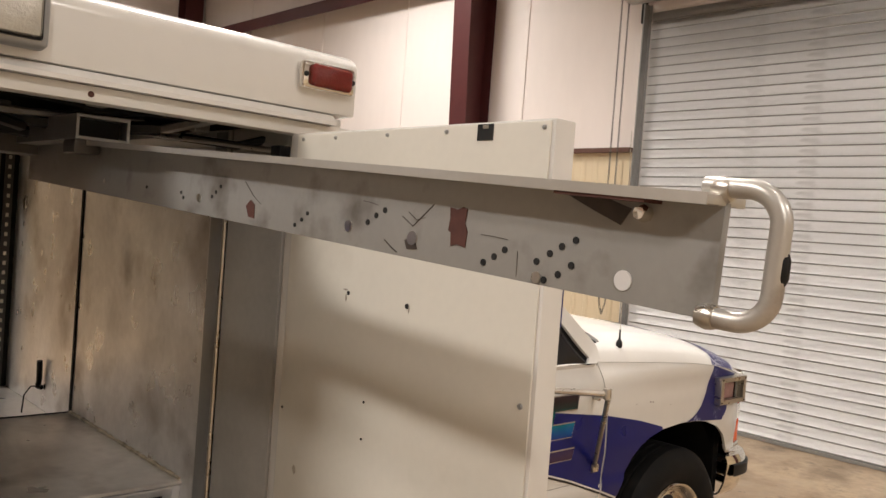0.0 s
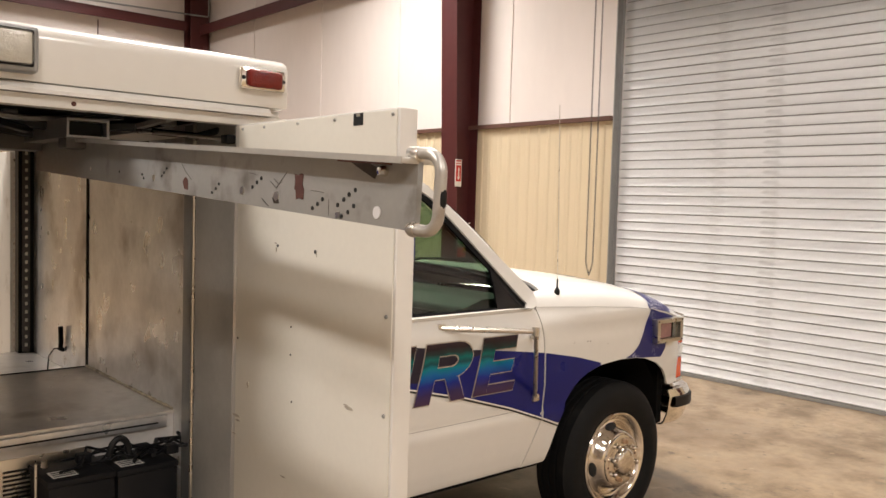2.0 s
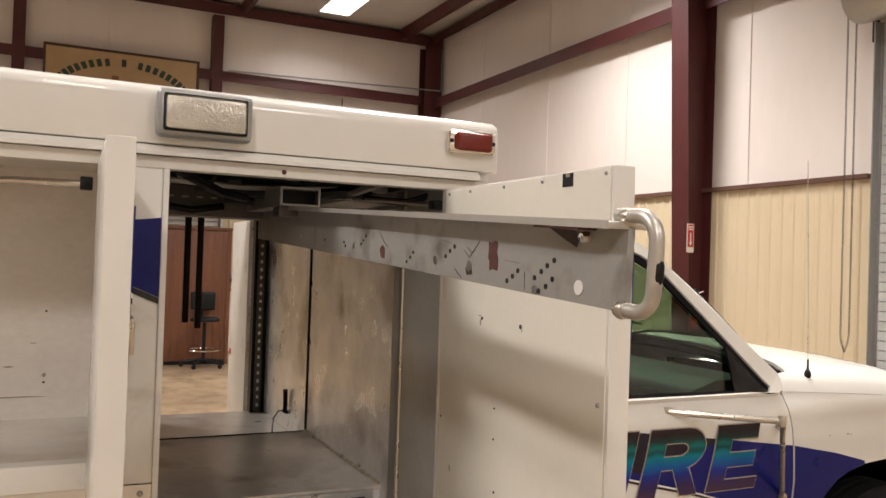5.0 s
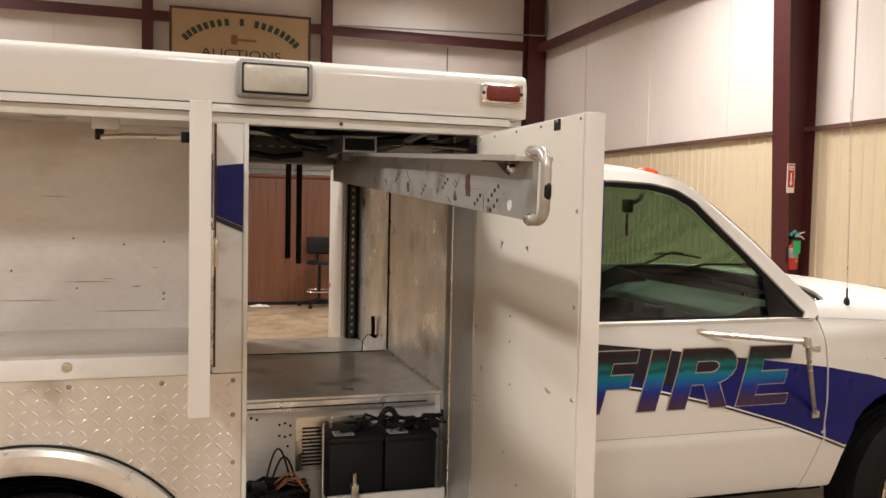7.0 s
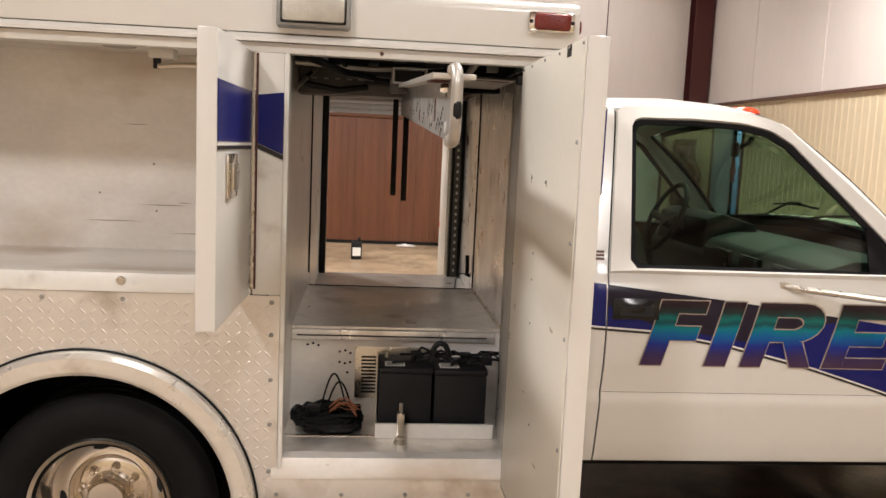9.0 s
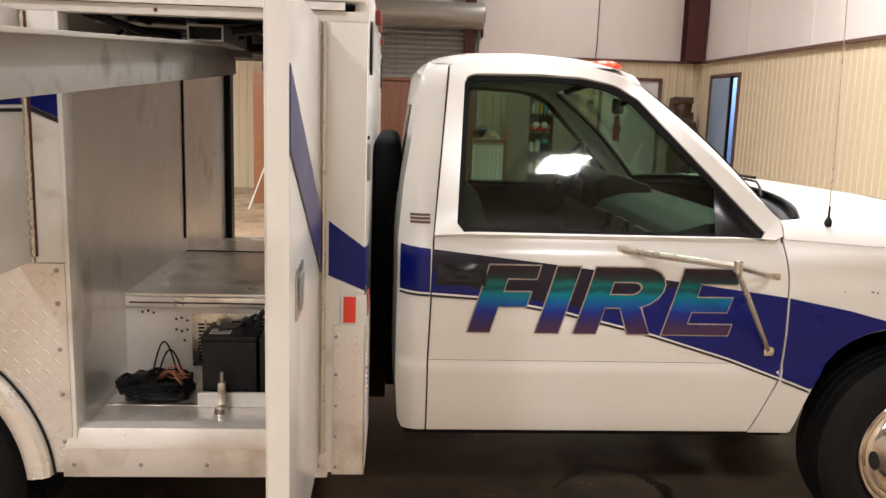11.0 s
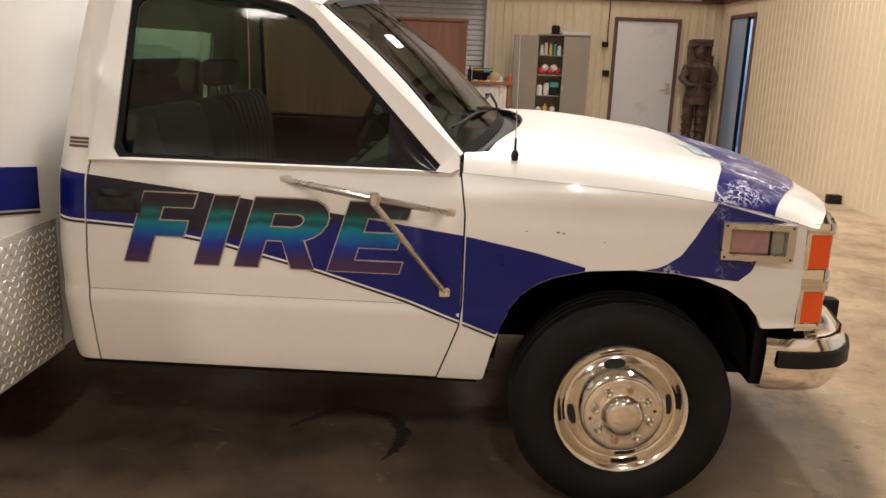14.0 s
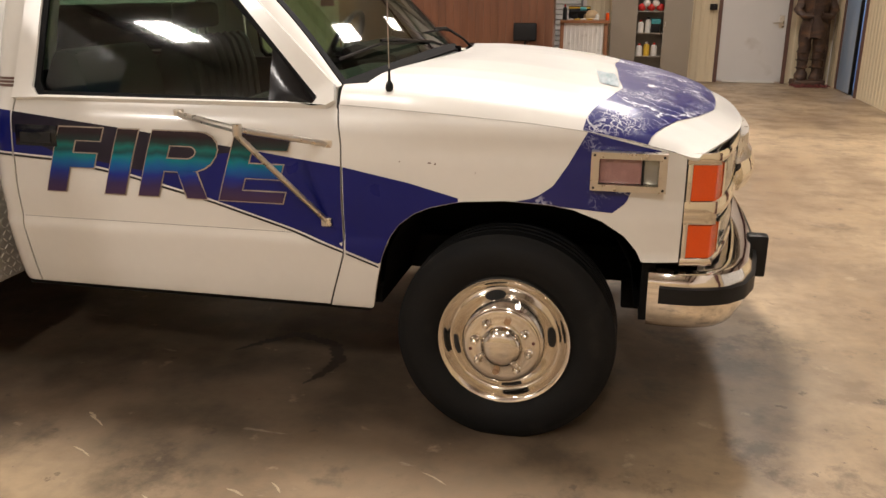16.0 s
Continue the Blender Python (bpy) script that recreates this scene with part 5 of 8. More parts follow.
for x in (3.489, 3.693):
    for z in (0.909, 1.009):
        part("screw", bolt(x, 1.822, z, 0.004), BLACK_TRIM, fl)

# small stone chips on the fender
for x, z, l, h in ((2.873, 0.955, 0.006, 0.003), (2.972, 0.955, 0.014, 0.004), (2.99, 0.953, 0.006, 0.006), (3.12, 0.93, 0.004, 0.003)):
    part("paint_chip", grid(lambda u, v: near(x + l * (u - 0.5) * (1 - 0.4 * v), z + h * (v - 0.5), 0.0009), 3, 2), RUST, truck, "small rusty paint chip")

# nose: grille, lamps, bumper
NOSE = [(0.0, 4.012), (0.2, 4.005), (0.4, 3.982), (0.6, 3.952), (0.75, 3.922), (0.86, 3.892), (0.93, 3.864), (0.96, 3.84)]
CENTRE = [(0.0, 4.07), (0.2, 4.06), (0.36, 4.035), (0.46, 4.0), (0.5, 3.972)]


def nose_x(w):
    """Front face of lamps and surround at a half width w."""
    return smooth_read(NOSE, abs(w), 0.03)


def front_strip(w0, w1, z0, z1, off, bulge, n=24, thick=0.02, bm=None, table=NOSE):
    return grid(lambda u, v: (smooth_read(table, abs(w0 + (w1 - w0) * u), 0.02) + off + bulge * math.sin(math.pi * v), YC + w0 + (w1 - w0) * u, z0 + (z1 - z0) * v), n, 5, thick, bm)


gr = part("grille", front_strip(-0.93, 0.93, 0.65, 1.01, -0.05, 0.0, 30), BLACK_TRIM, truck, "chrome and black front grille")
for z0, z1, b in ((0.978, 1.014, 0.008), (0.80, 0.862, 0.012), (0.655, 0.684, 0.006)):
    part("grille_bar", front_strip(-0.94, 0.94, z0, z1, -0.004, b, 40, 0.04), CHROME, gr, "chrome grille bar")
part("centre_bar", front_strip(-0.5, 0.5, 0.80, 0.9, 0.0, 0.014, 24, 0.05, None, CENTRE), CHROME, gr, "raised chrome centre bar")
part("centre_bar", front_strip(-0.5, 0.5, 0.86, 0.985, -0.02, 0.004, 24, 0.03, None, CENTRE), DULL_CHROME, gr, "raised chrome centre bar")
for k in range(6):
    part("grille_slat", front_strip(-0.48, 0.48, 0.692 + 0.019 * k, 0.70 + 0.019 * k, -0.03, 0.002, 16, 0.02), PLASTIC, gr)
for sgn in (-1, 1):
    for z0, z1 in ((0.863, 0.974), (0.68, 0.784)):
        part("headlamp", front_strip(sgn * 0.54, sgn * 0.86, z0, z1, -0.006, 0.006, 10), HEADLAMP, gr, "square glass headlamp")
        part("lamp_frame", front_strip(sgn * 0.505, sgn * 0.535, z0, z1, 0.0, 0.0, 3), BLACK_TRIM, gr)
        part("lamp_frame", front_strip(sgn * 0.862, sgn * 0.885, z0, z1, 0.0, 0.0, 3), CHROME, gr)

        def amber(u, v):
            # wraps round the corner: along the side, then to the front
            if u < 0.6:
                k = u / 0.6
                return (3.784 + 0.073 * k, YC + sgn * (0.956 - 0.016 * k), z0 + (z1 - z0) * v)
            k = (u - 0.6) / 0.4
            return (3.857 + 0.02 * k, YC + sgn * (0.94 - 0.05 * k), z0 + (z1 - z0) * v)
        part("turn_signal", grid(amber, 14, 4, 0.012), AMBER, gr, "orange corner turn signal")
    part("signal_frame", box(3.768, 3.783, YC + sgn * 0.948 - 0.012, YC + sgn * 0.948 + 0.012, 0.66, 1.01, 0.003), CHROME, gr)
    for z0, z1 in ((0.976, 1.012), (0.788, 0.86), (0.654, 0.678)):
        part("signal_frame", grid(lambda u, v: (3.766 + 0.1 * u, YC + sgn * (0.962 - 0.02 * u - 0.03 * max(u - 0.8, 0) ** 1) + sgn * 0.003 * math.sin(math.pi * v), z0 + (z1 - z0) * v), 8, 4, 0.02), CHROME, gr, "chrome signal frame")
    part("signal_gap", box(3.756, 3.768, YC + sgn * 0.94 - 0.008, YC + sgn * 0.94 + 0.008, 0.655, 1.012), SEAM, gr)
# dark apron with its slotted strip between grille and bumper
part("apron", front_strip(-0.9, 0.9, 0.56, 0.655, -0.02, -0.01, 30), DULL_CHROME, gr, "dull metal apron under the grille")

BUMP = [(3.675, 0.99), (3.74, 0.997), (3.83, 0.992), (3.91, 0.96), (3.965, 0.9), (4.005, 0.8), (4.035, 0.62), (4.06, 0.35), (4.07, 0.0)]
BUMP_FULL = along([(x, -w) for x, w in BUMP] + [(x, w) for x, w in BUMP[::-1][1:]], 70)
BPROF = [(0.618, -0.10), (0.632, -0.07), (0.638, -0.03), (0.632, -0.008), (0.612, 0.002), (0.60, 0.006), (0.54, 0.0), (0.50, -0.008), (0.462, -0.024), (0.444, -0.04), (0.436, -0.07)]


def bumper_strip(profile, keep):
    own = bmesh.new()
    rows = []
    for i, (x, w) in enumerate(BUMP_FULL):
        if not keep(x, w):
            continue
        p0, p1 = Vector(BUMP_FULL[max(i - 1, 0)]), Vector(BUMP_FULL[min(i + 1, len(BUMP_FULL) - 1)])
        t = (p1 - p0).normalized()
        nrm = Vector((t.y, -t.x))
        rows.append([own.verts.new((x + nrm.x * o, YC + w + nrm.y * o, z)) for z, o in profile])
    for a, b in zip(rows, rows[1:]):
        for k in range(len(profile) - 1):
            own.faces.new((a[k], b[k], b[k + 1], a[k + 1]))
    bmesh.ops.recalc_face_normals(own, faces=own.faces)
    return own


bm = bumper_strip(BPROF, lambda x, w: True)
bmesh.ops.solidify(bm, geom=bm.faces[:], thickness=0.008)
bp = part("front_bumper", bm, CHROME, truck, "chrome front bumper with black rub strip")
part("rub_strip", bumper_strip(((0.597, 0.004), (0.592, 0.018), (0.541, 0.018), (0.536, 0.002)), lambda x, w: x > 3.70), BLACK_TRIM, bp, "black rubber rub strip")
for s in (-1, 1):
    part("bumper_guard", box(4.03, 4.103, YC + s * 0.5 - 0.03, YC + s * 0.5 + 0.03, 0.49, 0.645, 0.012), BLACK_TRIM, bp)
# dark chassis below the nose and cab
for nm, b in (("frame_rail", (1.3, 4.0, 2.38, 2.5, 0.42, 0.56)), ("frame_rail", (1.3, 4.0, 3.22, 3.34, 0.42, 0.56)), ("front_axle", (3.1, 3.34, 2.1, 3.62, 0.3, 0.42)), ("radiator_support", (3.6, 3.95, 2.2, 3.5, 0.38, 0.5)),
              ("engine_block", (2.7, 3.7, 2.505, 3.215, 0.4, 0.95)), ("firewall", (2.62, 2.75, 1.95, 3.8, 0.565, 1.1))):
    part(nm, box(*b, 0.01), DARK, truck, "dark chassis part")
part("rear_chassis", box(-2.2, 1.3, 2.3, 3.4, 0.4, 0.6), DARK, truck, "dark rear chassis rails")

# dark block added to stand in for the shade between cab and body
part("cab_boot", box(1.238, 1.346, 2.36, 3.4, 0.55, 1.42, 0.05, 5), GAP_SHADE, truck, "black block added for the shade between cab and body")

# wheels
def wheel(cx, y, cz, dish, label):
    """y: outer face of the tyre; dish: +1 for the front wheel's raised centre, -1 for the rear's deep dish."""
    w = part("wheel", lathe([(0.2, 0.03), (0.226, 0.028), (0.25, 0.008), (0.285, 0.0), (0.32, 0.003), (0.345, 0.014), (0.358, 0.03), (0.368, 0.036), (0.3715, 0.06),
                             (0.3715, 0.072), (0.362, 0.074), (0.362, 0.084), (0.3715, 0.086), (0.3715, 0.112), (0.362, 0.114), (0.362, 0.124), (0.3715, 0.126), (0.3715, 0.152),
                             (0.362, 0.154), (0.362, 0.164), (0.3715, 0.166), (0.37, 0.195), (0.345, 0.21), (0.28, 0.222), (0.2, 0.2)], (cx, y, cz), 72), RUBBER, truck, label)
    if dish > 0:
        prof = [(0.226, 0.03), (0.228, 0.02), (0.222, 0.013), (0.215, 0.015), (0.208, 0.021), (0.2, 0.03), (0.194, 0.04), (0.189, 0.046), (0.184, 0.048), (0.176, 0.046), (0.162, 0.031), (0.148, 0.013), (0.138, -0.002),
                (0.132, -0.009), (0.127, -0.011), (0.125, -0.017), (0.12, -0.02), (0.1, -0.019), (0.074, -0.019), (0.069, -0.022), (0.066, -0.036), (0.06, -0.048), (0.048, -0.055), (0.024, -0.059), (0.0, -0.06)]
    else:
        prof = [(0.226, 0.03), (0.228, 0.02), (0.222, 0.013), (0.21, 0.018), (0.205, 0.035), (0.2, 0.09), (0.185, 0.135), (0.15, 0.15), (0.13, 0.15), (0.122, 0.145), (0.115, 0.14), (0.075, 0.138), (0.065, 0.13), (0.06, 0.085), (0.055, 0.075), (0.0, 0.073)]
    rim = part("rim", lathe(prof, (cx, y, cz), 72), RIM, w, "polished chrome wheel cover")
    face = -0.018 if dish > 0 else 0.14
    for k in range(8):
        a = radians(34 + 45 * k)
        if dish > 0 and k in (1, 5):
            part("rusty_nut", lathe([(0, -0.018), (0.0065, -0.018), (0.0065, -0.014), (0.011, -0.014), (0.0125, -0.004), (0.013, 0.004)], (cx + 0.092 * math.cos(a), y + face, cz + 0.092 * math.sin(a)), 10), RUSTY_NUT, rim, "rusty open wheel nut")
            continue
        part("wheel_nut", lathe([(0, -0.034), (0.006, -0.033), (0.0105, -0.027), (0.0115, -0.008), (0.015, -0.004), (0.0155, 0.004)], (cx + 0.092 * math.cos(a), y + face, cz + 0.092 * math.sin(a)), 10), CHROME, rim)
    for k in range(4):
        a = radians((101, 9, 190, 281)[k])
        bm = bmesh.new()
        mid = (0.162, 0.031) if dish > 0 else (0.166, 0.147)
        bmesh.ops.create_uvsphere(bm, u_segments=18, v_segments=8, radius=1.0)
        moved(bm, Matrix.Translation((cx, y, cz)) @ Matrix.Rotation(-a, 4, "Y") @ Matrix.Translation((mid[0], mid[1], 0)) @ Matrix.Rotation(radians(50 if dish > 0 else 0), 4, "Z") @ Matrix.Diagonal((0.02, 0.004, 0.036, 1)))
        part("hand_hole", bm, SEAM, rim, "dark oval hand hole")
    if dish > 0:
        for a in (10, 190):
            part("stud_hole", lathe([(0, -0.003), (0.004, -0.003), (0.006, -0.002)], (cx + 0.106 * math.cos(radians(a)), y + face, cz + 0.106 * math.sin(radians(a))), 8), RUST, rim, "small rusty hole")
    return w


wheel(3.222, 1.84, 0.36, 1, "front wheel with black tyre and polished cover")
wheel(-0.2, 1.685, 0.338, -1, "rear dual wheel with deep polished cover")
for cx, y in ((3.222, 3.63), (-0.2, 3.83), (-0.2, 1.945), (-0.2, 3.56)):
    part("wheel", lathe([(0.1, 0.02), (0.22, 0.02), (0.28, 0.0), (0.34, 0.01), (0.3715, 0.05), (0.3715, 0.17), (0.34, 0.21), (0.2, 0.21), (0.1, 0.2)], (cx, y, 0.36 if cx > 0 else 0.338), 48), RUBBER, truck, "black tyre on the far side")

# cab inside: bench seat, dash, steering wheel, mirror with hanging ornament
def rounded_back(y0, y1):
    return prism([(1.5, 0.8), (1.68, 0.78), (1.655, 1.12), (1.62, 1.24), (1.58, 1.275), (1.52, 1.27), (1.46, 1.15)], "y", y0, y1, None, 0.03)
part("seat_back", rounded_back(2.04, 2.56), SEAT_GREY, truck, "ribbed grey vinyl seat")
sb = part("seat_back", rounded_back(2.8, 3.5), SEAT_GREY, truck, "ribbed grey vinyl seat")
for k in range(8):
    y = 2.87 + 0.08 * k
    part("seat_rib", tube([(1.668, y, 0.82), (1.652, y, 1.12), (1.618, y, 1.235), (1.58, y, 1.268)], 0.024, 8), SEAT_GREY, sb)
part("headrest", box(1.46, 1.56, 2.98, 3.3, 1.305, 1.425, 0.035, 3), SEAT_GREY, sb, "grey vinyl headrest")
for y in (3.06, 3.22):
    part("headrest_post", tube([(1.52, y, 1.25), (1.515, y, 1.32)], 0.008, 6), CHROME, sb)
part("seat_cushion", box(1.5, 2.05, 2.06, 3.66, 0.68, 0.84, 0.04, 3), SEAT_GREY, truck, "grey vinyl bench seat")
part("dashboard", prism([(2.28, 0.85), (2.26, 1.05), (2.3, 1.13), (2.42, 1.165), (2.62, 1.17), (2.68, 0.9)], "y", 1.99, 3.73, None, 0.02), DASH_GREY, truck, "grey dashboard")
part("instrument_hood", prism([(2.27, 1.06), (2.28, 1.225), (2.36, 1.255), (2.55, 1.2), (2.55, 1.1)], "y", 3.02, 3.66, None, 0.025), PLASTIC, truck, "black instrument hood")
for k in range(3):
    vx = part("dash_vent", box(2.248, 2.27, 2.12 + 0.28 * k, 2.29 + 0.28 * k, 1.05, 1.11, 0.006), BLACK_TRIM, truck, "black dashboard vent")
    for m in range(4):
        part("vent_blade", box(2.243, 2.249, 2.13 + 0.28 * k, 2.28 + 0.28 * k, 1.058 + 0.013 * m, 1.062 + 0.013 * m), DASH_GREY, vx)
part("glove_box", box(2.245, 2.27, 2.1, 2.62, 0.9, 1.03, 0.008), DASH_GREY, truck, "grey glove box lid")
part("radio", box(2.246, 2.27, 2.72, 2.95, 0.92, 1.1, 0.006), BLACK_TRIM, truck, "black radio panel")
sw = part("steering_wheel", tube([(2.19 + 0.08 * math.sin(a), 3.34 + 0.19 * math.cos(a), 1.205 + 0.172 * math.sin(a)) for a in [2 * math.pi * i / 32 for i in range(32)]], 0.014, 8, closed=True), PLASTIC, truck, "dark steering wheel")
part("steering_column", tube([(2.19, 3.34, 1.2), (2.42, 3.34, 1.08)], 0.045, 10), PLASTIC, sw)
part("wheel_spokes", tube([(2.19, 3.16, 1.205), (2.21, 3.34, 1.185), (2.19, 3.52, 1.205)], 0.022, 8), PLASTIC, sw)
MX, MY, MZ = 2.30, 2.82, 1.565
rm = part("inner_mirror", moved(box(-0.012, 0.014, -0.125, 0.125, -0.034, 0.034, 0.014), Matrix.Translation((MX, MY, MZ)) @ Matrix.Rotation(radians(-22), 4, "Z")), PLASTIC, truck, "black interior mirror")
part("mirror_stem", tube([(MX + 0.01, MY, MZ + 0.01), (MX + 0.05, MY - 0.03, MZ + 0.03), (MX + 0.06, MY - 0.04, MZ + 0.06)], 0.012, 6), PLASTIC, rm)
bm = prism([(-0.035, -0.15), (0.035, -0.15), (0.03, -0.125), (0.016, -0.118), (0.045, -0.115), (0.042, -0.085), (0.018, -0.08), (0.03, -0.076), (0.02, -0.04), (-0.02, -0.04), (-0.03, -0.076), (-0.018, -0.08), (-0.042, -0.085), (-0.045, -0.115), (-0.016, -0.118), (-0.03, -0.125)], "x", -0.002, 0.002)
part("air_freshener", moved(bm, Matrix.Translation((MX, MY, MZ)) @ Matrix.Rotation(radians(-40), 4, "Z")), RED_CLOTH, rm, "small dark red hanging shape")
part("freshener_cord", tube([(MX, MY, MZ - 0.045), (MX, MY, MZ - 0.03)], 0.002, 4), BLACK_TRIM, rm)
mirror_part("door_lining", grid(lambda u, v: (1.5 + 1.1 * u, YC - half(2.0, 0.52 + 0.6 * v) + 0.055, 0.52 + 0.6 * v), 4, 8), DASH_GREY, truck, "grey door lining")
part("headliner", grid(lambda u, v: (1.46 + 0.68 * u, YC - 0.74 + 1.48 * v, 1.69 + 0.03 * math.sin(math.pi * v)), 4, 8), DASH_GREY, truck, "grey cab headliner")
part("back_lining", box(1.40, 1.425, YC - 0.86, YC + 0.86, 0.5, 1.19), DASH_GREY, truck)
# ---- utility body behind the cab ----
BY0, BY1 = 1.615, 4.105         # near and far sides
BX0, BX1 = -2.25, 1.235
OX0, OX1 = 0.372, 1.082         # front compartment opening
OZ0, OZ1 = 0.54, 1.765
RX0, RX1 = -1.02, 0.225         # rear compartment opening
RZ0, RZ1 = 1.11, 1.785

fp = [(BY0 - 0.012, 1.822), (BY0 - 0.014, 1.93), (BY0 - 0.004, 1.95), (BY0 + 0.02, 1.962), (BY1 - 0.02, 1.962), (BY1 + 0.004, 1.95), (BY1 + 0.014, 1.93), (BY1 + 0.012, 1.822)]
part("body_roof", prism(fp, "x", BX0, BX1 - 0.008, None, 0.009), WHITE, truck, "white body roof cap")
part("drip_rail", prism([(BY0 - 0.022, 1.797), (BY0 - 0.022, 1.806), (BY0 - 0.008, 1.82), (BY0 + 0.01, 1.82), (BY0 + 0.01, 1.797)], "x", BX0, 1.17), WHITE, truck, "white drip rail")
part("header_rail", box(BX0, BX1 - 0.002, BY0, BY0 + 0.05, 1.768, 1.796, 0.002), PANEL_WHITE, truck)
mid_post = part("middle_post", box(0.275, OX0 - 0.012, BY0, BY0 + 0.06, 1.0515, 1.768, 0.003), PANEL_WHITE, truck, "white door post with blue stripe")
part("post_edge", box(OX0 - 0.012, OX0 + 0.002, BY0 - 0.006, BY0 + 0.07, 0.48, 1.768, 0.003), PANEL_WHITE, truck, "raised white opening edge")
part("post_blue", prism([(0.278, 1.645), (0.278, 1.508), (OX0 - 0.013, 1.474), (OX0 - 0.013, 1.655)][::-1], "y", BY0 - 0.0025, BY0 - 0.0005), BLUE, mid_post, "blue vinyl stripe")
part("post_line", prism([(0.278, 1.506), (0.278, 1.492), (OX0 - 0.013, 1.458), (OX0 - 0.013, 1.472)], "y", BY0 - 0.0025, BY0 - 0.0005), BLACK_LINE, mid_post)
part("hinge_gap", box(0.272, 0.285, BY0 - 0.003, BY0 - 0.001, 1.07, 1.765), RUST, truck, "rusty gap along the hinge")
part("post_hinge", tube([(0.274, BY0 - 0.007, 1.07), (0.274, BY0 - 0.007, 1.765)], 0.005, 8), DULL_CHROME, truck, "steel piano hinge")
for k in range(24):
    part("hinge_knuckle", tube([(0.272, BY0 - 0.006, 1.075 + 0.0288 * k), (0.272, BY0 - 0.006, 1.092 + 0.0288 * k)], 0.0075, 8), DULL_CHROME, truck)
part("rear_corner_post", box(BX0, RX0, BY0, BY0 + 0.06, 1.055, 1.768, 0.003), PANEL_WHITE, truck, "white body side")
part("corner_post", box(OX1 + 0.02, BX1, BY0, BY0 + 0.05, 0.40, 1.768, 0.004), PANEL_WHITE, truck, "white front corner of the body")
part("corner_stripe", prism([(1.128, 1.195), (1.128, 1.03), (BX1 + 0.001, 0.985), (BX1 + 0.001, 1.115)][::-1], "y", BY0 - 0.0025, BY0 - 0.0005), BLUE, truck, "blue vinyl stripe")
part("corner_line", prism([(1.128, 1.028), (1.128, 1.018), (BX1 + 0.001, 0.973), (BX1 + 0.001, 0.983)], "y", BY0 - 0.0025, BY0 - 0.0005), WHITE_LINE, truck)
# front wall of the body with its details
part("front_wall", box(BX1 - 0.04, BX1, BY0 + 0.05, BY1, 0.40, 1.822, 0.003), WHITE, truck, "white front wall of the body")
part("front_stripe", prism([(BY0 + 0.001, 1.117), (BY0 + 0.001, 0.985), (1.97, 0.93), (1.97, 1.072)], "x", BX1 + 0.0005, BX1 + 0.0025), BLUE, truck, "blue vinyl stripe")
part("front_line", prism([(BY0 + 0.001, 0.978), (BY0 + 0.001, 0.97), (1.97, 0.915), (1.97, 0.923)], "x", BX1 + 0.0005, BX1 + 0.0025), BLACK_LINE, truck)
pts = [(1.865 + 0.075 * math.copysign(abs(math.cos(a)) ** 0.6, math.cos(a)), 1.712 + 0.082 * math.copysign(abs(math.sin(a)) ** 0.6, math.sin(a))) for a in [2 * math.pi * k / 28 for k in range(28)]]
part("front_port", prism(pts, "x", BX1, BX1 + 0.008), BLACK_TRIM, truck, "black oval port in the front wall")
pts = [(y + 1.99, z) for y, z in pts]
part("front_port", prism(pts, "x", BX1, BX1 + 0.008), BLACK_TRIM, truck, "black oval port in the front wall")
part("vent_slot", box(BX1, BX1 + 0.012, 1.725, 1.775, 1.306, 1.42, 0.004), GALV, truck, "small grey vent")
part("vent_tag", box(BX1, BX1 + 0.006, 1.735, 1.77, 1.432, 1.442), BLACK_TRIM, truck)
for y in (2.78, 2.92, 3.06):
    part("marker_light", box(BX1 - 0.008, BX1 + 0.018, y - 0.05, y + 0.05, 1.865, 1.93, 0.012), RED_LENS, truck, "red marker light on the roof edge")
part("marker_light", box(BX1 - 0.008, BX1 + 0.012, 3.98, 4.06, 1.875, 1.915, 0.01), RED_LENS, truck, "red marker light on the roof edge")
part("marker_light", box(BX1 - 0.008, BX1 + 0.008, 1.64, 1.7, 1.875, 1.915, 0.01), RED_LENS, truck, "red marker light on the roof edge")

# flood light and red side lamp on the roof edge
FY = BY0 - 0.014
fl = part("scene_light", box(0.336, 0.548, FY - 0.042, FY, 1.836, 1.946, 0.014, 3), GALV, truck, "square grey-framed scene light")
part("light_gasket", box(0.349, 0.535, FY - 0.046, FY - 0.04, 1.849, 1.933, 0.006), BLACK_TRIM, fl)
part("light_lens", box(0.353, 0.531, FY - 0.054, FY - 0.044, 1.853, 1.929, 0.01), CLEAR_LENS, fl, "cloudy clear lens")
rl = part("side_light", box(1.066, 1.206, FY - 0.022, FY, 1.866, 1.926, 0.01, 3), CHROME, truck, "red side lamp in a chrome frame")
part("side_lens", box(1.083, 1.191, FY - 0.038, FY - 0.018, 1.871, 1.921, 0.012, 3), RED_LENS, rl, "red lens")
for x in (1.074, 1.198):
    part("side_screw", bolt(x, FY - 0.022, 1.896, 0.006), BLACK_TRIM, rl)

# lower skirt: treadplate with the rear wheel arch cut in it
RWX, RWZ, RWR = -0.215, 0.355, 0.46


def arch_low(x):
    d = abs(x - RWX)
    return RWZ + math.sqrt(max(RWR ** 2 - d * d, 0)) if d < RWR - 0.002 else 0.40


def skirt(u, v):
    x = -1.6 + (0.3585 + 1.6) * u
    a = max(arch_low(x), 0.40)
    return (x, BY0 - 0.004, a + (1.05 - a) * v)


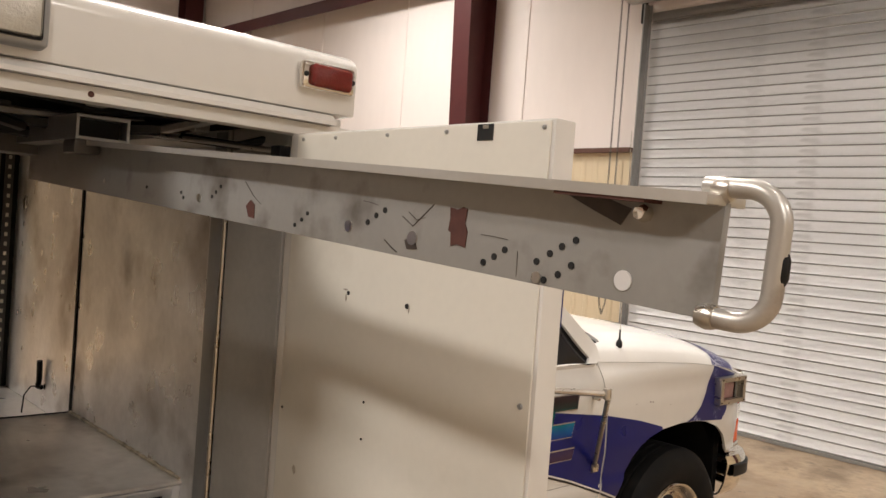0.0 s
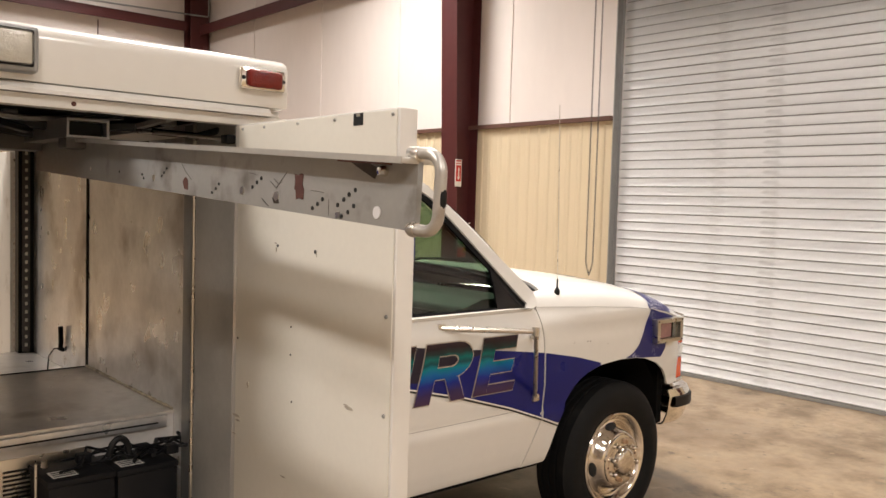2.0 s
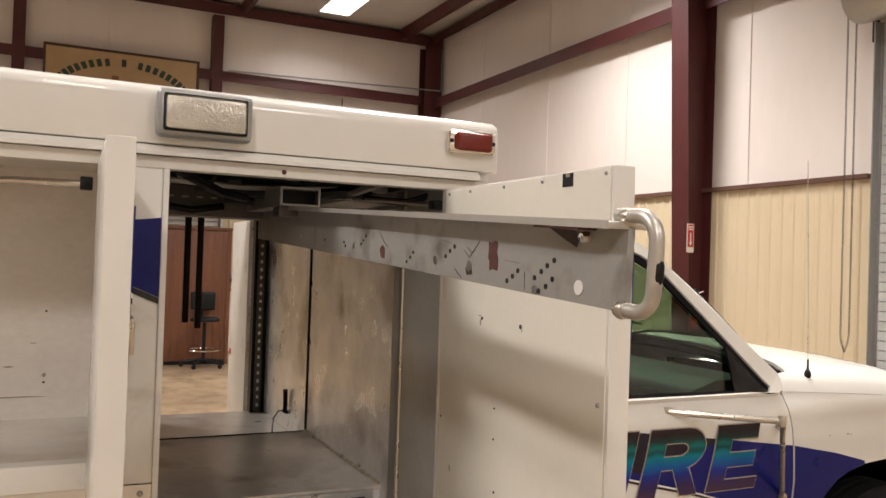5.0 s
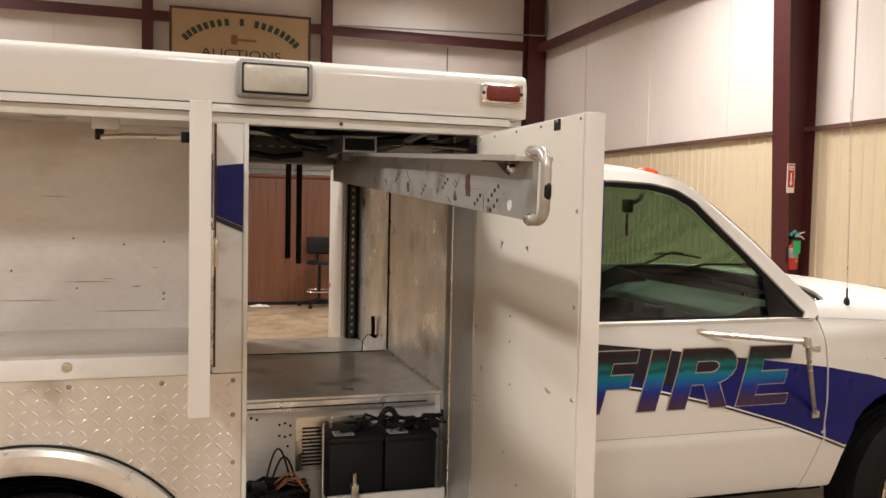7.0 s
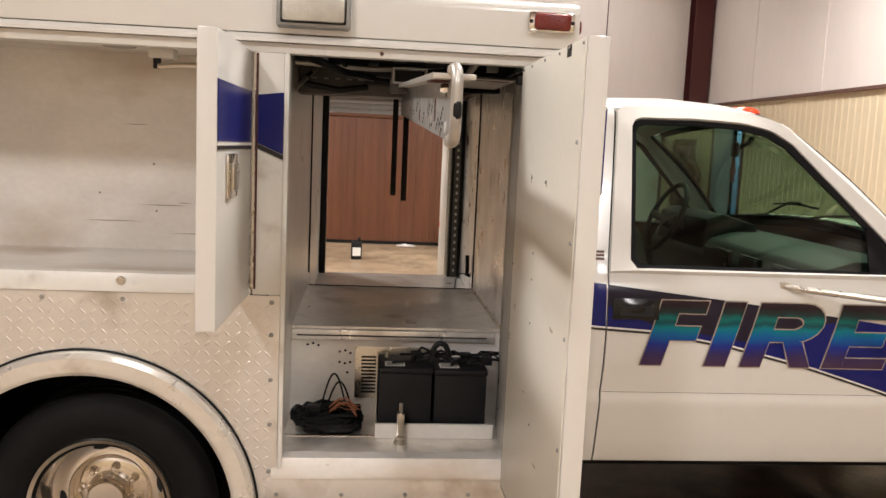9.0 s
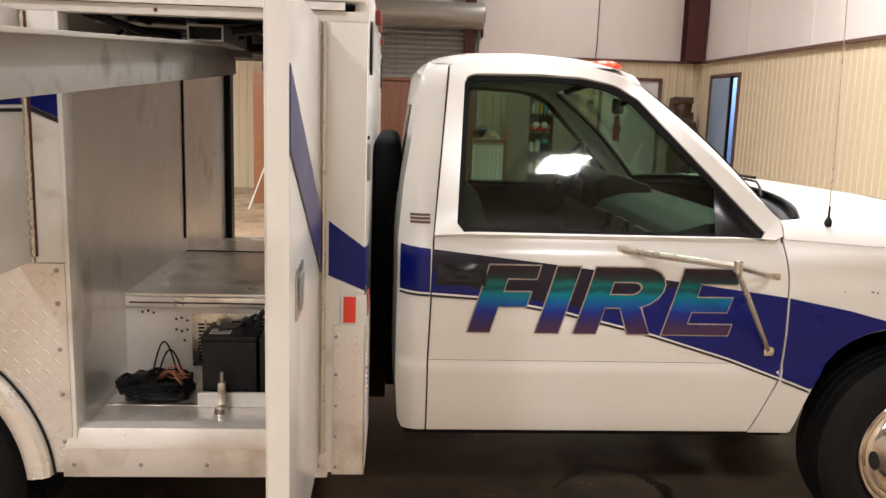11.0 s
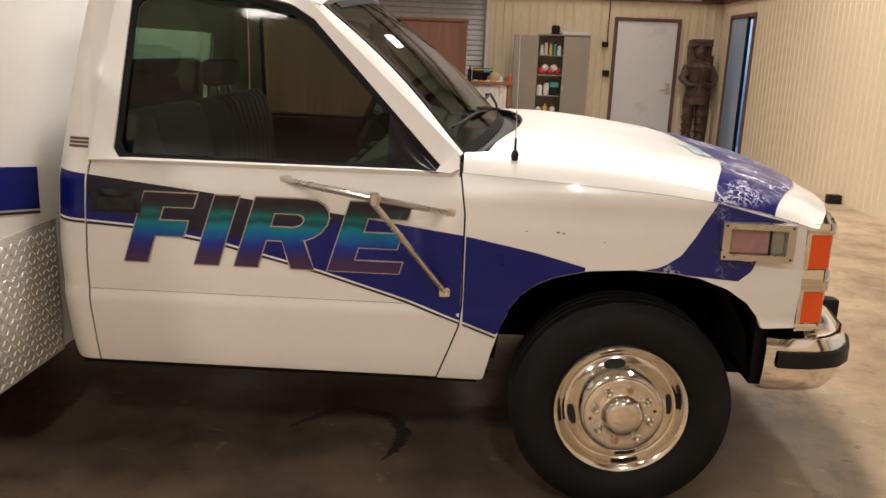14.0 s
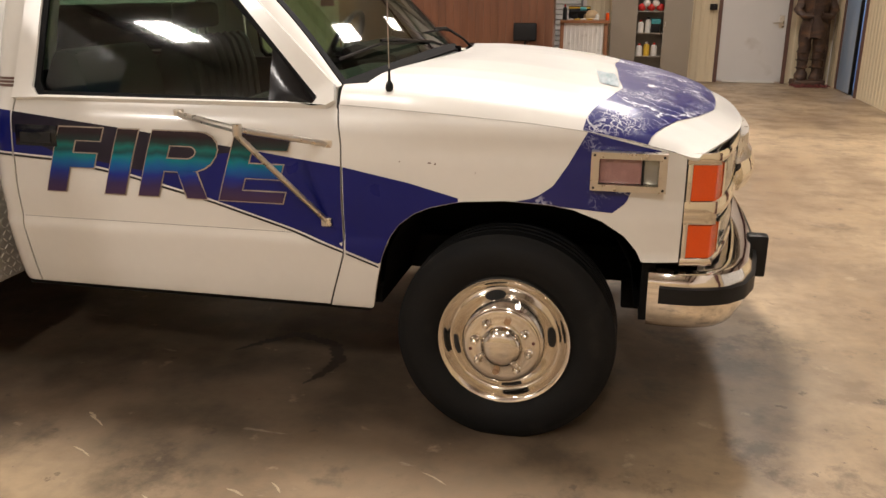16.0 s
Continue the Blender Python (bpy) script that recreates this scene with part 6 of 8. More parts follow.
def lug_sheet(place, u0, u1, v0, v1, inside, pitch=0.03, h=0.0013):
    """Raised tread lugs, joined; place(u, v, out) gives a point."""
    bm = bmesh.new()
    nu, nv = int((u1 - u0) / pitch), int((v1 - v0) / pitch)
    for i in range(nu):
        for j in range(nv):
            u, v = u0 + (i + 0.5) * pitch, v0 + (j + 0.5) * pitch
            if not inside(u, v):
                continue
            a = radians(45 if (i + j) % 2 else -45)
            l, w = 0.0125, 0.0038
            c, s = math.cos(a), math.sin(a)
            ring = [bm.verts.new(place(u + p * c - q * s, v + p * s + q * c, 0.0)) for p, q in ((-l, 0), (-l * 0.4, -w), (l * 0.4, -w), (l, 0), (l * 0.4, w), (-l * 0.4, w))]
            top = [bm.verts.new(place(u + p * c, v + p * s, h)) for p in (-l * 0.55, l * 0.55)]
            bm.faces.new((ring[0], ring[1], top[0]))
            bm.faces.new((ring[1], ring[2], top[1], top[0]))
            bm.faces.new((ring[2], ring[3], top[1]))
            bm.faces.new((ring[3], ring[4], top[1]))
            bm.faces.new((ring[4], ring[5], top[0], top[1]))
            bm.faces.new((ring[5], ring[0], top[0]))
    return bm


sk = part("treadplate_skirt", grid(skirt, 130, 8, 0.004), PLATE, truck, "aluminium treadplate skirt round the rear wheel")
tagged(part("tread_pattern", lug_sheet(lambda u, v, o: (u, BY0 - 0.0042 - o, v), -1.1, 0.345, 0.405, 1.045, lambda u, v: v > arch_low(u) + 0.015 and (abs(u - RWX) < RWR + 0.02 or True) and not (abs(u - RWX) < RWR + 0.015 and v < arch_low(u) + 0.02)), PLATE, sk, smooth=0), kind="stuff")
for x, z in ((0.335, 1.03), (0.14, 1.03), (-0.1, 1.03), (-0.33, 1.03), (-0.6, 1.03), (0.335, 0.93), (0.335, 0.79), (0.335, 0.65), (0.335, 0.5)):
    part("skirt_bolt", bolt(x, BY0 - 0.006, z, 0.007), GALV, sk)
# flared arch ring
def flare(u, v):
    a = radians(4.5 + 171 * u)
    r0, r1 = RWR - 0.012, RWR + 0.058
    prof = [(r1, 0.0), (r1 - 0.004, 0.022), (r1 - 0.018, 0.034), (r0 + 0.012, 0.036), (r0, 0.03), (r0 - 0.002, -0.02)]
    k = v * (len(prof) - 1)
    i = min(int(k), len(prof) - 2)
    q = k - i
    r = prof[i][0] + (prof[i + 1][0] - prof[i][0]) * q
    o = prof[i][1] + (prof[i + 1][1] - prof[i][1]) * q
    return (RWX + r * math.cos(a), BY0 - 0.006 - o, RWZ + r * math.sin(a))
fr = part("wheel_flare", grid(flare, 60, 10), FLARE, truck, "worn aluminium wheel arch trim")
part("flare_gasket", tube([(RWX + (RWR + 0.06) * math.cos(a), BY0 - 0.008, RWZ + (RWR + 0.06) * math.sin(a)) for a in [radians(4.5 + 171 * k / 50) for k in range(51)]], 0.004, 6), BLACK_TRIM, fr, "black rubber edge")
for k in range(9):
    a = radians(9 + 20.2 * k)
    part("flare_bolt", bolt(RWX + (RWR + 0.047) * math.cos(a), BY0 - 0.026, RWZ + (RWR + 0.047) * math.sin(a), 0.006), GALV, fr)
part("rear_wheel_well", grid(lambda u, v: (RWX + (RWR + 0.02) * math.cos(radians(-10 + 200 * u)), BY0 + 0.01 + 0.8 * v, RWZ + (RWR + 0.02) * math.sin(radians(-10 + 200 * u))), 30, 2), DARK, truck, "black rear wheel well")

# sill and step under the front compartment
part("sill_ledge", prism([(BY0 - 0.012, 0.478), (BY0 - 0.012, 0.492), (BY0 + 0.008, 0.538), (BY0 + 0.06, 0.54), (BY0 + 0.06, 0.478)], "x", OX0 - 0.03, OX1 + 0.02), GRIMY, truck, "worn white compartment sill")
part("sill_catch", lathe([(0.006, 0), (0.014, -0.003), (0.012, -0.01), (0.005, -0.012), (0, -0.01)], (0.515, BY0 + 0.01, 0.51), 12), DULL_CHROME, truck, "small door catch")
st = part("sill_plate", box(OX0 - 0.045, 1.128, BY0 - 0.006, BY0 + 0.03, 0.385, 0.478, 0.002), PLATE, truck, "treadplate strip under the sill")
for x in (0.36, 0.56, 0.76, 0.96, 1.1):
    part("sill_bolt", bolt(x, BY0 - 0.006, 0.425, 0.007), GALV, st)
cp = part("corner_plate", box(1.142, BX1 + 0.006, BY0 - 0.005, BY0 - 0.0005, 0.395, 0.878, 0.002), PLATE, truck, "aluminium treadplate corner")
tagged(part("tread_pattern", lug_sheet(lambda u, v, o: (u, BY0 - 0.0052 - o, v), 1.145, 1.235, 0.40, 0.875, lambda u, v: True, 0.027, 0.001), PLATE, cp, smooth=0), kind="stuff")
cq = part("corner_plate", box(BX1 + 0.001, BX1 + 0.006, BY0 - 0.005, 2.06, 0.395, 0.878, 0.002), PLATE, truck, "aluminium treadplate on the body front")
tagged(part("tread_pattern", lug_sheet(lambda u, v, o: (BX1 + 0.0062 + o, u, v), BY0 + 0.005, 2.06, 0.40, 0.875, lambda u, v: True, 0.027, 0.003), PLATE, cq, smooth=0), kind="stuff")
for z in (0.42, 0.52, 0.62, 0.72, 0.84):
    part("plate_bolt", bolt(1.153, BY0 - 0.006, z, 0.005), GALV, cp)
rp = part("reflector_plate", box(1.165, BX1 + 0.008, BY0 - 0.008, BY0 - 0.001, 0.878, 0.972, 0.002), WHITE, truck, "white reflector plate")
part("red_reflector", box(1.174, 1.211, BY0 - 0.011, BY0 - 0.008, 0.886, 0.967, 0.001), RED_REFLECTOR, rp, "red reflector")
part("red_reflector", box(BX1 + 0.008, BX1 + 0.011, 1.66, 1.71, 0.895, 0.968, 0.001), RED_REFLECTOR, rp, "red reflector")
for x0, x1 in ((BX0, -0.72), (0.3, BX1 - 0.05)):
    part("body_underside", box(x0, x1, BY0 + 0.06, BY1 - 0.06, 0.385, 0.4), DARK, truck)

# rear compartment, open
bm = bmesh.new()
box(RX0, RX1 + 0.05, BY0 + 0.6, BY0 + 0.62, 1.05, 1.80, bm=bm)
part("rear_box_back", bm, GRIMY, truck, "grimy pale aluminium compartment back")
part("rear_box_floor", box(RX0, RX1 + 0.05, BY0 + 0.03, BY0 + 0.6, 1.075, 1.098), GRIMY, truck)
part("rear_box_end", box(RX1 + 0.03, RX1 + 0.05, BY0 + 0.05, BY0 + 0.6, 1.098, 1.80), GRIMY, truck)
part("rear_box_end", box(RX0 - 0.02, RX0, BY0 + 0.05, BY0 + 0.6, 1.098, 1.80), GRIMY, truck)
part("rear_box_top", box(RX0, RX1 + 0.05, BY0 + 0.05, BY0 + 0.6, 1.80, 1.81), GRIMY, truck)
part("rear_sill", prism([(BY0 - 0.01, 1.052), (BY0 - 0.01, 1.066), (BY0 + 0.004, 1.106), (BY0 + 0.035, 1.11), (BY0 + 0.035, 1.052)], "x", RX0, RX1 + 0.046), PANEL_WHITE, truck, "white shelf sill")
part("sill_catch", lathe([(0.006, 0), (0.014, -0.003), (0.012, -0.01), (0, -0.012)], (-0.105, BY0 - 0.003, 1.085), 12), DULL_CHROME, truck)
hs = part("door_stay", tube([(-0.03, 1.74, 1.722), (0.05, 1.72, 1.728), (0.2, 1.68, 1.726)], 0.008, 8), DULL_CHROME, truck, "chrome door stay rod")
part("stay_bracket", box(-0.055, 0.02, 1.72, 1.78, 1.745, 1.775, 0.004), PANEL_WHITE, hs)
part("stay_end", box(0.188, 0.215, 1.665, 1.695, 1.712, 1.742, 0.004), BLACK_TRIM, hs)
part("stay_joint", tube([(-0.035, 1.745, 1.715), (-0.035, 1.745, 1.75)], 0.012, 8), BLACK_TRIM, hs)
part("box_lamp", lathe([(0, -0.012), (0.05, -0.012), (0.06, 0.0)], (-0.19, 1.9, 1.80), 24, None, "z"), GALV, truck, "round compartment lamp")
for x, z in ((-0.16, 1.41), (0.0, 1.39), (0.13, 1.4), (-0.15, 1.24), (0.13, 1.2), (-0.35, 1.3)):
    part("rivet", lathe([(0, -0.002), (0.0024, -0.002), (0.0034, 0)], (x, BY0 + 0.6, z), 8), GREASE, truck)

for x, z, l, w in ((-0.12, 1.262, 0.16, 0.004), (0.04, 1.245, 0.03, 0.006), (0.1, 1.31, 0.02, 0.003), (-0.3, 1.2, 0.2, 0.005), (0.02, 1.16, 0.25, 0.004), (-0.22, 1.55, 0.1, 0.003), (0.13, 1.22, 0.012, 0.014), (-0.05, 1.272, 0.05, 0.003)):
    part("box_scuff", prism([(x - l / 2, z), (x - l * 0.1, z - w / 2), (x + l / 2, z - w * 0.1), (x + l * 0.2, z + w / 2), (x - l * 0.3, z + w * 0.3)], "y", BY0 + 0.5985, BY0 + 0.5998), SCUFF, truck, "scrape on the compartment back")
# front compartment, open right through the body
IY0, IY1 = BY0 + 0.05, 4.0
SX = 1.14
part("inner_wall", box(SX, SX + 0.01, 2.061, 3.03, 0.835, 1.80), STEEL, truck, "stained aluminium compartment wall")
part("inner_wall", box(SX, SX + 0.01, 2.061, 2.17, 0.5, 0.835), STEEL, truck, "stained aluminium compartment wall")
part("inner_wall", box(1.186, 1.194, 3.051, 3.984, 0.748, 1.80), STEEL, truck, "stained aluminium compartment wall")
part("inner_seam", box(SX - 0.004, 1.192, 3.031, 3.05, 0.835, 1.80), SEAM, truck)
part("inner_wall", box(0.338, 0.35, IY0, 3.99, 0.5, 1.80), STEEL_CLEAN, truck, "stained aluminium compartment wall")
part("seam_strip", box(0.35, 0.356, 3.03, 3.05, 0.9, 1.80), SEAM, truck)
part("jamb", box(SX - 0.045, SX + 0.02, IY0, 1.918, 0.5, 1.79, 0.003), DARK_GREY, truck, "grey door jamb")
part("jamb_groove", box(SX - 0.012, SX + 0.01, 1.919, 1.945, 0.5, 1.79), SEAM, truck)
part("jamb_bead", tube([(SX - 0.034, 1.952, 0.5), (SX - 0.034, 1.952, 1.79)], 0.007, 8), DULL_CHROME, truck, "bright metal bead")
part("jamb_strip", box(SX - 0.03, SX + 0.012, 1.946, 2.04, 0.5, 1.79, 0.006), GALV, truck, "grey wall channel")
part("jamb_edge", box(SX - 0.022, SX + 0.01, 2.041, 2.06, 0.5, 1.79, 0.005), STEEL, truck, "bent sheet edge")
part("bench_top", box(0.35, SX, 2.16, 3.04, 0.828, 0.838, 0.002), STEEL_TOP, truck, "worn aluminium bench top")
bf = part("bench_front", box(0.35, SX - 0.001, 2.168, 2.176, 0.5, 0.826), GRIMY, truck, "pale aluminium bench front")
part("bench_lip", box(0.352, SX - 0.03, 2.15, 2.168, 0.79, 0.826, 0.003), STEEL, bf, "folded aluminium lip")
part("lip_groove", box(0.37, SX - 0.06, 2.1485, 2.151, 0.803, 0.808), SEAM, bf)
rng = random.Random(5)
part("bench_sealant", tube([(SX - 0.004, 2.17 + 0.02 * k, 0.84 + 0.003 * rng.random()) for k in range(44)], [0.004 + 0.004 * rng.random() for k in range(44)], 6), SEALANT, truck, "grimy sealant bead along the bench")
part("header_screw", bolt(0.64, BY0, 1.781, 0.006), RUST, truck, "rusty header screw")
part("rear_floor", box(0.35, 1.185, 3.05, 4.04, 0.735, 0.748, 0.002), STEEL_TOP, truck, "lower aluminium floor behind the bench")
part("bench_rear", box(0.352, SX - 0.002, 3.036, 3.046, 0.748, 0.836), STEEL, truck)
# Dark tube paints the shadow line behind the bench's rear edge.
part("bench_edge", tube([(0.355, 3.043, 0.838), (SX - 0.004, 3.043, 0.838)], 0.004, 6), SEAM, truck)
part("box_floor", box(0.35, SX, BY0 + 0.06, 2.168, 0.488, 0.5), STEEL_TOP, truck, "worn aluminium compartment floor")
part("floor_edge", box(0.352, SX - 0.1, 1.92, 1.935, 0.5, 0.503), DULL_CHROME, truck)
# Near-black colour puts the shade under the roof into the grey ceiling.
part("box_ceiling", box(0.35, SX, IY0, 3.99, 1.80, 1.815), DARK, truck, "compartment ceiling, its grey made near-black for shade")
vg = part("vent_grille", box(0.588, 0.87, 2.162, 2.167, 0.565, 0.762, 0.002), DULL_CHROME, bf, "slotted vent cover")
for k in range(11):
    part("vent_slot", box(0.612, 0.70, 2.1595, 2.1625, 0.585 + 0.0135 * k, 0.592 + 0.0135 * k), SEAM, bf)
for k, (x, z) in enumerate(((0.41, 0.765), (0.43, 0.77), (0.45, 0.763), (0.53, 0.74), (0.55, 0.745), (0.57, 0.735), (0.53, 0.70), (0.55, 0.695), (0.57, 0.70), (0.56, 0.66))):
    part("drilled_hole", lathe([(0, -0.002), (0.004, -0.002), (0.005, 0)], (x, 2.168, z), 8), SEAM, bf)
# black lever on the step and struts hung in the far opening
part("lever_wire", tube([(1.18, 3.48, 0.845), (1.13, 3.46, 0.85), (1.105, 3.45, 0.82), (1.1, 3.45, 0.752)], 0.003, 5), BLACK_TRIM, truck, "thin black wire")
part("latch_lever", tube([(1.184, 3.5, 0.835), (1.168, 3.495, 0.84), (1.17, 3.49, 0.87), (1.166, 3.485, 0.945)], 0.011, 8), BLACK_TRIM, truck, "black latch lever")
for x in (0.772, 0.835):
    part("hanging_strap", box(x - 0.016, x + 0.016, 4.02, 4.03, 1.19 if x > 0.8 else 1.22, 1.79), BLACK_TRIM, truck, "black strap hanging in the far opening")
# far side wall with its opening and door
part("far_wall", box(BX0, 0.36, BY1 - 0.06, BY1, 0.40, 1.82), PANEL_WHITE, truck, "white far side of the body")
part("far_wall", box(1.13, BX1, BY1 - 0.06, BY1, 0.40, 1.82), PANEL_WHITE, truck, "white far side of the body")
part("far_header", box(0.36, 1.13, BY1 - 0.06, BY1, 1.765, 1.82), PANEL_WHITE, truck)
part("far_lower", box(0.36, 1.13, BY1 - 0.06, BY1, 0.40, 0.735), PANEL_WHITE, truck)
part("far_post", box(1.112, 1.194, 3.985, 4.044, 0.74, 1.79), BLACK_TRIM, truck, "dark far door post")
part("far_post", box(0.35, 0.385, 3.985, BY1 - 0.04, 0.74, 1.79), BLACK_TRIM, truck, "dark far door post")
for k in range(26):
    part("hinge_knuckle", tube([(1.112, BY1 - 0.05, 0.76 + 0.038 * k), (1.112, BY1 - 0.05, 0.776 + 0.038 * k)], 0.005, 6), DULL_CHROME, truck)
fp = part("slotted_track", box(1.13, 1.166, 3.979, 3.985, 0.75, 1.79, 0.001), DARK_STEEL, truck, "dark slotted track")
for k in range(24):
    part("track_slot", box(1.142, 1.154, 3.9775, 3.9795, 0.78 + 0.042 * k, 0.797 + 0.042 * k), DULL_CHROME, fp)
fd = part("far_door", box(1.105, 1.15, BY1 + 0.005, BY1 + 0.44, 0.46, 1.765, 0.004), PANEL_WHITE, truck, "white far compartment door standing open")
part("far_latch", box(1.1, 1.106, BY1 + 0.38, BY1 + 0.41, 1.0, 1.03), RED_PAINT, fd)
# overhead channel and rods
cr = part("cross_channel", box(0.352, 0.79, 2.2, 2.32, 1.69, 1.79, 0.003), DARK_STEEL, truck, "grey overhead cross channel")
for k in range(9):
    part("channel_slot", box(0.40 + 0.042 * k, 0.418 + 0.042 * k, 2.198, 2.201, 1.744, 1.749), GALV, cr)
bm = bmesh.new()
for b in ((0.68, 0.79, 1.8, 2.3, 1.712, 1.718), (0.68, 0.79, 1.8, 2.3, 1.757, 1.763), (0.68, 0.686, 1.8, 2.3, 1.718, 1.757), (0.784, 0.79, 1.8, 2.3, 1.718, 1.757)):
    box(*b, bm=bm)
part("rail_pocket", bm, GALV, truck, "open end of a square steel tube")
part("pocket_back", box(0.686, 0.784, 1.84, 1.848, 1.718, 1.757), SEAM, truck)
part("overhead_plate", box(0.93, 1.1, 2.0, 2.6, 1.75, 1.76), GALV, truck)
dg = part("door_strut", tube([(0.86, 2.05, 1.762), (1.0, 1.8, 1.742), (1.062, 1.655, 1.728)], 0.006, 8), DULL_CHROME, truck, "thin gas strut of the door")
part("strut_end", box(1.05, 1.078, 1.625, 1.665, 1.715, 1.74, 0.004), BLACK_TRIM, dg)
for k, (p, q, r) in enumerate((((0.4, 1.72, 1.78), (0.62, 1.95, 1.735), 0.012), ((0.5, 2.05, 1.77), (0.9, 1.9, 1.765), 0.016), ((0.6, 2.15, 1.745), (0.8, 2.05, 1.752), 0.014), ((0.95, 1.9, 1.752), (1.12, 1.75, 1.77), 0.01), ((0.36, 2.1, 1.72), (0.6, 2.18, 1.72), 0.012))):
    part("thick_wire", tube([p, ((p[0] + q[0]) / 2 + 0.02, (p[1] + q[1]) / 2, (p[2] + q[2]) / 2 - 0.018), q], r, 6), BLACK_TRIM, truck, "black wire under the compartment roof")
part("latch_block", box(0.675, 0.728, 1.79, 1.86, 1.682, 1.711, 0.006), DARK_STEEL, truck, "rusty catch under the rail pocket")
part("ceiling_strut", tube([(0.355, 2.0, 1.69), (0.44, 2.1, 1.79)], 0.008, 8), DULL_CHROME, truck)

for k, (p, q, r) in enumerate((((0.36, 1.75, 1.785), (1.1, 1.78, 1.79), 0.006), ((0.36, 1.95, 1.775), (0.9, 2.0, 1.785), 0.009), ((0.5, 1.7, 1.79), (0.55, 2.2, 1.78), 0.007), ((0.94, 1.72, 1.785), (0.96, 2.6, 1.77), 0.012), ((0.42, 2.35, 1.74), (1.12, 2.4, 1.75), 0.014))):
    part("overhead_cable", tube([p, ((p[0] + q[0]) / 2, (p[1] + q[1]) / 2, (p[2] + q[2]) / 2 - 0.012), q], r, 6), (DARK, GALV)[k % 2], truck, "cable run under the compartment roof")
for x, y in ((0.45, 1.9), (0.62, 2.12), (1.02, 1.95), (0.7, 1.75)):
    part("overhead_clip", box(x - 0.02, x + 0.02, y - 0.015, y + 0.015, 1.775, 1.8, 0.004), GALV, truck)

# front compartment door, swung square open
DX0, DX1, DY0, DY1, DZ0, DZ1 = 1.058, 1.106, 0.862, 1.592, 0.46, 1.764
cd = part("compartment_door", box(DX0, DX1, DY0, DY1, DZ0, DZ1, 0.004), WHITE, truck, "white compartment door standing open")
ip = part("inner_panel", box(DX0 - 0.004, DX0 - 0.0005, DY0 + 0.007, DY1 - 0.03, DZ0 + 0.02, DZ1 - 0.004, 0.0015), DOOR_INNER, cd, "scuffed off-white inner door panel")
for y in (0.881, 1.099, 1.26, 1.424, 1.54):
    part("panel_screw", bolt(DX0 - 0.004, y, DZ1 - 0.014, 0.004, "x"), GALV, ip)
for z in (1.54, 1.32, 1.105, 0.85, 0.62):
    part("panel_screw", bolt(DX0 - 0.004, 0.887, z, 0.005, "x"), GALV, ip)
part("latch_notch", box(DX0 - 0.0052, DX0 + 0.02, 0.988, 1.024, DZ1 - 0.031, DZ1 - 0.0045), SEAM, cd, "black latch pocket")
part("latch_keeper", box(DX0 - 0.0066, DX0 - 0.005, 0.999, 1.011, DZ1 - 0.012, DZ1 - 0.006), DULL_CHROME, cd)
for y, z, r in ((1.169, 1.441, 0.005), (1.345, 1.446, 0.004), (1.273, 1.247, 0.0025), (1.273, 1.177, 0.0025), (1.264, 1.06, 0.003), (1.55, 1.18, 0.003), (1.2, 0.8, 0.003)):
    part("screw_hole", lathe([(0, -0.0015), (r, -0.0015), (r, 0)], (DX0 - 0.004, y, z), 8, None, "x"), SEAM, cd)
for y, z, l, hgt in ((1.018, 1.095, 0.036, 0.009), (1.03, 1.1, 0.02, 0.005), (1.355, 1.452, 0.014, 0.004), (1.352, 1.436, 0.005, 0.014), (1.164, 1.437, 0.004, 0.016), (1.49, 1.061, 0.012, 0.02), (1.555, 0.964, 0.05, 0.008), (1.545, 0.952, 0.03, 0.006), (1.566, 0.912, 0.03, 0.004), (1.3, 0.86, 0.03, 0.004), (1.12, 0.72, 0.04, 0.005)):
    part("scuff", prism([(y - l / 2, z - hgt * 0.2), (y, z - hgt / 2), (y + l / 2, z + hgt * 0.1), (y + l * 0.1, z + hgt / 2), (y - l * 0.3, z + hgt * 0.35)], "x", DX0 - 0.0052, DX0 - 0.004), SCUFF, cd)
part("door_stripe", prism([(DY0 + 0.001, 1.612), (DY0 + 0.001, 1.445), (DY1 - 0.002, 1.05), (DY1 - 0.002, 1.22)], "x", DX1 + 0.0005, DX1 + 0.0025), BLUE, cd, "slanting blue vinyl stripe")
part("door_line", prism([(DY0 + 0.001, 1.443), (DY0 + 0.001, 1.434), (DY1 - 0.002, 1.039), (DY1 - 0.002, 1.048)], "x", DX1 + 0.0005, DX1 + 0.0025), BLACK_LINE, cd)
dh = part("paddle_handle", box(DX1, DX1 + 0.004, 0.96, 1.085, 1.06, 1.178, 0.002), DULL_CHROME, cd, "chrome paddle latch")
part("paddle", box(DX1 + 0.004, DX1 + 0.009, 0.983, 1.062, 1.08, 1.155, 0.003), GALV, dh)
part("door_hinge", tube([(DX1 + 0.006, DY1 + 0.006, DZ0 + 0.01), (DX1 + 0.006, DY1 + 0.006, DZ1)], 0.007, 8), DULL_CHROME, cd, "steel piano hinge")
for k in range(40):
    part("hinge_knuckle", tube([(DX1 + 0.006, DY1 + 0.006, DZ0 + 0.02 + 0.032 * k), (DX1 + 0.006, DY1 + 0.006, DZ0 + 0.04 + 0.032 * k)], 0.0085, 8), DULL_CHROME, cd)

# rear compartment door, swung open past square
ang = 1.3
RD = Matrix.Translation((0.268, BY0 - 0.012, 0)) @ Matrix.Rotation(radians(-ang), 4, "Z")


def rdoor(x0, x1, y0, y1, z0, z1, bevel=0.0):
    return moved(box(x0, x1, y0, y1, z0, z1, bevel), RD)


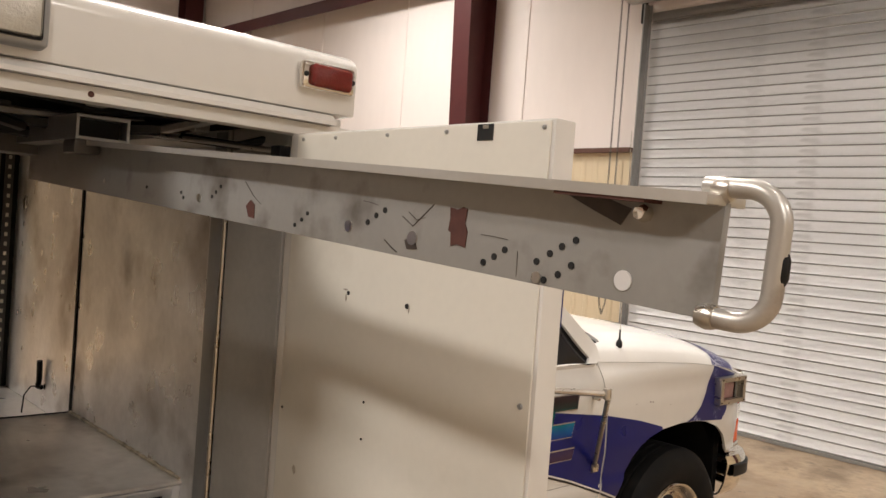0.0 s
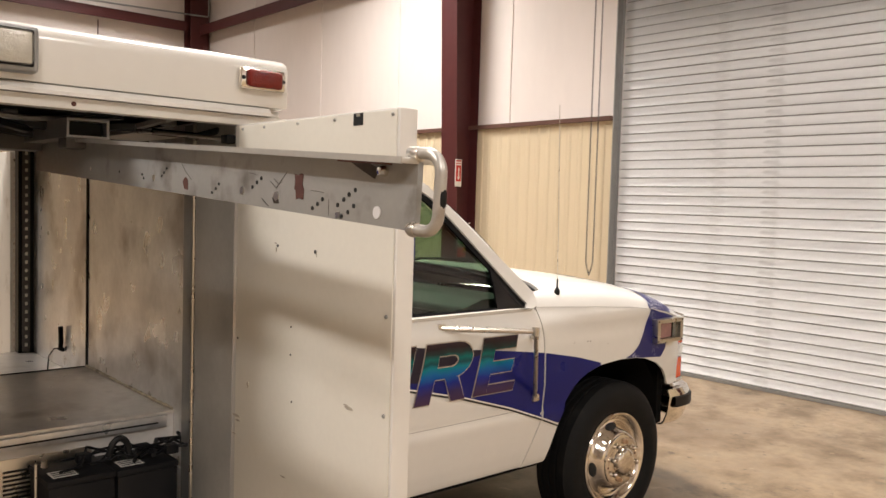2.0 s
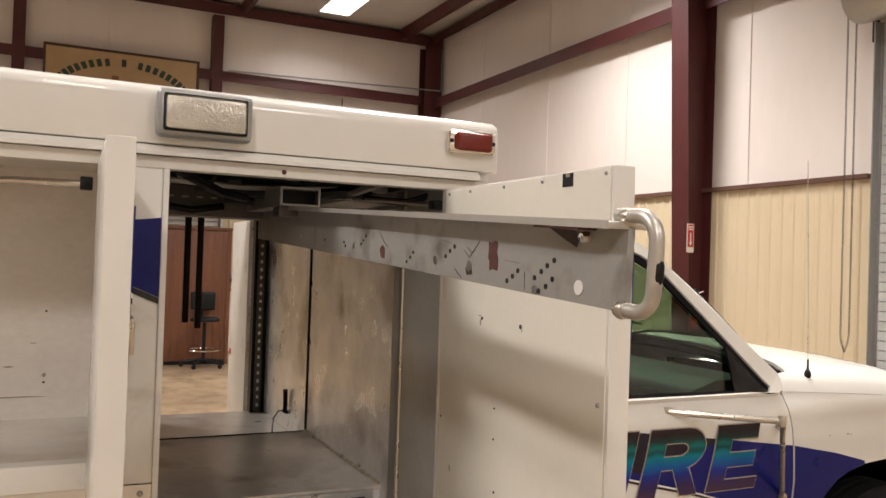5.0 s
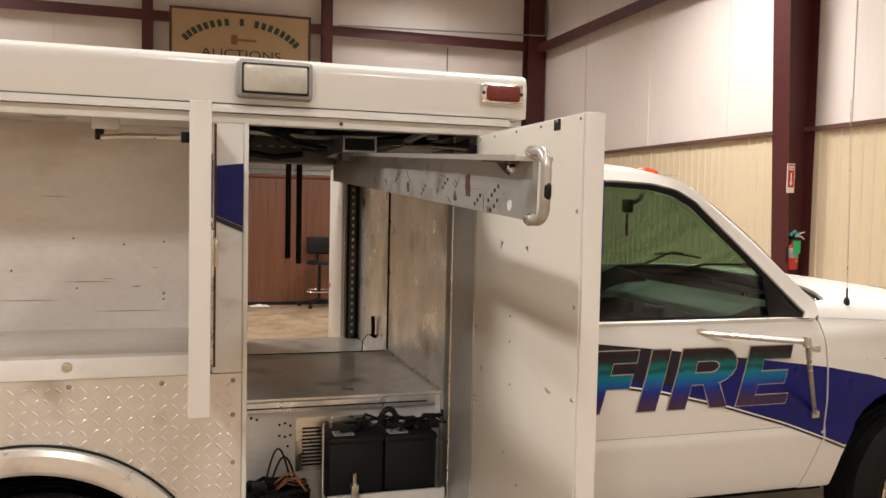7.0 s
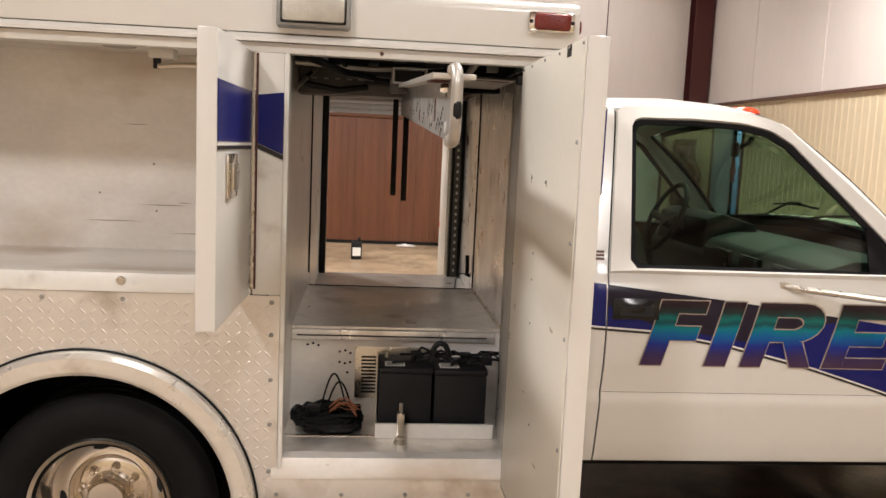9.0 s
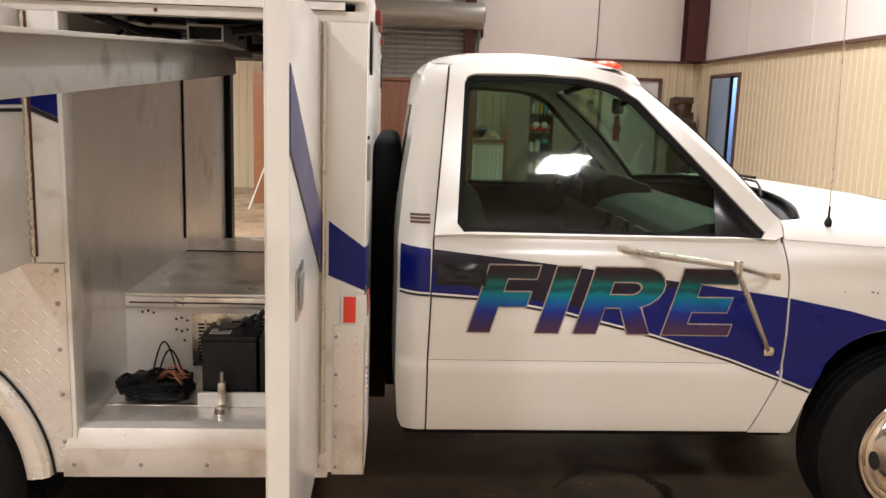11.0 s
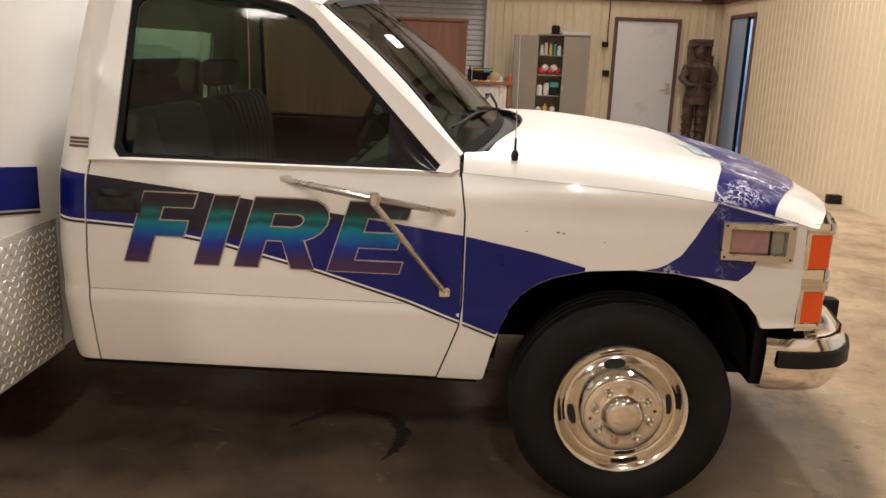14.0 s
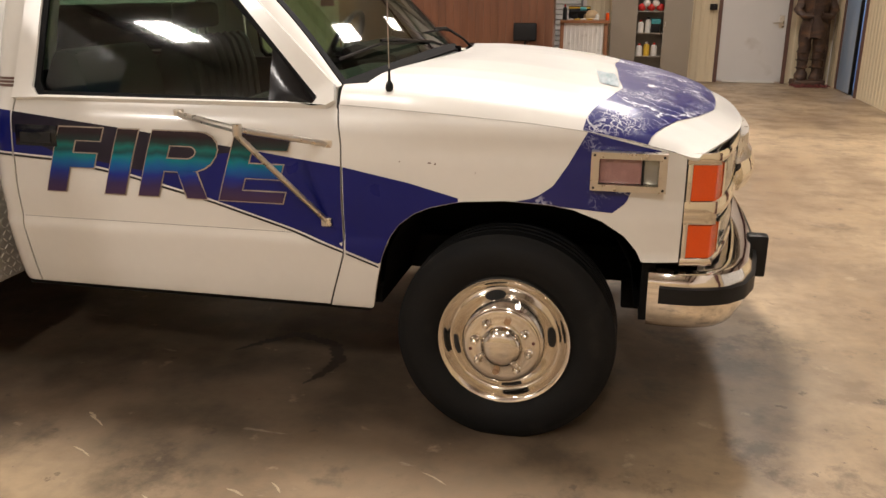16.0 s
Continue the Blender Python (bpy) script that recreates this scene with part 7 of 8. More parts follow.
rd = part("rear_compartment_door", rdoor(-0.048, 0.0, -0.50, 0.0, 1.054, 1.768, 0.004), WHITE, truck, "white rear compartment door standing open")
part("door_stripe", rdoor(0.0005, 0.0025, -0.499, -0.01, 1.508, 1.652), BLUE, rd, "blue vinyl stripe")
part("door_line", rdoor(0.0005, 0.0025, -0.499, -0.01, 1.498, 1.505), WHITE_LINE, rd)
part("door_line", rdoor(0.0005, 0.0025, -0.499, -0.01, 1.488, 1.497), BLACK_LINE, rd)
ph = part("paddle_handle", rdoor(0.0, 0.008, -0.39, -0.265, 1.365, 1.478, 0.004), CHROME, rd, "chrome paddle latch")
part("paddle", rdoor(0.008, 0.018, -0.365, -0.29, 1.385, 1.455, 0.006), DULL_CHROME, ph)

# pull-out hoist beam
BA = math.atan2(0.092, 1.6)
BM = Matrix.Translation((0.735, 0.405, 1.574)) @ Matrix.Rotation(BA, 4, "X")


def beam_box(x0, x1, y0, y1, z0, z1, bevel=0.0):
    return moved(box(x0, x1, y0, y1, z0, z1, bevel), BM)


hb = part("hoist_beam", beam_box(-0.005, 0.005, 0.0, 1.86, -0.05, 0.05, 0.001), BEAM_GREY, truck, "grey steel pull-out beam, scratched and drilled")
part("beam_flange", beam_box(-0.034, 0.03, 0.0, 1.86, 0.046, 0.055, 0.002), BEAM_TOP, hb, "worn top flange")
part("beam_edge", beam_box(-0.0362, -0.034, 0.0, 1.8, 0.0455, 0.0555), BEAM_TOP, hb)
part("rust_patch", moved(prism([(0.299, -0.026), (0.313, -0.024), (0.322, -0.027), (0.324, -0.012), (0.3285, -0.01), (0.327, 0.004), (0.329, 0.016), (0.317, 0.0145), (0.308, 0.018), (0.3015, 0.016), (0.303, 0.0), (0.298, -0.008)], "x", -0.0062, -0.0052), BM), RUST, hb, "patch of red-brown primer")
part("rust_patch", moved(prism([(0.754, -0.039), (0.771, -0.038), (0.781, -0.022), (0.768, -0.012), (0.756, -0.018)], "x", -0.0062, -0.0052), BM), RUST, hb, "patch of red-brown primer")
part("grease_mark", moved(prism([(0.1, 0.02), (0.13, 0.03), (0.165, 0.043), (0.12, 0.044), (0.09, 0.036)], "x", -0.0062, -0.0052), BM), GREASE, hb, "dark grease mark")
part("grease_mark", moved(prism([(0.378, -0.038), (0.396, -0.04), (0.402, -0.03), (0.386, -0.024)], "x", -0.0062, -0.0052), BM), GREASE, hb, "dark grease mark")
for y, z in ((1.006, -0.019), (0.996, -0.027), (0.893, -0.017), (0.881, -0.009), (0.867, 0.001), (0.642, -0.037), (0.626, -0.028), (0.613, -0.018), (0.477, -0.016), (0.461, -0.006), (0.445, 0.002),
             (0.269, -0.038), (0.254, -0.03), (0.24, -0.021), (0.195, -0.027), (0.179, -0.017), (0.165, -0.008), (0.149, 0.0), (0.151, -0.025), (0.166, -0.036), (0.183, -0.044), (1.15, -0.02)):
    r = 0.0037 if y < 0.5 else 0.003
    part("drilled_hole", moved(lathe([(0, -0.0062), (r, -0.0062), (r, -0.005)], (0, y, z), 10, None, "x"), BM), SEAM, hb)
for y, z, r in ((0.09, -0.03, 0.0095), (0.516, -0.025, 0.0075), (0.389, -0.026, 0.0085), (0.938, -0.023, 0.007), (1.358, -0.022, 0.005), (0.193, -0.043, 0.006)):
    part("bright_hole", moved(lathe([(0, -0.0066), (r, -0.0066), (r, -0.005)], (0, y, z), 14, None, "x"), BM), DOOR_WHITE if r > 0.009 else DULL_CHROME, hb, "bright bolt hole")
for pts, w in (((0.79, 0.014, 0.763, -0.005, 0.74, -0.016), 0.0012), ((0.411, -0.002, 0.39, -0.012, 0.357, 0.017), 0.0013), ((0.40, 0.004, 0.385, -0.004, 0.37, 0.0), 0.001),
               ((0.277, -0.009, 0.257, -0.009, 0.237, -0.01), 0.0009), ((0.49, 0.01, 0.475, 0.009, 0.46, 0.007), 0.001), ((0.44, -0.034, 0.425, -0.042, 0.415, -0.046), 0.0018), ((0.222, -0.02, 0.221, -0.032, 0.22, -0.046), 0.0008)):
    part("scratch", moved(tube([(-0.0052, pts[0], pts[1]), (-0.0054, pts[2], pts[3]), (-0.0052, pts[4], pts[5])], w * 0.5, 4), BM), GREASE, hb)
part("edge_rust", beam_box(-0.0345, -0.0052, 0.06, 0.16, 0.0425, 0.0458), RUST, hb, "rusty underside of the flange")
part("beam_bolt", moved(lathe([(0, -0.014), (0.006, -0.013), (0.008, -0.006), (0.008, 0.0)], (-0.005, 0.075, 0.033), 8, None, "x"), BM), CHROME, hb)
hp = [(-0.004, 0.02, 0.062)] + [(-0.004, -0.02 - 0.029 * math.sin(a), 0.034 + 0.028 * math.cos(a)) for a in [radians(10 * k) for k in range(0, 10)]] + [(-0.004, -0.049, 0.0)] + [(-0.004, -0.021 - 0.028 * math.cos(a), -0.021 - 0.026 * math.sin(a)) for a in [radians(10 * k) for k in range(0, 10)]] + [(-0.004, 0.004, -0.047)]
part("pull_handle", moved(tube(hp, 0.0088, 12), BM), SILVER_TUBE, hb, "bent silver tube handle with worn paint")
part("handle_wear", moved(tube([(-0.003, -0.0505, 0.022), (-0.003, -0.0522, 0.008), (-0.003, -0.0524, -0.006), (-0.003, -0.0505, -0.02)], [0.004, 0.0074, 0.0074, 0.004], 10), BM), BLACK_TRIM, hb, "worn dark patch")
for z in (0.06, -0.047):
    part("handle_weld", moved(lathe([(0, -0.008), (0.01, -0.006), (0.0115, 0.002), (0.009, 0.01), (0, 0.011)], (-0.004, 0.002, z), 12), BM), DULL_CHROME, hb)

# ---- things inside the compartment ----
def battery(x0, x1, y0, y1, z0, z1, label):
    d = thing("battery", (x0 + x1) / 2, (y0 + y1) / 2, z0, label, "battery", "batteries")
    part("case", box(x0, x1, y0, y1, z0, z1 - 0.02, 0.006), PLASTIC, d)
    part("lid", box(x0 - 0.003, x1 + 0.003, y0 - 0.003, y1 + 0.003, z1 - 0.02, z1, 0.006), PLASTIC, d)
    part("sticker", box(x0 + 0.02, x0 + 0.09, y0 + 0.03, y0 + 0.09, z1, z1 + 0.001), WHITE_PLASTIC, d, "worn pale sticker")
    for k in range(3):
        part("sticker_bar", box(x0 + 0.025, x0 + 0.085, y0 + 0.037 + 0.017 * k, y0 + 0.044 + 0.017 * k, z1 + 0.001, z1 + 0.0016), BLACK_LINE, d)
    for dx in (0.03, 0.13):
        part("terminal", lathe([(0, 0.02), (0.009, 0.019), (0.01, 0.0)], (x0 + dx, y1 - 0.04, z1), 10, None, "z"), DULL_CHROME, d)
    return d


battery(0.675, 0.86, 1.93, 2.12, 0.512, 0.745, "black truck battery with worn sticker on a white tray")
battery(0.87, 1.055, 1.935, 2.12, 0.512, 0.74, "black truck battery beside its twin on a white tray")
tr = thing("battery_tray", 0.89, 1.95, 0.5, "white steel battery tray with hold-down bolt", "tray")
part("tray_base", box(0.665, 1.08, 1.92, 2.15, 0.501, 0.511), PANEL_WHITE, tr)
part("tray_front", box(0.665, 1.08, 1.903, 1.919, 0.501, 0.552, 0.002), GRIMY, tr)
part("hold_down", tube([(0.752, 1.882, 0.502), (0.752, 1.882, 0.635)], 0.007, 8), DULL_CHROME, tr, "threaded hold-down bolt")
part("bolt_body", box(0.739, 0.765, 1.868, 1.897, 0.52, 0.6, 0.006), DULL_CHROME, tr)
part("hold_foot", lathe([(0, 0.02), (0.02, 0.018), (0.024, 0.0)], (0.752, 1.86, 0.5), 12, None, "z"), DULL_CHROME, tr)
part("threaded_rod", tube([(0.668, 2.03, 0.5), (0.668, 2.03, 0.775)], 0.004, 6), DULL_CHROME, tr)
cbl = thing("battery_cables", 0.9, 2.05, 0.74, "black battery cables looped over the batteries", "cables")
rng = random.Random(4)
for k in range(11):
    x0 = 0.72 + 0.03 * k
    y0 = 1.96 + 0.12 * rng.random()
    way = [(x0, y0, 0.75 + 0.01 * rng.random())]
    for i in range(1, 5):
        way.append((min(x0 + 0.05 * i + 0.03 * rng.random(), 1.128), 1.97 + 0.14 * rng.random(), 0.754 + 0.022 * rng.random() * (1 + 0.5 * (k % 4 == 0))))
    sm = []
    for i in range(25):
        q = i * 4 / 24
        b = min(int(q), 3)
        f = q - b
        f = f * f * (3 - 2 * f)
        sm.append(Vector(way[b]).lerp(Vector(way[b + 1]), f))
    part("cable", tube(sm, 0.0035 + 0.004 * rng.random(), 6), PLASTIC, cbl)
part("cable_loop", tube([(0.89 + 0.03 * math.cos(a), 1.98, 0.775 + 0.05 * math.sin(a)) for a in [math.pi * i / 12 for i in range(13)]], 0.01, 8), PLASTIC, cbl)
for x, y in ((0.81, 2.06), (0.99, 2.05), (1.06, 2.0)):
    part("clamp", box(x - 0.02, x + 0.02, y - 0.018, y + 0.018, 0.745, 0.775, 0.006), PLASTIC, cbl)
coil = thing("cable_coil", 0.5, 2.03, 0.5, "black cable coiled on the compartment floor", "cable coil")
pts = []
for i in range(280):
    a = i * 0.24
    r = 0.088 + 0.03 * math.sin(i * 0.37) + 0.02 * math.sin(i * 0.113)
    pts.append((0.5 + 1.15 * r * math.cos(a), 2.02 + 0.75 * r * math.sin(a), 0.51 + 0.05 * i / 280 + 0.012 * math.sin(i * 1.3) ** 2))
part("coil", tube(pts, 0.0085, 6), PLASTIC, coil)
for k in range(2):
    part("loose_loop", tube([(0.47 + 0.09 * i / 16 + 0.02 * k, 2.06, 0.56 + (0.125 - 0.03 * k) * math.sin(math.pi * i / 16)) for i in range(17)], 0.0034, 6), PLASTIC, coil)
for k in range(9):
    y = 1.98 + 0.01 * k
    a, b = 0.02 * rng.random(), 0.03 * rng.random()
    part("bare_wire", tube([(0.5 + a, y, 0.565), (0.535, y - 0.015, 0.585 + 0.5 * b), (0.565, y - 0.02 - a, 0.58 + b), (0.6 + a, y - b, 0.56 + a)], 0.0016, 5), COPPER, coil, "bare copper ends")
part("plug", box(0.42, 0.47, 1.98, 2.03, 0.545, 0.585, 0.01), PLASTIC, coil)

# ---- things round the hall ----
# wood-panelled partition in front of the back roller door
wp = thing("wood_partition", 1.05, 11.75, 0, "tall brown wood-panelled partition standing on the floor", "partition")
WX0, WX1, WYF = -0.42, 2.5, 11.7
n = 26
for k in range(n):
    x0 = WX0 + (WX1 - WX0) * k / n
    part("panel_board", box(x0 + 0.0006, x0 + (WX1 - WX0) / n - 0.0006, WYF, WYF + 0.02, 0.05, 1.9, 0.002), WOOD, wp)
part("backing", box(WX0, WX1, WYF + 0.02, WYF + 0.5, 0.02, 1.93), WOOD, wp)
part("top_cap", box(WX0 - 0.02, WX1 + 0.02, WYF - 0.02, WYF + 0.52, 1.92, 1.96, 0.004), WOOD, wp)
part("base_rail", box(WX0, WX1, WYF - 0.005, WYF + 0.02, 0.0, 0.05), BLACK_TRIM, wp)
part("side_trim", box(WX1 - 0.04, WX1 + 0.01, WYF - 0.012, WYF + 0.02, 0.0, 1.92), WOOD, wp)
ls = thing("wood_door_leaf", -0.62, 11.9, 0, "reddish wood door leaf leaning behind the partition", "door leaf")
part("leaf", box(-0.82, -0.46, 11.95, 11.99, 0, 2.0, 0.004), COUNTER_WOOD, ls)
tp = thing("tripod_stand", -0.42, 11.3, 0, "white folding tripod stand", "tripod")
for dx, dy in ((0.22, -0.1), (-0.22, -0.1), (0.0, 0.2)):
    part("leg", tube([(-0.55, 11.3, 0.62), (-0.55 + dx, 11.3 + dy, 0.0)], 0.011, 6), WHITE_PLASTIC, tp)
part("pole", tube([(-0.55, 11.3, 0.5), (-0.55, 11.3, 0.95)], 0.012, 6), WHITE_PLASTIC, tp)

bt = thing("oil_jug", 0.52, 9.95, 0, "black plastic jug with a white sticker on the floor", "jug")
part("jug_body", box(0.46, 0.6, 9.9, 10.0, 0, 0.24, 0.02, 3), PLASTIC, bt)
part("jug_cap", lathe([(0, 0.05), (0.022, 0.048), (0.024, 0.0)], (0.56, 9.95, 0.24), 12, None, "z"), PLASTIC, bt)
part("jug_sticker", box(0.48, 0.585, 9.897, 9.9, 0.05, 0.16), WHITE_PLASTIC, bt)
rg = single("floor_rag", grid(lambda u, v: (1.12 + 0.28 * u, 11.42 + 0.2 * v, 0.006 + 0.03 * abs(math.sin(7 * u + 3 * v)) * math.sin(math.pi * u) * math.sin(math.pi * v)), 14, 10, 0.004), WALL_WHITE, "crumpled pale rag on the concrete floor", "rag")

# office stool with chrome foot ring
stl = thing("stool", 2.12, 11.4, 0, "black drafting stool with chrome foot ring", "stool")
part("stool_seat", lathe([(0, 0.07), (0.17, 0.07), (0.2, 0.05), (0.2, 0.02), (0, 0)], (2.12, 11.4, 0.62), 24, None, "z"), PLASTIC, stl)
part("stool_back", box(1.95, 2.29, 11.56, 11.62, 0.78, 1.04, 0.03, 3), PLASTIC, stl)
part("back_bar", tube([(2.12, 11.45, 0.63), (2.12, 11.64, 0.7), (2.12, 11.6, 0.9)], 0.015, 6), PLASTIC, stl)
part("gas_post", tube([(2.12, 11.4, 0.08), (2.12, 11.4, 0.63)], 0.025, 10), BLACK_TRIM, stl)
part("foot_ring", tube([(2.12 + 0.22 * math.cos(a), 11.4 + 0.22 * math.sin(a), 0.24) for a in [2 * math.pi * i / 28 for i in range(28)]], 0.011, 8, closed=True), CHROME, stl)
for k in range(5):
    a = radians(72 * k + 20)
    lg = part("stool_leg", tube([(2.12, 11.4, 0.11), (2.12 + 0.3 * math.cos(a), 11.4 + 0.3 * math.sin(a), 0.07)], 0.02, 8), PLASTIC, stl)
    part("castor", lathe([(0, -0.02), (0.028, -0.02), (0.03, 0), (0.028, 0.02), (0, 0.02)], (2.12 + 0.3 * math.cos(a), 11.4 + 0.3 * math.sin(a), 0.03), 14), BLACK_TRIM, lg)

# counter with ribbed metal front and the things on it
ct = thing("counter", 2.9, 13.5, 0, "small counter with wood top and ribbed metal front", "counter")
part("counter_top", box(2.5, 3.28, 13.15, 14.0, 0.985, 1.03, 0.004), COUNTER_WOOD, ct)
for k in range(9):
    x = 2.56 + 0.07 * k
    q = [(x, 13.235), (x, 13.22), (x + 0.018, 13.22), (x + 0.024, 13.21), (x + 0.043, 13.21), (x + 0.048, 13.22), (x + 0.069, 13.22), (x + 0.069, 13.235)]
    part("rib_panel", prism(q, "z", 0.0, 0.985), SLAT, ct, "ribbed pale metal front", smooth=0)
for x in (2.5, 3.2):
    part("counter_post", box(x, x + 0.06, 13.2, 13.9, 0, 0.985, 0.003), COUNTER_WOOD, ct)


def jar(x, y, z, r, h, mat, cap, label, name="bottle", category="bottle", group=""):
    d = thing(name, x, y, z, label, category, group)
    part("jar_body", lathe([(0, 0), (r, 0), (r, h * 0.7), (r * 0.85, h * 0.78), (r * 0.4, h * 0.84), (r * 0.4, h * 0.9), (0, h * 0.9)], (x, y, z), 14, None, "z"), mat, d)
    part("cap", lathe([(0, h), (r * 0.42, h * 0.99), (r * 0.45, h * 0.86), (0, h * 0.86)], (x, y, z), 12, None, "z"), cap, d)
    return d


jar(2.56, 13.3, 1.03, 0.035, 0.24, BLACK_TRIM, RED_PAINT, "dark bottle with a red cap on the counter")
jar(3.24, 13.3, 1.03, 0.03, 0.14, AMBER, WHITE_PLASTIC, "orange squeeze bottle on the counter")
hat = thing("hard_hat", 2.98, 13.45, 1.03, "cream hard hat on the counter", "hat")
part("hat_shell", lathe([(0.13, 0.0), (0.125, 0.05), (0.1, 0.1), (0.05, 0.13), (0, 0.135)], (2.98, 13.45, 1.05), 20, None, "z"), SIGN_TAN, hat)
part("hat_brim", lathe([(0.13, 0.0), (0.16, -0.01), (0.13, 0.01)], (2.98, 13.45, 1.05), 20, None, "z"), SIGN_TAN, hat)
dr = thing("power_drill", 2.75, 13.4, 1.03, "black and blue power drill lying on the counter", "drill")
part("drill_body", tube([(2.65, 13.4, 1.16), (2.9, 13.4, 1.17)], 0.045, 10), PLASTIC, dr)
part("drill_grip", box(2.7, 2.76, 13.37, 13.43, 1.03, 1.15, 0.01), PLASTIC, dr)
part("drill_cap", tube([(2.8, 13.38, 1.2), (2.9, 13.38, 1.2)], 0.03, 8), TEAL, dr)
tc = thing("tool_case", 2.78, 13.65, 1.03, "dark tool case with yellow trim on the counter", "case")
part("case_body", box(2.6, 2.95, 13.6, 13.8, 1.03, 1.24, 0.012), PLASTIC, tc)
part("case_trim", box(2.6, 2.95, 13.595, 13.6, 1.2, 1.23), YELLOW, tc)
cup = jar(3.08, 13.28, 1.03, 0.03, 0.1, WHITE_PLASTIC, WHITE_PLASTIC, "white paper cup on the counter", "cup", "cup")
tw = thing("hand_tools", 2.85, 13.25, 1.03, "scattered yellow-handled hand tools on the counter", "tools")
for k in range(5):
    part("tool", tube([(2.62 + 0.1 * k, 13.22 + 0.02 * (k % 2), 1.042), (2.7 + 0.1 * k, 13.26, 1.045)], 0.012, 6), YELLOW if k % 2 else WHITE_PLASTIC, tw)

# steel cabinet with one door swung open
CF, CBK = 13.85, 14.26
cb = thing("steel_cabinet", 4.05, 14.05, 0, "tall taupe steel cabinet, one door open on full shelves", "cabinet")
bm = bmesh.new()
for b in ((3.70, 3.715, CF, CBK, 0.05, 1.83), (4.575, 4.59, CF, CBK, 0.05, 1.83), (3.715, 4.575, CBK - 0.015, CBK, 0.05, 1.83), (3.70, 4.59, CF, CBK, 1.83, 1.85), (3.70, 4.59, CF, CBK, 0.02, 0.06)):
    box(*b, bm=bm)
part("carcass", bm, CABINET_GREY, cb)
for z in (0.42, 0.8, 1.15, 1.48):
    part("cabinet_shelf", box(3.716, 4.574, CF + 0.03, CBK - 0.016, z, z + 0.018), CABINET_GREY, cb)
part("cabinet_door", box(4.14, 4.588, CF - 0.022, CF - 0.002, 0.06, 1.82, 0.003), CABINET_GREY, cb, "closed cabinet door")
dl = part("cabinet_door", moved(box(-0.42, 0.0, -0.022, 0.0, 0.06, 1.82, 0.003), Matrix.Translation((3.70, CF - 0.004, 0)) @ Matrix.Rotation(radians(12), 4, "Z")), CABINET_GREY, cb, "cabinet door swung open")
part("door_pull", box(4.16, 4.175, CF - 0.035, CF - 0.022, 0.92, 1.0), DULL_CHROME, cb)
rng = random.Random(8)
for z, kinds in ((1.498, (WHITE_PLASTIC, WHITE_PLASTIC, YELLOW, TEAL, WHITE_PLASTIC)), (0.818, (WHITE_PLASTIC, WHITE_PLASTIC)), (0.438, (WHITE_PLASTIC, YELLOW, WHITE_PLASTIC))):
    for k, mt in enumerate(kinds):
        jar(3.78 + 0.075 * k * (1 if z > 1 else 1.6), 13.95 + 0.03 * (k % 2), z, 0.032 if z > 1 else 0.05, 0.19 + 0.06 * rng.random(), mt, WHITE_PLASTIC if mt is YELLOW else BLACK_TRIM if k % 2 else RED_PAINT,
            "plastic spray and oil bottles on a cabinet shelf", group="bottles on the cabinet shelves")
for k in range(5):
    bm = bmesh.new()
    bmesh.ops.create_icosphere(bm, subdivisions=2, radius=0.065)
    for v in bm.verts:
        v.co *= 1 + 0.22 * noise.noise(v.co * 18 + Vector((k, 0, 0)))
    moved(bm, Matrix.Translation((3.78 + 0.075 * k, 13.96, 1.168 + 0.055 + 0.06 * (k % 2))))
    single("shop_rag", bm, WALL_WHITE if k % 2 else RED_PAINT, "crumpled shop rag on a cabinet shelf", "rag", "shop rags")
bx = single("small_box", box(3.95, 4.09, 13.9, 14.05, 0.818, 0.96, 0.004), BLACK_TRIM, "black box on a cabinet shelf", "box")
bx = single("small_box", box(3.95, 4.1, 13.9, 14.05, 0.962, 1.04, 0.004), TEAL, "teal box on top of a black one", "box")
tray = single("paper_tray", box(4.1, 4.55, 13.9, 14.2, 1.852, 1.9, 0.006), WHITE_PLASTIC, "white paper tray on the cabinet", "tray")
cone = thing("black_hat", 4.0, 14.0, 1.85, "black brimmed hat on top of the cabinet", "hat")
part("hat_crown", lathe([(0.07, 0), (0.075, 0.1), (0.06, 0.14), (0, 0.14)], (4.0, 14.0, 1.86), 16, None, "z"), BLACK_TRIM, cone)
part("hat_rim", lathe([(0.06, 0.012), (0.13, 0.006), (0.13, 0.0), (0.06, 0.0)], (4.0, 14.0, 1.851), 20, None, "z"), BLACK_TRIM, cone)
for nm, x, z, s, lab in (("alarm_box", 4.9, 1.72, 0.055, "small black alarm box on the wall"), ("light_switch", 4.95, 1.23, 0.06, "dark switch plate on the wall")):
    single(nm, box(x - s, x + s, YB - 0.08, YB - 0.036, z - s * 0.8, z + s * 0.8, 0.006), BLACK_TRIM, lab, "switch")

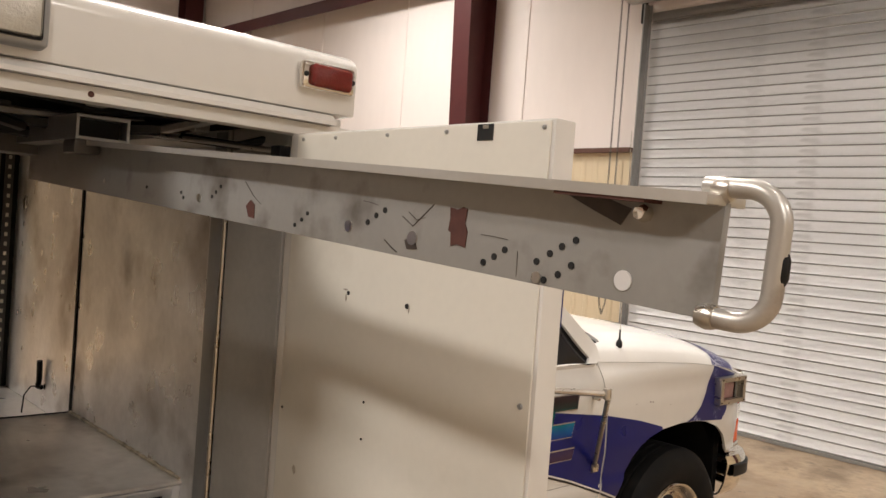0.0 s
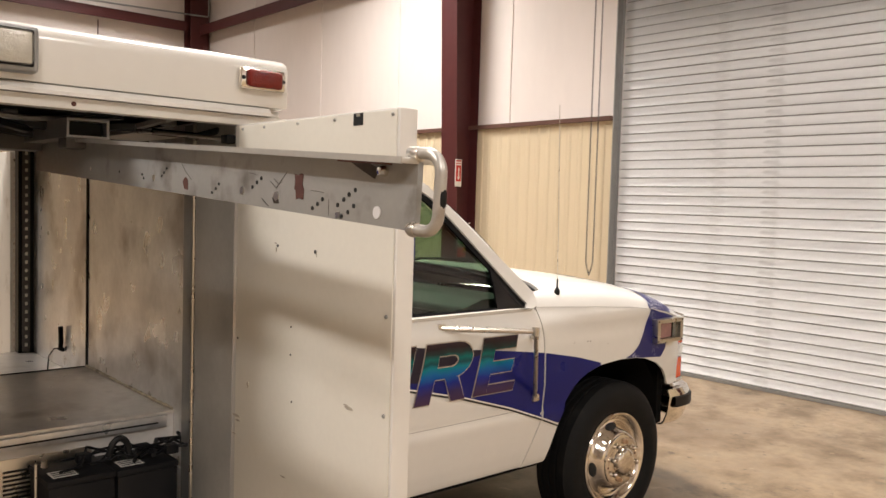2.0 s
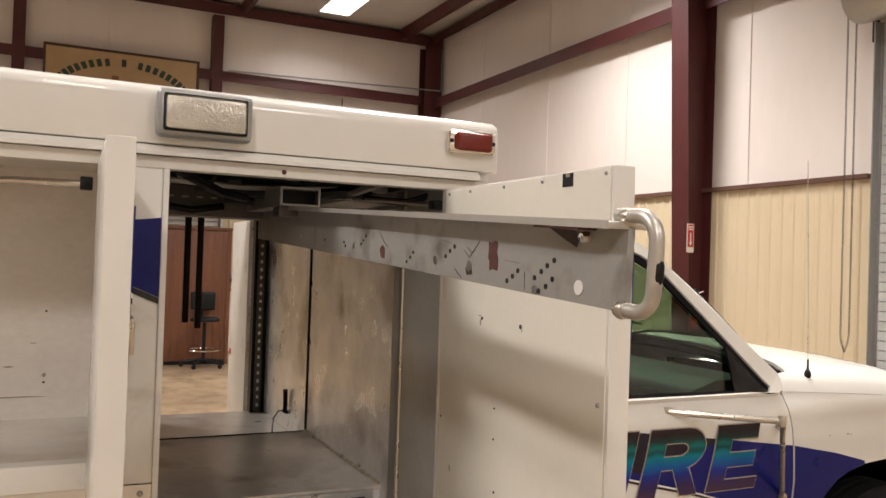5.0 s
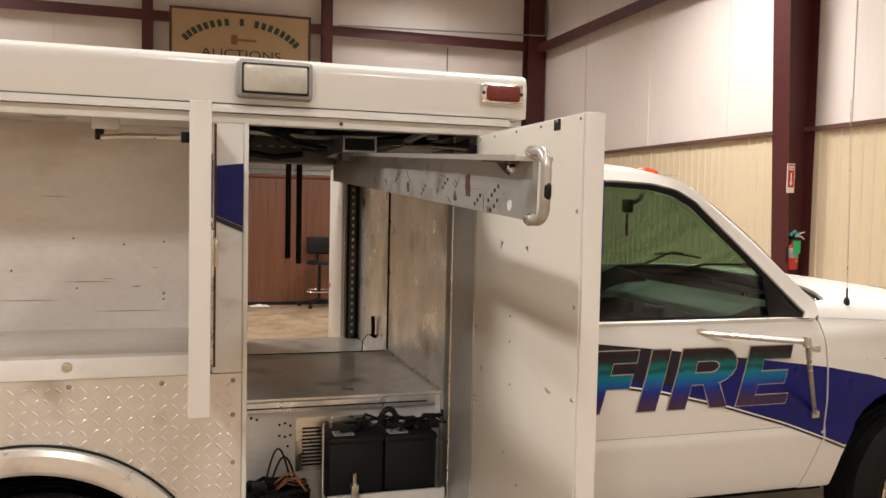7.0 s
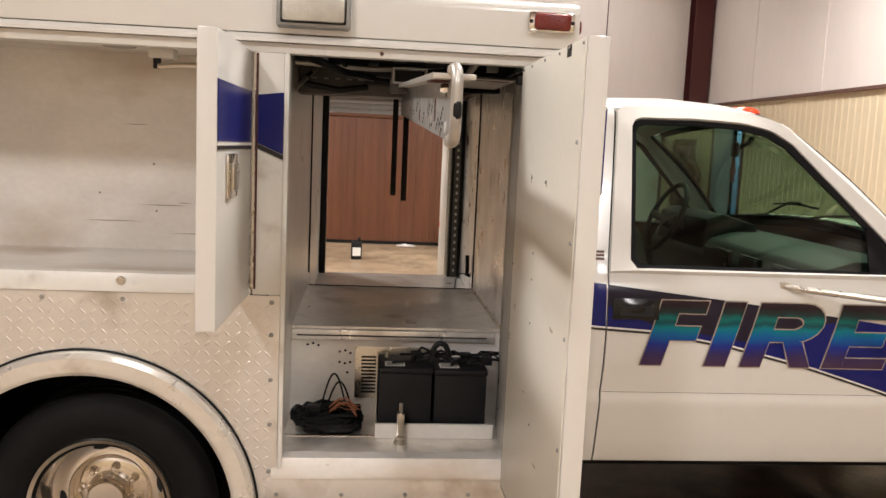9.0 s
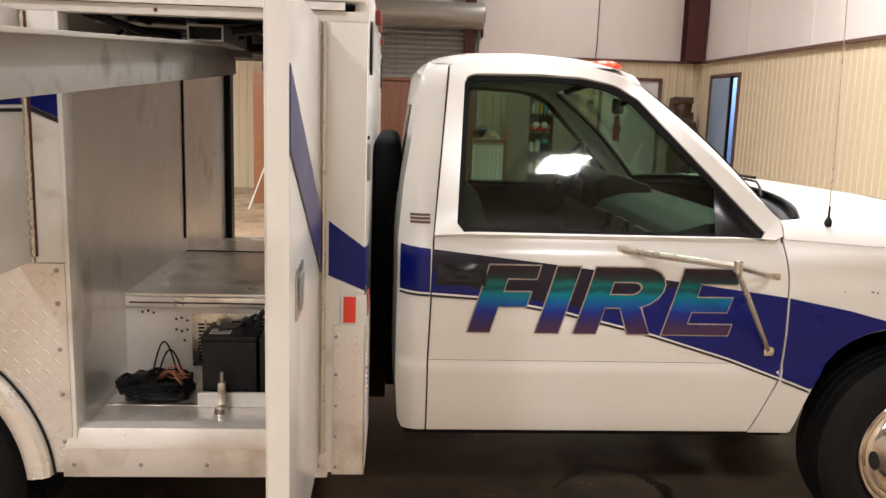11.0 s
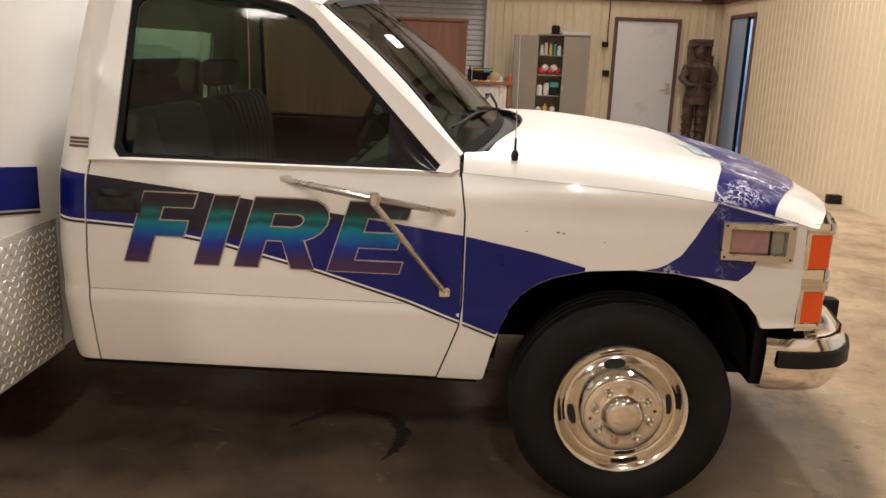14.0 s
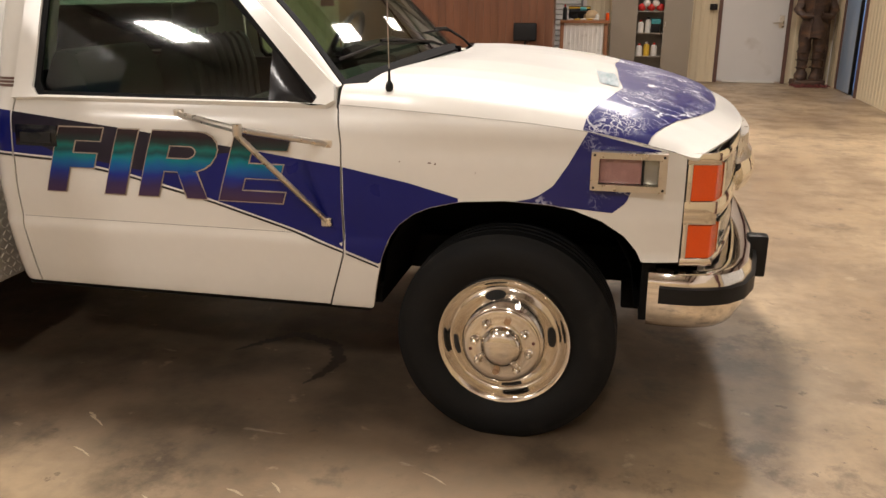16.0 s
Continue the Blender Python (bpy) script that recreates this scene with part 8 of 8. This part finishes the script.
# carved wooden statue in the corner
def statue():
    bm = bmesh.new()
    cx, cy = 6.50, 13.98
    box(cx - 0.24, cx + 0.24, cy - 0.2, cy + 0.2, 0.0, 0.1, 0.02, 2, bm)
    for s in (-1, 1):
        lathe([(0, 0.1), (0.1, 0.1), (0.1, 0.16), (0.075, 0.25), (0.085, 0.45), (0.095, 0.62), (0.11, 0.85), (0.08, 0.95)], (cx + s * 0.11, cy, 0.0), 14, bm, "z")
        for z in (0.3, 0.42, 0.54, 0.66):
            lathe([(0.08, -0.015), (0.105, 0.0), (0.08, 0.015)], (cx + s * 0.11, cy, z), 14, bm, "z")
        tube([(cx + s * 0.19, cy, 1.4), (cx + s * 0.27, cy - 0.04, 1.2), (cx + s * 0.2, cy - 0.15, 1.1), (cx + s * 0.06, cy - 0.19, 1.12)], [0.075, 0.065, 0.055, 0.045], 10, bm)
    lathe([(0, 0.75), (0.2, 0.78), (0.21, 0.95), (0.17, 1.08), (0.2, 1.25), (0.235, 1.4), (0.17, 1.47), (0.08, 1.5), (0.07, 1.55), (0, 1.55)], (cx, cy, 0.0), 18, bm, "z")
    lathe([(0, 1.52), (0.08, 1.54), (0.11, 1.62), (0.105, 1.72), (0.07, 1.78), (0, 1.79)], (cx, cy, 0.0), 16, bm, "z")
    box(cx - 0.2, cx + 0.2, cy + 0.0, cy + 0.1, 1.42, 1.85, 0.03, 2, bm)
    box(cx - 0.18, cx + 0.18, cy - 0.1, cy + 0.06, 1.74, 1.86, 0.03, 2, bm)
    box(cx + 0.12, cx + 0.26, cy + 0.06, cy + 0.14, 0.1, 1.6, 0.02, 2, bm)
    tube([(cx - 0.08, cy - 0.2, 0.75), (cx - 0.06, cy - 0.22, 1.45)], 0.018, 6, bm)
    bmesh.ops.subdivide_edges(bm, edges=[e for e in bm.edges if e.calc_length() > 0.05], cuts=2, use_grid_fill=True)
    for v in bm.verts:
        v.co += 0.022 * Vector(noise.noise_vector(v.co * 9)) + 0.01 * Vector(noise.noise_vector(v.co * 25))
        v.co.z = max(v.co.z, 0.0)
    return single("carved_statue", bm, CARVED, "dark carved wooden statue standing on a plinth", "statue")


statue()
bm = bmesh.new()
rng = random.Random(11)
for k in range(40):
    x, y = 6.45 + rng.uniform(-0.2, 0.25), 13.66 + rng.uniform(-0.1, 0.1)
    a = rng.uniform(0, 6.28)
    tube([(x, y, 0.01), (x + 0.07 * math.cos(a), y + 0.07 * math.sin(a), 0.03 + 0.03 * rng.random()), (x + 0.12 * math.cos(a + 0.6), y + 0.12 * math.sin(a + 0.6), 0.012)], 0.008, 5, bm)
single("red_cord", bm, RED_CLOTH, "tangled red cord lying at the statue's foot", "cord")

# fire extinguisher and sign on the column
CXF = XR - 0.028 - 0.31
EX, EY = CXF + 0.1, 6.74
ex = thing("fire_extinguisher", EX, EY, 0.92, "red fire extinguisher with a green tag on the column", "extinguisher")
part("cylinder", lathe([(0, 0.0), (0.06, 0.0), (0.07, 0.02), (0.07, 0.24), (0.05, 0.29), (0.022, 0.31), (0.022, 0.33), (0, 0.33)], (EX, EY, 0.92), 20, None, "z"), RED_PAINT, ex)
part("body_band", lathe([(0.0705, 0.13), (0.074, 0.135), (0.074, 0.235), (0.0705, 0.24)], (EX, EY, 0.92), 20, None, "z"), GALV, ex, "grey band round the cylinder")
part("valve", box(EX - 0.03, EX + 0.03, EY - 0.025, EY + 0.02, 1.25, 1.3, 0.006), BLACK_TRIM, ex)
part("ribbon", tube([(EX - 0.05, EY - 0.03, 1.3), (EX - 0.01, EY - 0.05, 1.35), (EX + 0.02, EY - 0.04, 1.29), (EX + 0.04, EY - 0.05, 1.34)], 0.02, 6), TEAL, ex, "teal ribbon tied to the valve")
part("ribbon", tube([(EX + 0.0, EY - 0.05, 1.3), (EX + 0.07, EY - 0.06, 1.33), (EX + 0.12, EY - 0.05, 1.34)], 0.008, 5), WHITE_PLASTIC, ex, "white ribbon end")
part("ribbon", tube([(EX + 0.0, EY - 0.05, 1.3), (EX + 0.07, EY - 0.06, 1.29), (EX + 0.12, EY - 0.05, 1.26)], 0.008, 5), WHITE_PLASTIC, ex, "white ribbon end")
part("hose", tube([(EX - 0.02, EY - 0.02, 1.27), (EX - 0.09, EY - 0.03, 1.15), (EX - 0.085, EY - 0.03, 1.0)], 0.01, 6), BLACK_TRIM, ex)
part("inspection_tag", box(EX - 0.045, EX + 0.05, EY - 0.082, EY - 0.078, 1.1, 1.245, 0.001), GREEN_TAG, ex, "green inspection tag")
part("emblem", lathe([(0.01, 0.0), (0.02, -0.002), (0.018, -0.004), (0.008, -0.002)], (EX + 0.01, EY - 0.071, 1.02), 14), YELLOW, ex)
sg = thing("extinguisher_sign", CXF - 0.02, 6.9, 1.8, "small red and white extinguisher sign on the column", "sign")
part("sign_plate", box(CXF - 0.045, CXF + 0.055, 6.688, 6.694, 1.77, 2.09, 0.001), WHITE_PLASTIC, sg)
part("sign_red", box(CXF - 0.035, CXF + 0.045, 6.6855, 6.6878, 1.83, 2.08), RED_PAINT, sg)
part("sign_arrow", prism([(CXF + 0.005, 1.845), (CXF + 0.028, 1.885), (CXF + 0.012, 1.885), (CXF + 0.012, 1.99), (CXF - 0.002, 1.99), (CXF - 0.002, 1.885), (CXF - 0.018, 1.885)], "y", 6.683, 6.6854), WHITE_PLASTIC, sg, "white arrow pointing down")
for k in range(2):
    part("sign_bar", box(CXF - 0.028, CXF + 0.038, 6.6835, 6.6854, 2.02 + 0.026 * k, 2.036 + 0.026 * k), WHITE_PLASTIC, sg)
single("floor_sensor", box(XR - 0.2, XR - 0.05, 8.55, 8.65, 0, 0.1, 0.01), BLACK_TRIM, "small dark box on the floor by the wall", "box")

# painted auction sign high on the back wall
SX0, SX1, SZ0, SZ1, SY = -0.07, 2.32, 3.93, 4.84, YB - 0.26
sn = thing("auction_sign", (SX0 + SX1) / 2, SY, SZ0, "tan painted wooden sign with dark arched lettering and a gavel", "sign")
part("sign_board", box(SX0 + 0.04, SX1 - 0.04, SY, SY + 0.025, SZ0 + 0.04, SZ1 - 0.04), SIGN_TAN, sn)
bm = bmesh.new()
for b in ((SX0, SX1, SY - 0.012, SY + 0.03, SZ0, SZ0 + 0.04), (SX0, SX1, SY - 0.012, SY + 0.03, SZ1 - 0.04, SZ1), (SX0, SX0 + 0.04, SY - 0.012, SY + 0.03, SZ0 + 0.04, SZ1 - 0.04), (SX1 - 0.04, SX1, SY - 0.012, SY + 0.03, SZ0 + 0.04, SZ1 - 0.04)):
    box(*b, bm=bm)
part("sign_frame", bm, SIGN_FRAME, sn)
scx = (SX0 + SX1) / 2
for k in range(19):
    if k in (8, 10):
        continue
    a = radians(152 - 124 * k / 18)
    ex_, ez = scx + 1.06 * math.cos(a), SZ0 + 0.12 + 0.6 * math.sin(a)
    part("name_bar", moved(box(-0.036, 0.036, -0.004, 0.0, -0.06, 0.06), Matrix.Translation((ex_, SY, ez)) @ Matrix.Rotation(-(a - math.pi / 2) * 0.75, 4, "Y")), SIGN_GREEN, sn)
tx = bpy.data.curves.new("sign_word", "FONT")
tx.body, tx.size, tx.align_x, tx.extrude = "AUCTIONS", 0.21, "CENTER", 0.002
tmp = bpy.data.objects.new("tmp", tx)
me = bpy.data.meshes.new_from_object(tmp)
bpy.data.objects.remove(tmp)
word = new("sign_word", me)
me.materials.clear()
me.materials.append(SIGN_GREEN)
word.parent = sn
word.matrix_parent_inverse = Matrix.Translation(-sn.location)
word.matrix_basis = pose(scx, SY - 0.004, SZ0 + 0.1, 90, 0, 0) @ Matrix.Diagonal((1.3, 1, 1, 1))
part("gavel_head", box(scx - 0.18, scx - 0.07, SY - 0.004, SY, SZ0 + 0.33, SZ0 + 0.5), SIGN_BROWN, sn)
part("gavel_handle", box(scx - 0.07, scx + 0.25, SY - 0.004, SY, SZ0 + 0.395, SZ0 + 0.435), SIGN_BROWN, sn)
